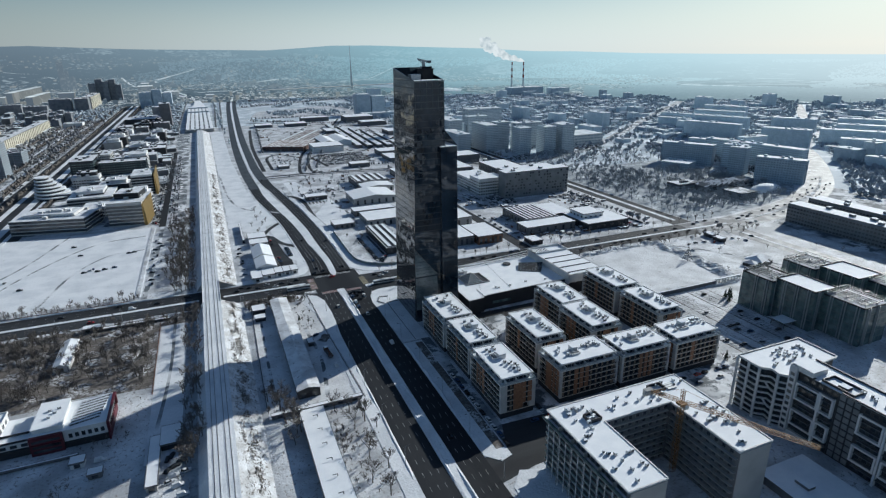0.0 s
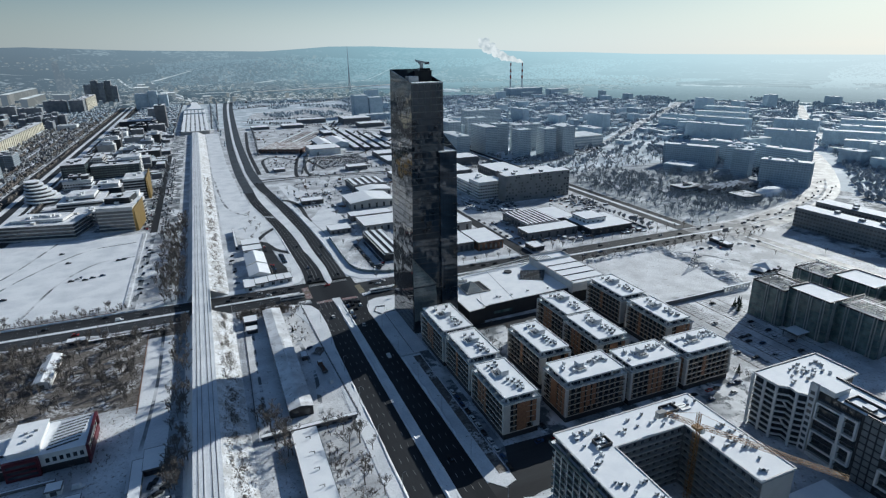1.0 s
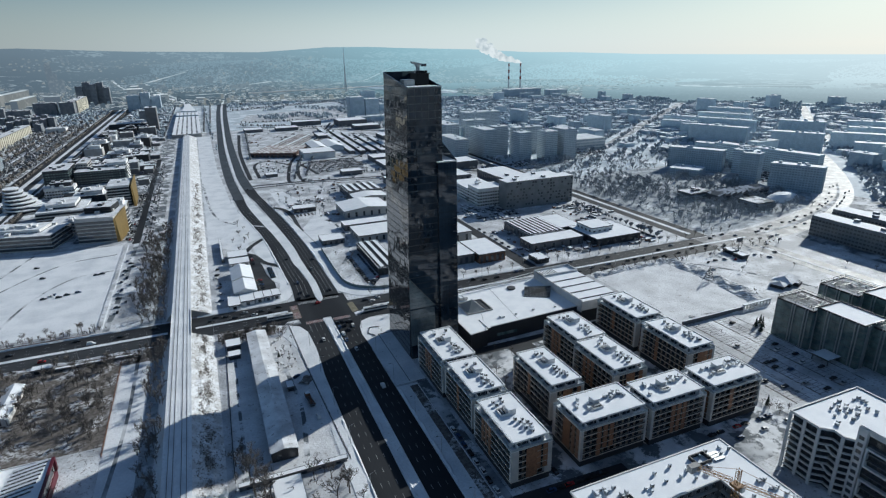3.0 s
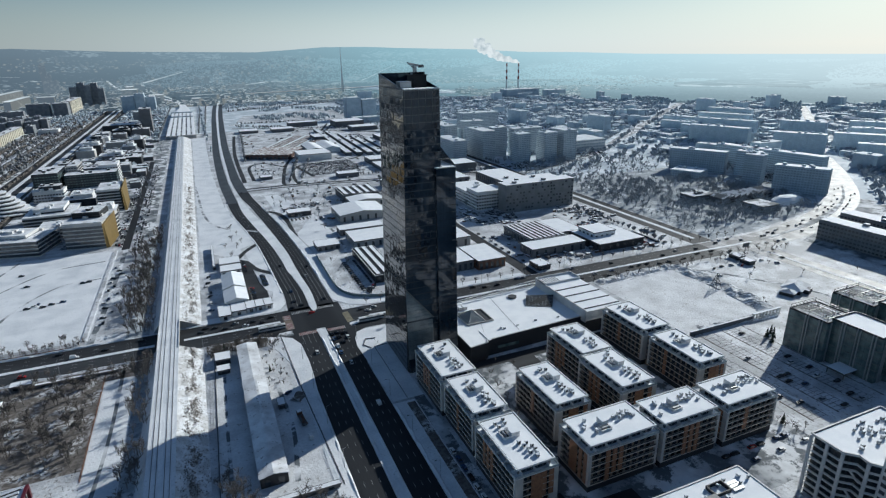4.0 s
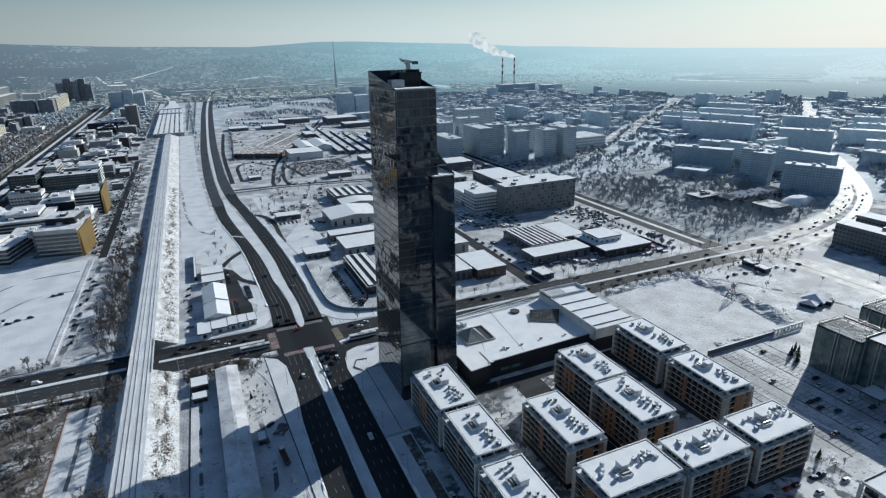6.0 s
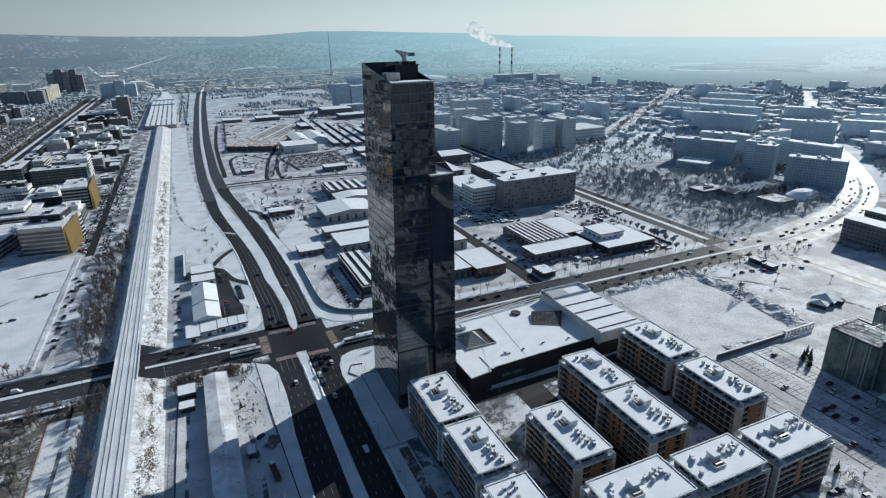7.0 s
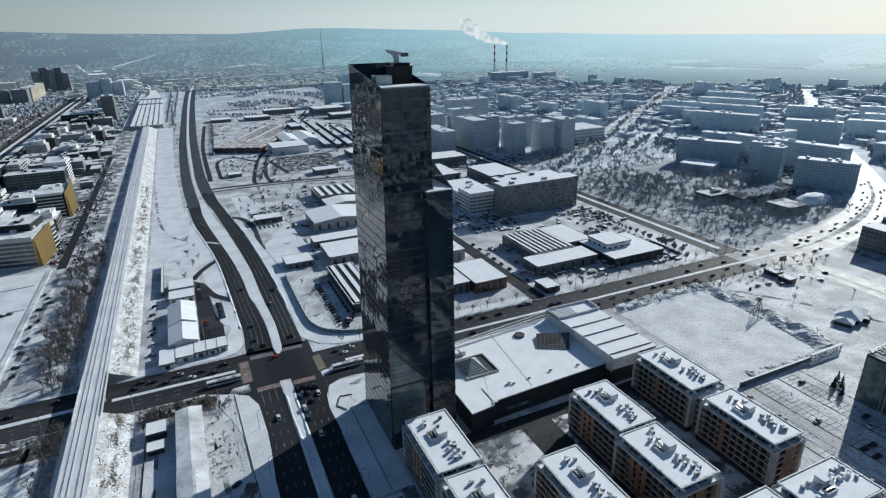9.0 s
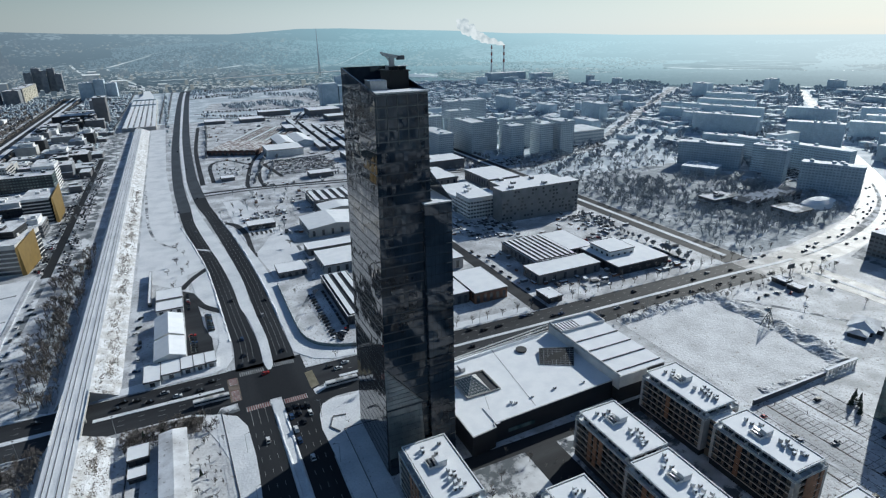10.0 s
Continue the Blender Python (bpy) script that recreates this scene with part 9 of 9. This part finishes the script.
def far_roofs(n, seed):
    """The countless small houses of the far quarters, joined."""
    rr = random.Random(seed)
    mb = MB()
    while len(mb.v) < 12 * n:
        a, r = radians(rr.uniform(-18, 64)), 820 + 1470 * rr.random() ** 0.7
        x, y = r * math.sin(a), r * math.cos(a)
        if -62 < x < 160 or -345 < x < -178 or 405 < x < 462 or (x > 150 and y < 900 and x < 1000) or (150 < x < 520 and 1540 < y < 2220) or (70 < x < 420 and y < 1560):
            continue
        if x > 500 and abs((y - 866) - (x - 662) * 0.77) < 34 or x > 700 and abs((y - 538) - (x - 800) * 0.82) < 44 or (x > 850 and y > 1330 + (2400 - x) * 0.72) or (x > 1300 and y > 1560 - (x - 1380) * 1.07):
            continue
        w, d, h = rr.uniform(7, 16), rr.uniform(9, 30), rr.uniform(4, 9)
        if rr.random() < 0.5:
            w, d = d, w
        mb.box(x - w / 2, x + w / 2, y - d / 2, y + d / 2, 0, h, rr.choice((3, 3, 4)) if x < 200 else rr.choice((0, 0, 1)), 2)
    tagged(part("far_houses", mb, [FAR_DARK, DISTANT, FAR_ROOF, DARK_CONC, PANEL_BROWN]), "countless small far houses under snow", "houses", kind="stuff")


far_roofs(1700, 43)


def mirror_quarter(n, seed):
    """Unseen blocks behind the flight path, made up for the tower's glass to mirror."""
    rr = random.Random(seed)
    mb = MB()
    for k in range(n):
        x, y = rr.uniform(-420, 620), rr.uniform(-700, 20)
        if -60 < x < 100:
            continue
        w, d, h = rr.uniform(14, 34), rr.uniform(16, 60), rr.choice((8, 12, 18, 22, 26))
        mb.box(x - w / 2, x + w / 2, y - d / 2, y + d / 2, 0, h, rr.choice((0, 1)), 2)
    tagged(part("south_houses", mb, [FAR_DARK, DARK_CONC, ROOF_SNOW]), "unseen made-up blocks behind the flight path under snow", "houses", kind="stuff")


mirror_quarter(260, 44)


# ---- landmarks on the horizon ----
def chimney(x, y, h):
    t = thing("chimney", "tall red and white banded power-station chimney", "chimney", (x, y, 0), "power-station chimneys")
    n = 12
    for k in range(10):
        z0, z1 = h * k / 10, h * (k + 1) / 10
        r0, r1 = 4.2 - 1.8 * k / 10, 4.2 - 1.8 * (k + 1) / 10
        vs = [(math.cos(i * 2 * math.pi / n) * r, math.sin(i * 2 * math.pi / n) * r, z) for z, r in ((z0, r0), (z1, r1)) for i in range(n)]
        part("shaft_ring", MB().add(vs, [(i, (i + 1) % n, n + (i + 1) % n, n + i) for i in range(n)] + [tuple(range(n, 2 * n))]), (RED_PAINT if k % 2 else FAR_WALL) if k > 4 else FAR_WALL, t)


chimney(1168, 2100, 120)
chimney(1206, 2075, 120)
storeys(1090, 1230, 1960, 2010, 30, "grey power-station hall beside the river", FAR_DARK, FAR_BAND, 8, "power_station", "power station")
storeys(1250, 1330, 1930, 1970, 24, "grey power-station hall beside the river", FAR_DARK, FAR_BAND, 8, "power_station", "power station")


def bridge_pylon():
    t = thing("bridge_pylon", "slender needle pylon of a cable-stayed bridge", "bridge", (650, 2673, 0))
    part("needle", MB().beam((-4, 0, 0), (0, 0, 110), 4, 0, 2.6).beam((4, 0, 0), (0, 0, 110), 4, 0, 2.6), WHITE, t)
    part("tip", MB().beam((0, 0, 108), (0, 0, 196), 3.0, 0, 1.0), WHITE, t)
    part("deck", ribbon(MB(), [np.array(p, float) for p in ((-430, -60), (-200, 0), (0, 30), (200, 90), (500, 260))], [26, 26], 16, 19), WHITE, t)


bridge_pylon()


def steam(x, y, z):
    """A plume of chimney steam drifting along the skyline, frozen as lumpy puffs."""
    # the steam glows: its bright and dim puffs are painted in, not lit
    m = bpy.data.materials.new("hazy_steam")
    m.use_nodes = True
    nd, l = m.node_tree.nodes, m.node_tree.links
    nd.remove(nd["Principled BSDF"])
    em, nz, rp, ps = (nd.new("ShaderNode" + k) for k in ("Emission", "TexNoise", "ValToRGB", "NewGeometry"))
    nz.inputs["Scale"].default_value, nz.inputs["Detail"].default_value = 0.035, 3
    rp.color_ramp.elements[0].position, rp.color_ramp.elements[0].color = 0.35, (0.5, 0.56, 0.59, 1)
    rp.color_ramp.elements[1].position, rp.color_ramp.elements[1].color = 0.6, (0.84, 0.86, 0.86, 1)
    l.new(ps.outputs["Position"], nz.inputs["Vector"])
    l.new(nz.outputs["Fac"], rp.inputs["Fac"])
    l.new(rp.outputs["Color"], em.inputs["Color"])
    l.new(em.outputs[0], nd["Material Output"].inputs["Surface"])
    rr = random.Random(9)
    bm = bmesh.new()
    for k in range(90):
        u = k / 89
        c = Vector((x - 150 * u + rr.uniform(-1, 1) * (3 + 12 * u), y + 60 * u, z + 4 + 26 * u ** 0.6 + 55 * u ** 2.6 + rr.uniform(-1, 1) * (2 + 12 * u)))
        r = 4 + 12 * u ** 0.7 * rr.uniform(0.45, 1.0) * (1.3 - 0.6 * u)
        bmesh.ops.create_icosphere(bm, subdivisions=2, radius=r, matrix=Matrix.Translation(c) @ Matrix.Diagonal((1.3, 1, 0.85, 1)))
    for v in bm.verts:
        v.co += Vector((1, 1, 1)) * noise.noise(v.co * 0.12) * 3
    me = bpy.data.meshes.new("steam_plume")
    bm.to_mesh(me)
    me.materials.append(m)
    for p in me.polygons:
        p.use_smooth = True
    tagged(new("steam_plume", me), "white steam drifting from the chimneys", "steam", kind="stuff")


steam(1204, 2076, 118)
